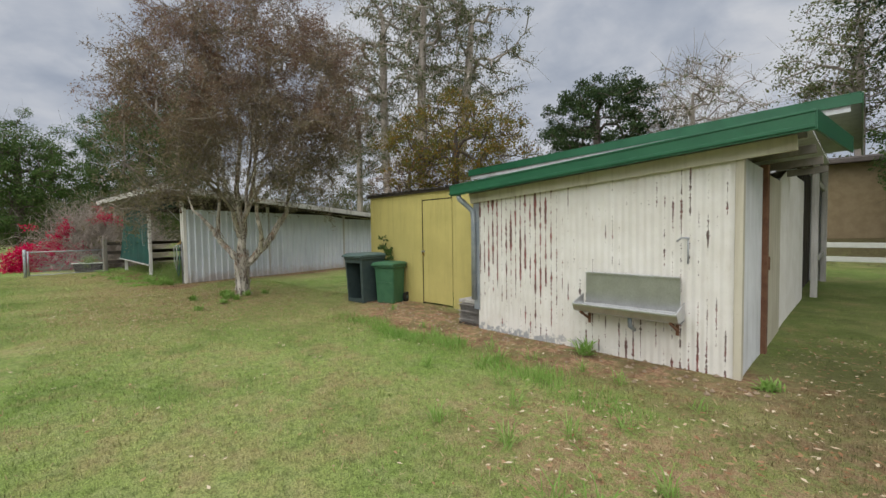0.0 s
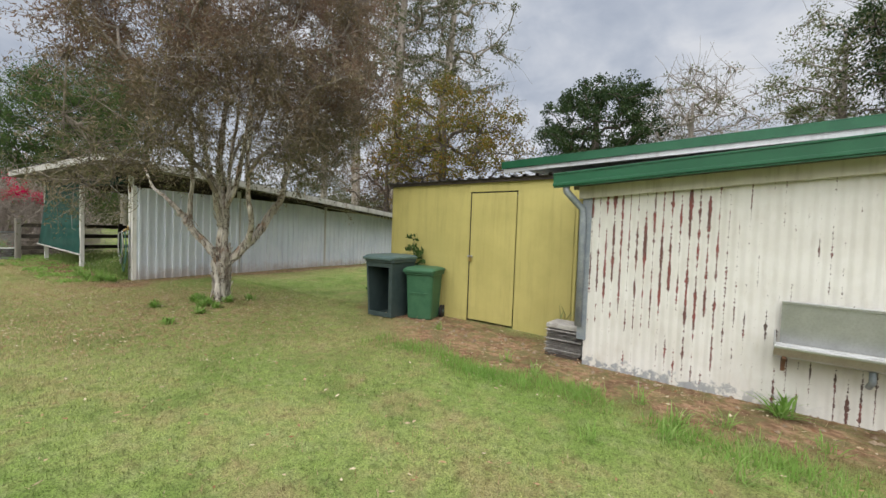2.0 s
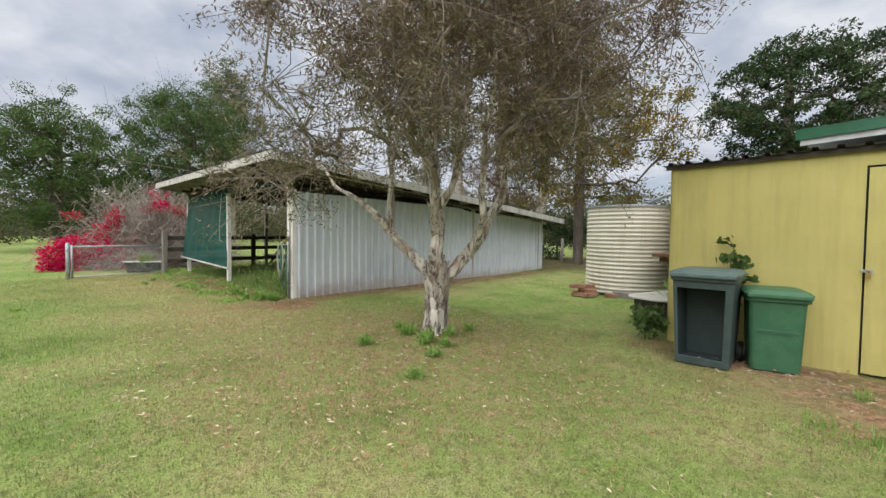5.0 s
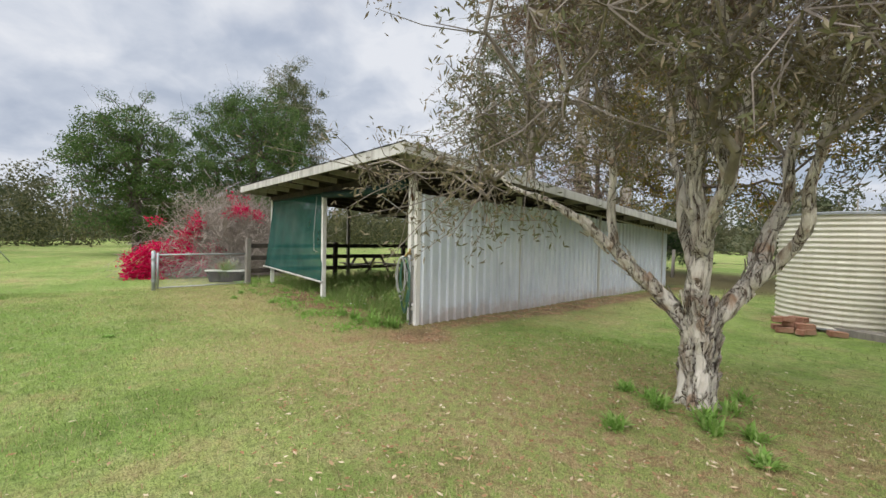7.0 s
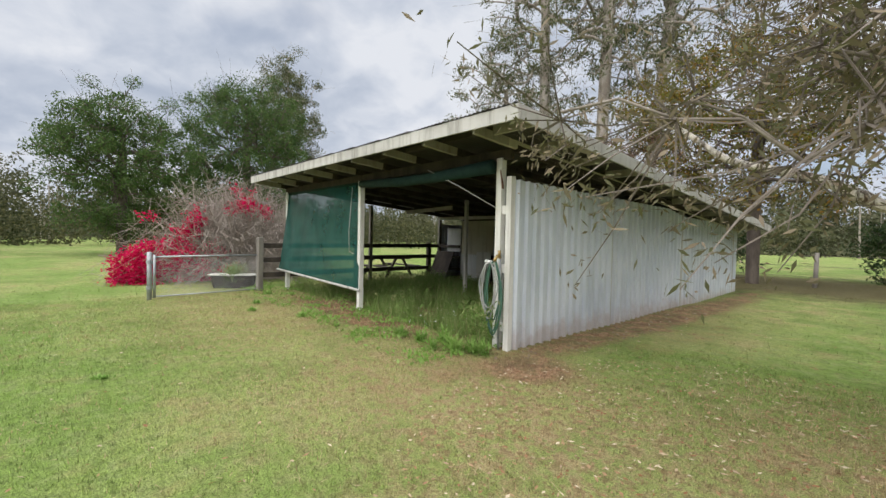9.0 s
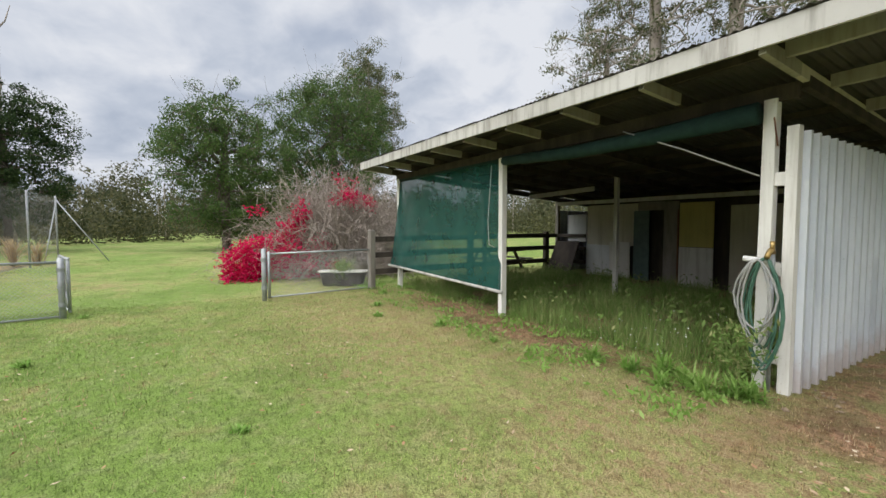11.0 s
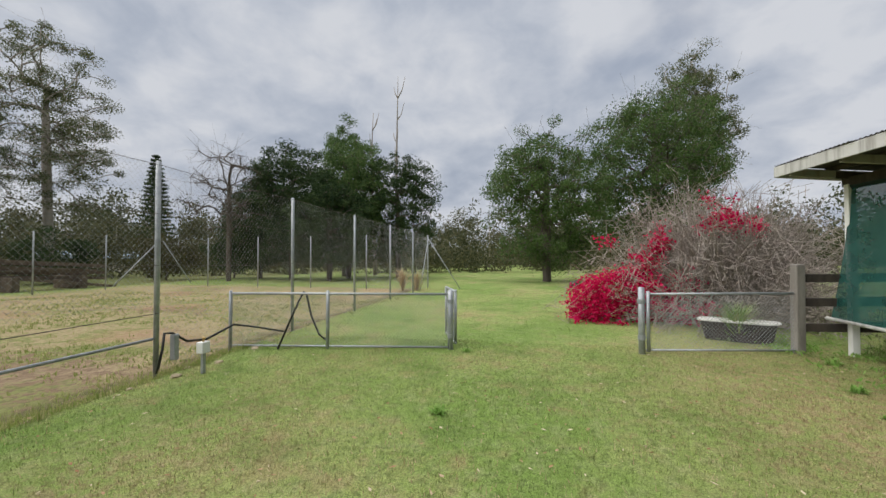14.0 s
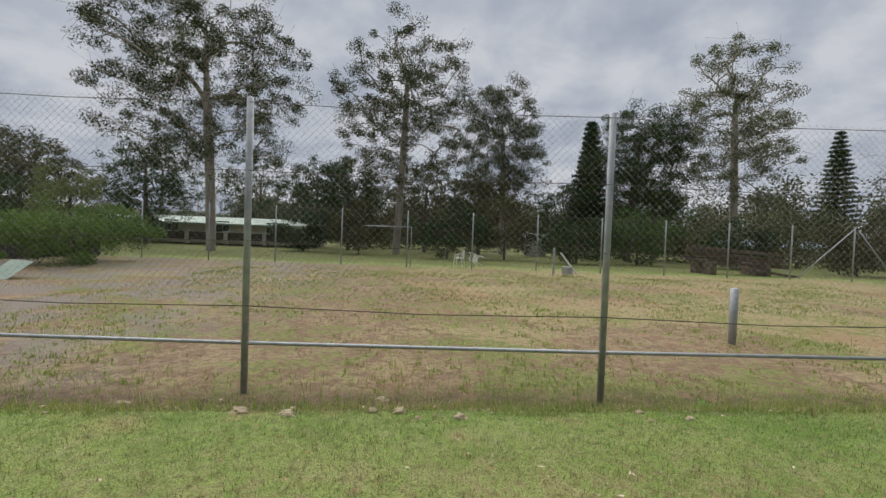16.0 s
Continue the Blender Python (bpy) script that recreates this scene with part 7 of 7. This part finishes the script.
for x, y, L in ((-9.4, 2.55, 0.2), (-8.55, 2.9, 0.16), (-8.9, 3.05, 0.2), (-9.75, 3.3, 0.16), (-8.2, 2.35, 0.16), (-9.0, 3.9, 0.2), (0.1, 4.6, 0.16), (-1.55, 4.55, 0.28), (-18.0, -2.9, 0.13), (-17.5, 1.9, 0.16), (-16.4, 2.1, 0.12), (-15.3, -0.9, 0.08), (-18.6, 1.3, 0.14), (-19.5, 1.6, 0.14), (-15.2, 2.6, 0.3), (-14.6, 2.95, 0.36), (-13.95, 2.95, 0.3), (-14.4, 2.6, 0.24), (-20.8, 2.2, 0.18), (-16.3, -6.9, 0.12), (-20.75, -3.0, 0.1), (-9.0, 3.2, 0.22), (-9.35, 3.15, 0.2), (-8.95, 3.5, 0.2), (-9.5, 3.3, 0.16), (-8.7, 3.2, 0.18), (-14.1, 2.75, 0.34), (-14.3, 2.85, 0.3), (-13.85, 3.0, 0.3), (-14.8, 2.7, 0.26)):
    clump("weed", "broad-leaved green weed in the grass", x, y, 70, L * 0.75, 0.02, M_WEED, int(abs(x * 131 + y * 57)) % 991, 0.4, group="weeds")
clump("grass_tuft", "thin upright grass tuft by the yellow shed", -3.75, 5.35, 12, 0.6, 0.02, M_TALL, 77, 2.2)
clump("grass_tuft", "dry straw-coloured grass tuft by the court", -34.0, -7.4, 160, 1.1, 0.03, M_STRAW, 78, 2.0)
clump("grass_tuft", "dry straw-coloured grass tuft by the court", -35.0, -8.4, 160, 1.3, 0.03, M_STRAW, 79, 2.0)
clump("planter_grass", "green grass growing in the tub planter", -22.5, 1.75, 520, 0.72, 0.02, M_TALL, 80, 1.3, "plant")
clump("tub_weeds", "green weeds growing in the bathtub", -7.42, 6.8, 200, 0.7, 0.02, M_WEED, 81, 1.1, "plant")
tree("bin_weed", "leafy green weed standing behind the bins", -6.42, 5.42, 1.25, (0.30, 0.10, 0.55, 1.3), M_LEAF_GREEN, M_DARKBARK, 0.012, 14, 12, 0.10, 0.07, 150, category="weed", aspect=0.6)
tree("bin_weed", "leafy green weed climbing the yellow shed corner", -7.28, 5.44, 0.5, (0.22, 0.14, 0.05, 0.45), M_LEAF_GREEN, M_DARKBARK, 0.012, 22, 14, 0.09, 0.09, 151, category="weed", aspect=0.6)
tree("flower_weed", "tall weed with tiny white flowers by the shed post", -14.0, 3.1, 0.7, (0.32, 0.25, 0.05, 0.7), M_TALL, M_TALL, 0.006, 26, 16, 0.06, 0.08, 152, category="weed", aspect=0.3)


def scatter(seed, n, x0, x1, y0, y1, keep):
    r = np.random.default_rng(seed)
    p = np.stack([r.uniform(x0, x1, n), r.uniform(y0, y1, n)], axis=1)
    k = np.array([keep(a, b) for a, b in p])
    p = p[r.random(n) < k]
    return r, np.array([(a, b, ground_z(a, b)) for a, b in p])


def blades(r, at, length, width, lean=0.6):
    n = len(at)
    a = r.uniform(0, 2 * math.pi, n)
    t = np.abs(r.normal(0, lean, n))
    L = (length * r.uniform(0.5, 1.3, n))[:, None]
    d = np.stack([np.cos(a) * np.sin(t), np.sin(a) * np.sin(t), np.cos(t)], axis=1)
    b = a - math.pi / 2 + r.normal(0, 0.5, n)
    sd = np.stack([np.cos(b), np.sin(b), np.zeros(n)], axis=1) * (width * r.uniform(0.7, 1.3, n))[:, None] * 0.5
    return np.stack([at - sd, at + sd, at + d * L], axis=1)


def flat_leaves(r, at, size, aspect):
    """Fallen leaves lying nearly flat, each tipped a little."""
    q = leaves(r, at, size, aspect)
    q[:, :, 2] = at[:, None, 2] + (q[:, :, 2] - at[:, None, 2]) * 0.25
    return q


def lawn_keep(x, y):
    if -3.3 < x < 0.05 and y > 4.3 or -7.1 < x < -3.6 and y > 5.2 or -22 < x < -13.6 and y > 3.2:
        return 0.0
    if x > -7 and y < 0.2 - 0.12 * (x + 7) or x > -2 and y < 1.0:
        return 0.0                        # lawn behind the walk
    k = 0.08 if y > 4.0 and -6.2 < x < 0.3 else 1.0
    south = 0.06 * x - y
    if south > 5.2:
        k = 0.06
    return k * (0.55 + 0.45 * min(1, max(0, 0.5 + 1.2 * noise.noise((x * 0.9, y * 0.9, 5)))))


r, at = scatter(1, 900000, -21, 2.8, -7.0, 5.2, lawn_keep)
grass = new("lawn_grass", np_mesh("lawn_grass", blades(r, at, 0.034, 0.0052, 1.05).reshape(-1, 3), 3, M_BLADE))
tagged(grass, "short mown lawn grass with dry patches", "grass", kind="stuff")
r, at = scatter(2, 110000, -34, 8, -12, 14, lambda x, y: 0.0 if (-21 < x < 2.8 and -7.0 < y < 5.2) else lawn_keep(x, y))
tagged(new("lawn_grass", np_mesh("lawn_grass", blades(r, at, 0.05, 0.012, 1.2).reshape(-1, 3), 3, M_BLADE)), "mown grass further out on the lawn", "grass", kind="stuff")


def court_keep(x, y):
    g = 0.5 + 0.5 * noise.noise((x * 0.5, y * 0.5, 9)) + 0.35 * noise.noise((x * 1.7, y * 1.7, 3))
    return min(1.0, max(0.05, 2.2 * (g - 0.35)))


r, at = scatter(3, 24000, -30, -5, -21, -6.3, court_keep)
at = np.repeat(at, 6, axis=0) + r.normal(0, 0.04, (len(at) * 6, 3)) * (1, 1, 0)
tagged(new("court_grass", np_mesh("court_grass", blades(r, at, 0.062, 0.018, 1.15).reshape(-1, 3), 3, M_TUFT)), "sparse dry tufts of grass on the court", "grass", kind="stuff")
r, at = scatter(4, 60000, -20, 0, -7.0, -5.4, lambda x, y: 1.0 if 5.12 < 0.06 * x - y + 0.22 * noise.noise((x * 1.3, y * 1.3, 6)) < 5.5 else 0.12 if 0.06 * x - y > 5.2 else 0.0)
tagged(new("edge_grass", np_mesh("edge_grass", blades(r, at, 0.10, 0.009, 0.85).reshape(-1, 3), 3, M_TUFT)), "rough half-dry grass along the court edge", "grass", kind="stuff")


def fringe_keep(x, y):
    d = y - (3.72 + 0.10 * math.sin(x * 1.3) + 0.35 * noise.noise((x * 0.9, 2.0, 4.0)) - 0.06 * (x + 3))
    return math.exp(-(d / 0.17) ** 2) * max(0.0, 0.45 + 1.1 * noise.noise((x * 1.8, y * 1.8, 17.0)))


r, at = scatter(21, 60000, -5.6, -0.4, 2.9, 4.6, fringe_keep)
tagged(new("fringe_grass", np_mesh("fringe_grass", blades(r, at, 0.095, 0.008, 0.9).reshape(-1, 3), 3, M_WEED)), "longer bright green grass along the bare earth", "grass", kind="stuff")


def bay_keep(x, y):
    q = S.inverted() @ Vector((x, y, 0))
    return 1.0 if -7.8 < q.x < -0.25 and -0.15 < q.y < 4.8 and noise.noise((x * 1.1, y * 1.1, 2)) > -0.25 else 0.0


r, at = scatter(5, 60000, -22, -13.6, 2.8, 9.0, bay_keep)
tagged(new("shed_weeds", np_mesh("shed_weeds", blades(r, at, 0.29, 0.009, 0.65).reshape(-1, 3), 3, M_TALL)), "tall green grass growing inside the open shed", "grass", kind="stuff")
r, at = scatter(15, 9000, -22, -13.6, 2.8, 9.0, lambda x, y: bay_keep(x, y) * (1.0 if noise.noise((x * 1.7, y * 1.7, 12)) > 0.05 else 0.15))
at = at + np.stack([np.zeros(len(at)), np.zeros(len(at)), r.uniform(0.08, 0.42, len(at))], axis=1)
tagged(new("shed_weeds", np_mesh("shed_weeds", leaves(r, at, 0.075, 0.35, 0.2).reshape(-1, 3), 4, M_TALL)), "leafy green weeds mixed into the tall grass", "weeds", kind="stuff")
r, at = scatter(16, 120, -15.6, -13.7, 2.5, 4.4, lambda x, y: 1.0 if noise.noise((x * 2.2, y * 2.2, 14)) > -0.1 else 0.0)
at = at + np.stack([np.zeros(len(at)), np.zeros(len(at)), r.uniform(0.15, 0.42, len(at))], axis=1)
tagged(new("white_flowers", np_mesh("white_flowers", leaves(r, at, 0.014, 0.9, 0.0).reshape(-1, 3), 4, M_WHITEPLASTIC)), "tiny white flowers on the weeds", "flowers", kind="stuff")
r, at = scatter(6, 6500, -22.2, -13.6, 1.9, 3.6, lambda x, y: 1.0 if noise.noise((x * 1.5, y * 1.5, 4)) > 0.1 else 0.1)
tagged(new("shed_edge_weeds", np_mesh("shed_edge_weeds", leaves(r, at + (0, 0, 0.05), 0.07, 0.4, -0.8).reshape(-1, 3), 4, M_WEED)), "low green weeds along the shed front", "grass", kind="stuff")
r, at = scatter(7, 60000, -21, 5, -6.4, 7.0, lambda x, y: 0.0 if (-3.1 < x < 0.0 and y > 4.6) or (-22 < x < -13.6 and y > 3.2) else 1.0 if ((x + 9.8) / 1.3) ** 2 + (y - 2.6) ** 2 < 6 or x > 0.2 and y > 2.8 or ((x + 0.2) / 1.6) ** 2 + (y - 2.8) ** 2 < 0.8 else 0.5 if y > 3.9 and -6.5 < x < 0.2 else 0.09)
tagged(new("leaf_litter", np_mesh("leaf_litter", flat_leaves(r, at + (0, 0, 0.036), 0.05, 0.42).reshape(-1, 3), 4, M_LITTER)), "scattered fallen brown leaves on the lawn", "leaf litter", kind="stuff")
r, at = scatter(8, 150000, -20, 3, -6.0, 4.6, lambda x, y: min(1.0, max(0.04, 0.35 + 1.6 * noise.noise((x * 0.7, y * 0.7, 8)))) * (1.0 if (x + 9.6) ** 2 / 9 + (y - 2.4) ** 2 / 5 < 1 or (x - 0.9) ** 2 / 4 + (y - 3.2) ** 2 / 3 < 1 or (x + 12.4) ** 2 / 9 + (y - 2) ** 2 / 4 < 1 else 0.42))
tagged(new("dry_thatch", np_mesh("dry_thatch", blades(r, at + (0, 0, 0.012), 0.05, 0.006, 1.35).reshape(-1, 3), 3, M_STRAW)), "dry straw-coloured thatch lying in the lawn", "grass", kind="stuff")
clods = Shape()
for k in range(130):
    x = rw.uniform(-20.5, -6)
    y, rr = 0.06 * x - 5.22 + rw.gauss(0, 0.16), 0.010 + 0.05 * rw.random() ** 5
    c = Vector((x, y, ground_z(x, y)))
    ico = bmesh.new()
    bmesh.ops.create_icosphere(ico, subdivisions=2, radius=rr)
    k0 = len(clods.v)
    clods.v += [tuple(c + Vector((v.co.x * 1.3, v.co.y, v.co.z * 0.6)) * (1 + 0.6 * noise.noise(v.co * 22 + c) + 0.35 * noise.noise(v.co * 60 + c))) for v in ico.verts]
    clods.f += [tuple(v.index + k0 for v in f.verts) for f in ico.faces]
    ico.free()
tagged(new("earth_clods", clods.mesh("earth_clods")), "pale dry clods of earth and thatch along the edge", "soil", kind="stuff").data.materials.append(M_THATCH)
whole("log", Shape().tube([(0, 0, 0.15), (-1.6, 0.5, 0.2), (-3.2, 0.7, 0.12)], [0.16, 0.13, 0.07], 8), M_DARKBARK, "fallen dark log on the far grass", "log", pose(-37.5, 0.4, 0), smooth=True)

crumbs = Shape()
for k in range(900):
    x = rw.uniform(-6.0, 0.15)
    y = 4.72 + 0.1 * (x + 2) * -0.35 + rw.gauss(0, 0.26)
    if k % 3 == 0:
        x, y = rw.uniform(-13.9, -12.9), rw.uniform(3.0, 9.0)
    if -3.25 < x < 0.05 and y > 4.97 or -7.1 < x < -3.4 and y > 5.3:
        continue
    rr = 0.006 + 0.028 * rw.random() ** 3
    c = Vector((x, y, ground_z(x, y) + rr * 0.2))
    k0 = len(crumbs.v)
    for q in ((1, 0, 0), (-1, 0, 0), (0, 1, 0), (0, -1, 0), (0, 0, 0.7), (0, 0, -0.7)):
        crumbs.v.append(tuple(c + Vector(q) * rr * rw.uniform(0.7, 1.4)))
    crumbs.f += [tuple(k0 + i for i in f) for f in ((0, 2, 4), (2, 1, 4), (1, 3, 4), (3, 0, 4), (2, 0, 5), (1, 2, 5), (3, 1, 5), (0, 3, 5))]
tagged(new("earth_crumbs", crumbs.mesh("earth_crumbs")), "small crumbs of bare red-brown earth by the sheds", "soil", kind="stuff").data.materials.append(M_EARTH)
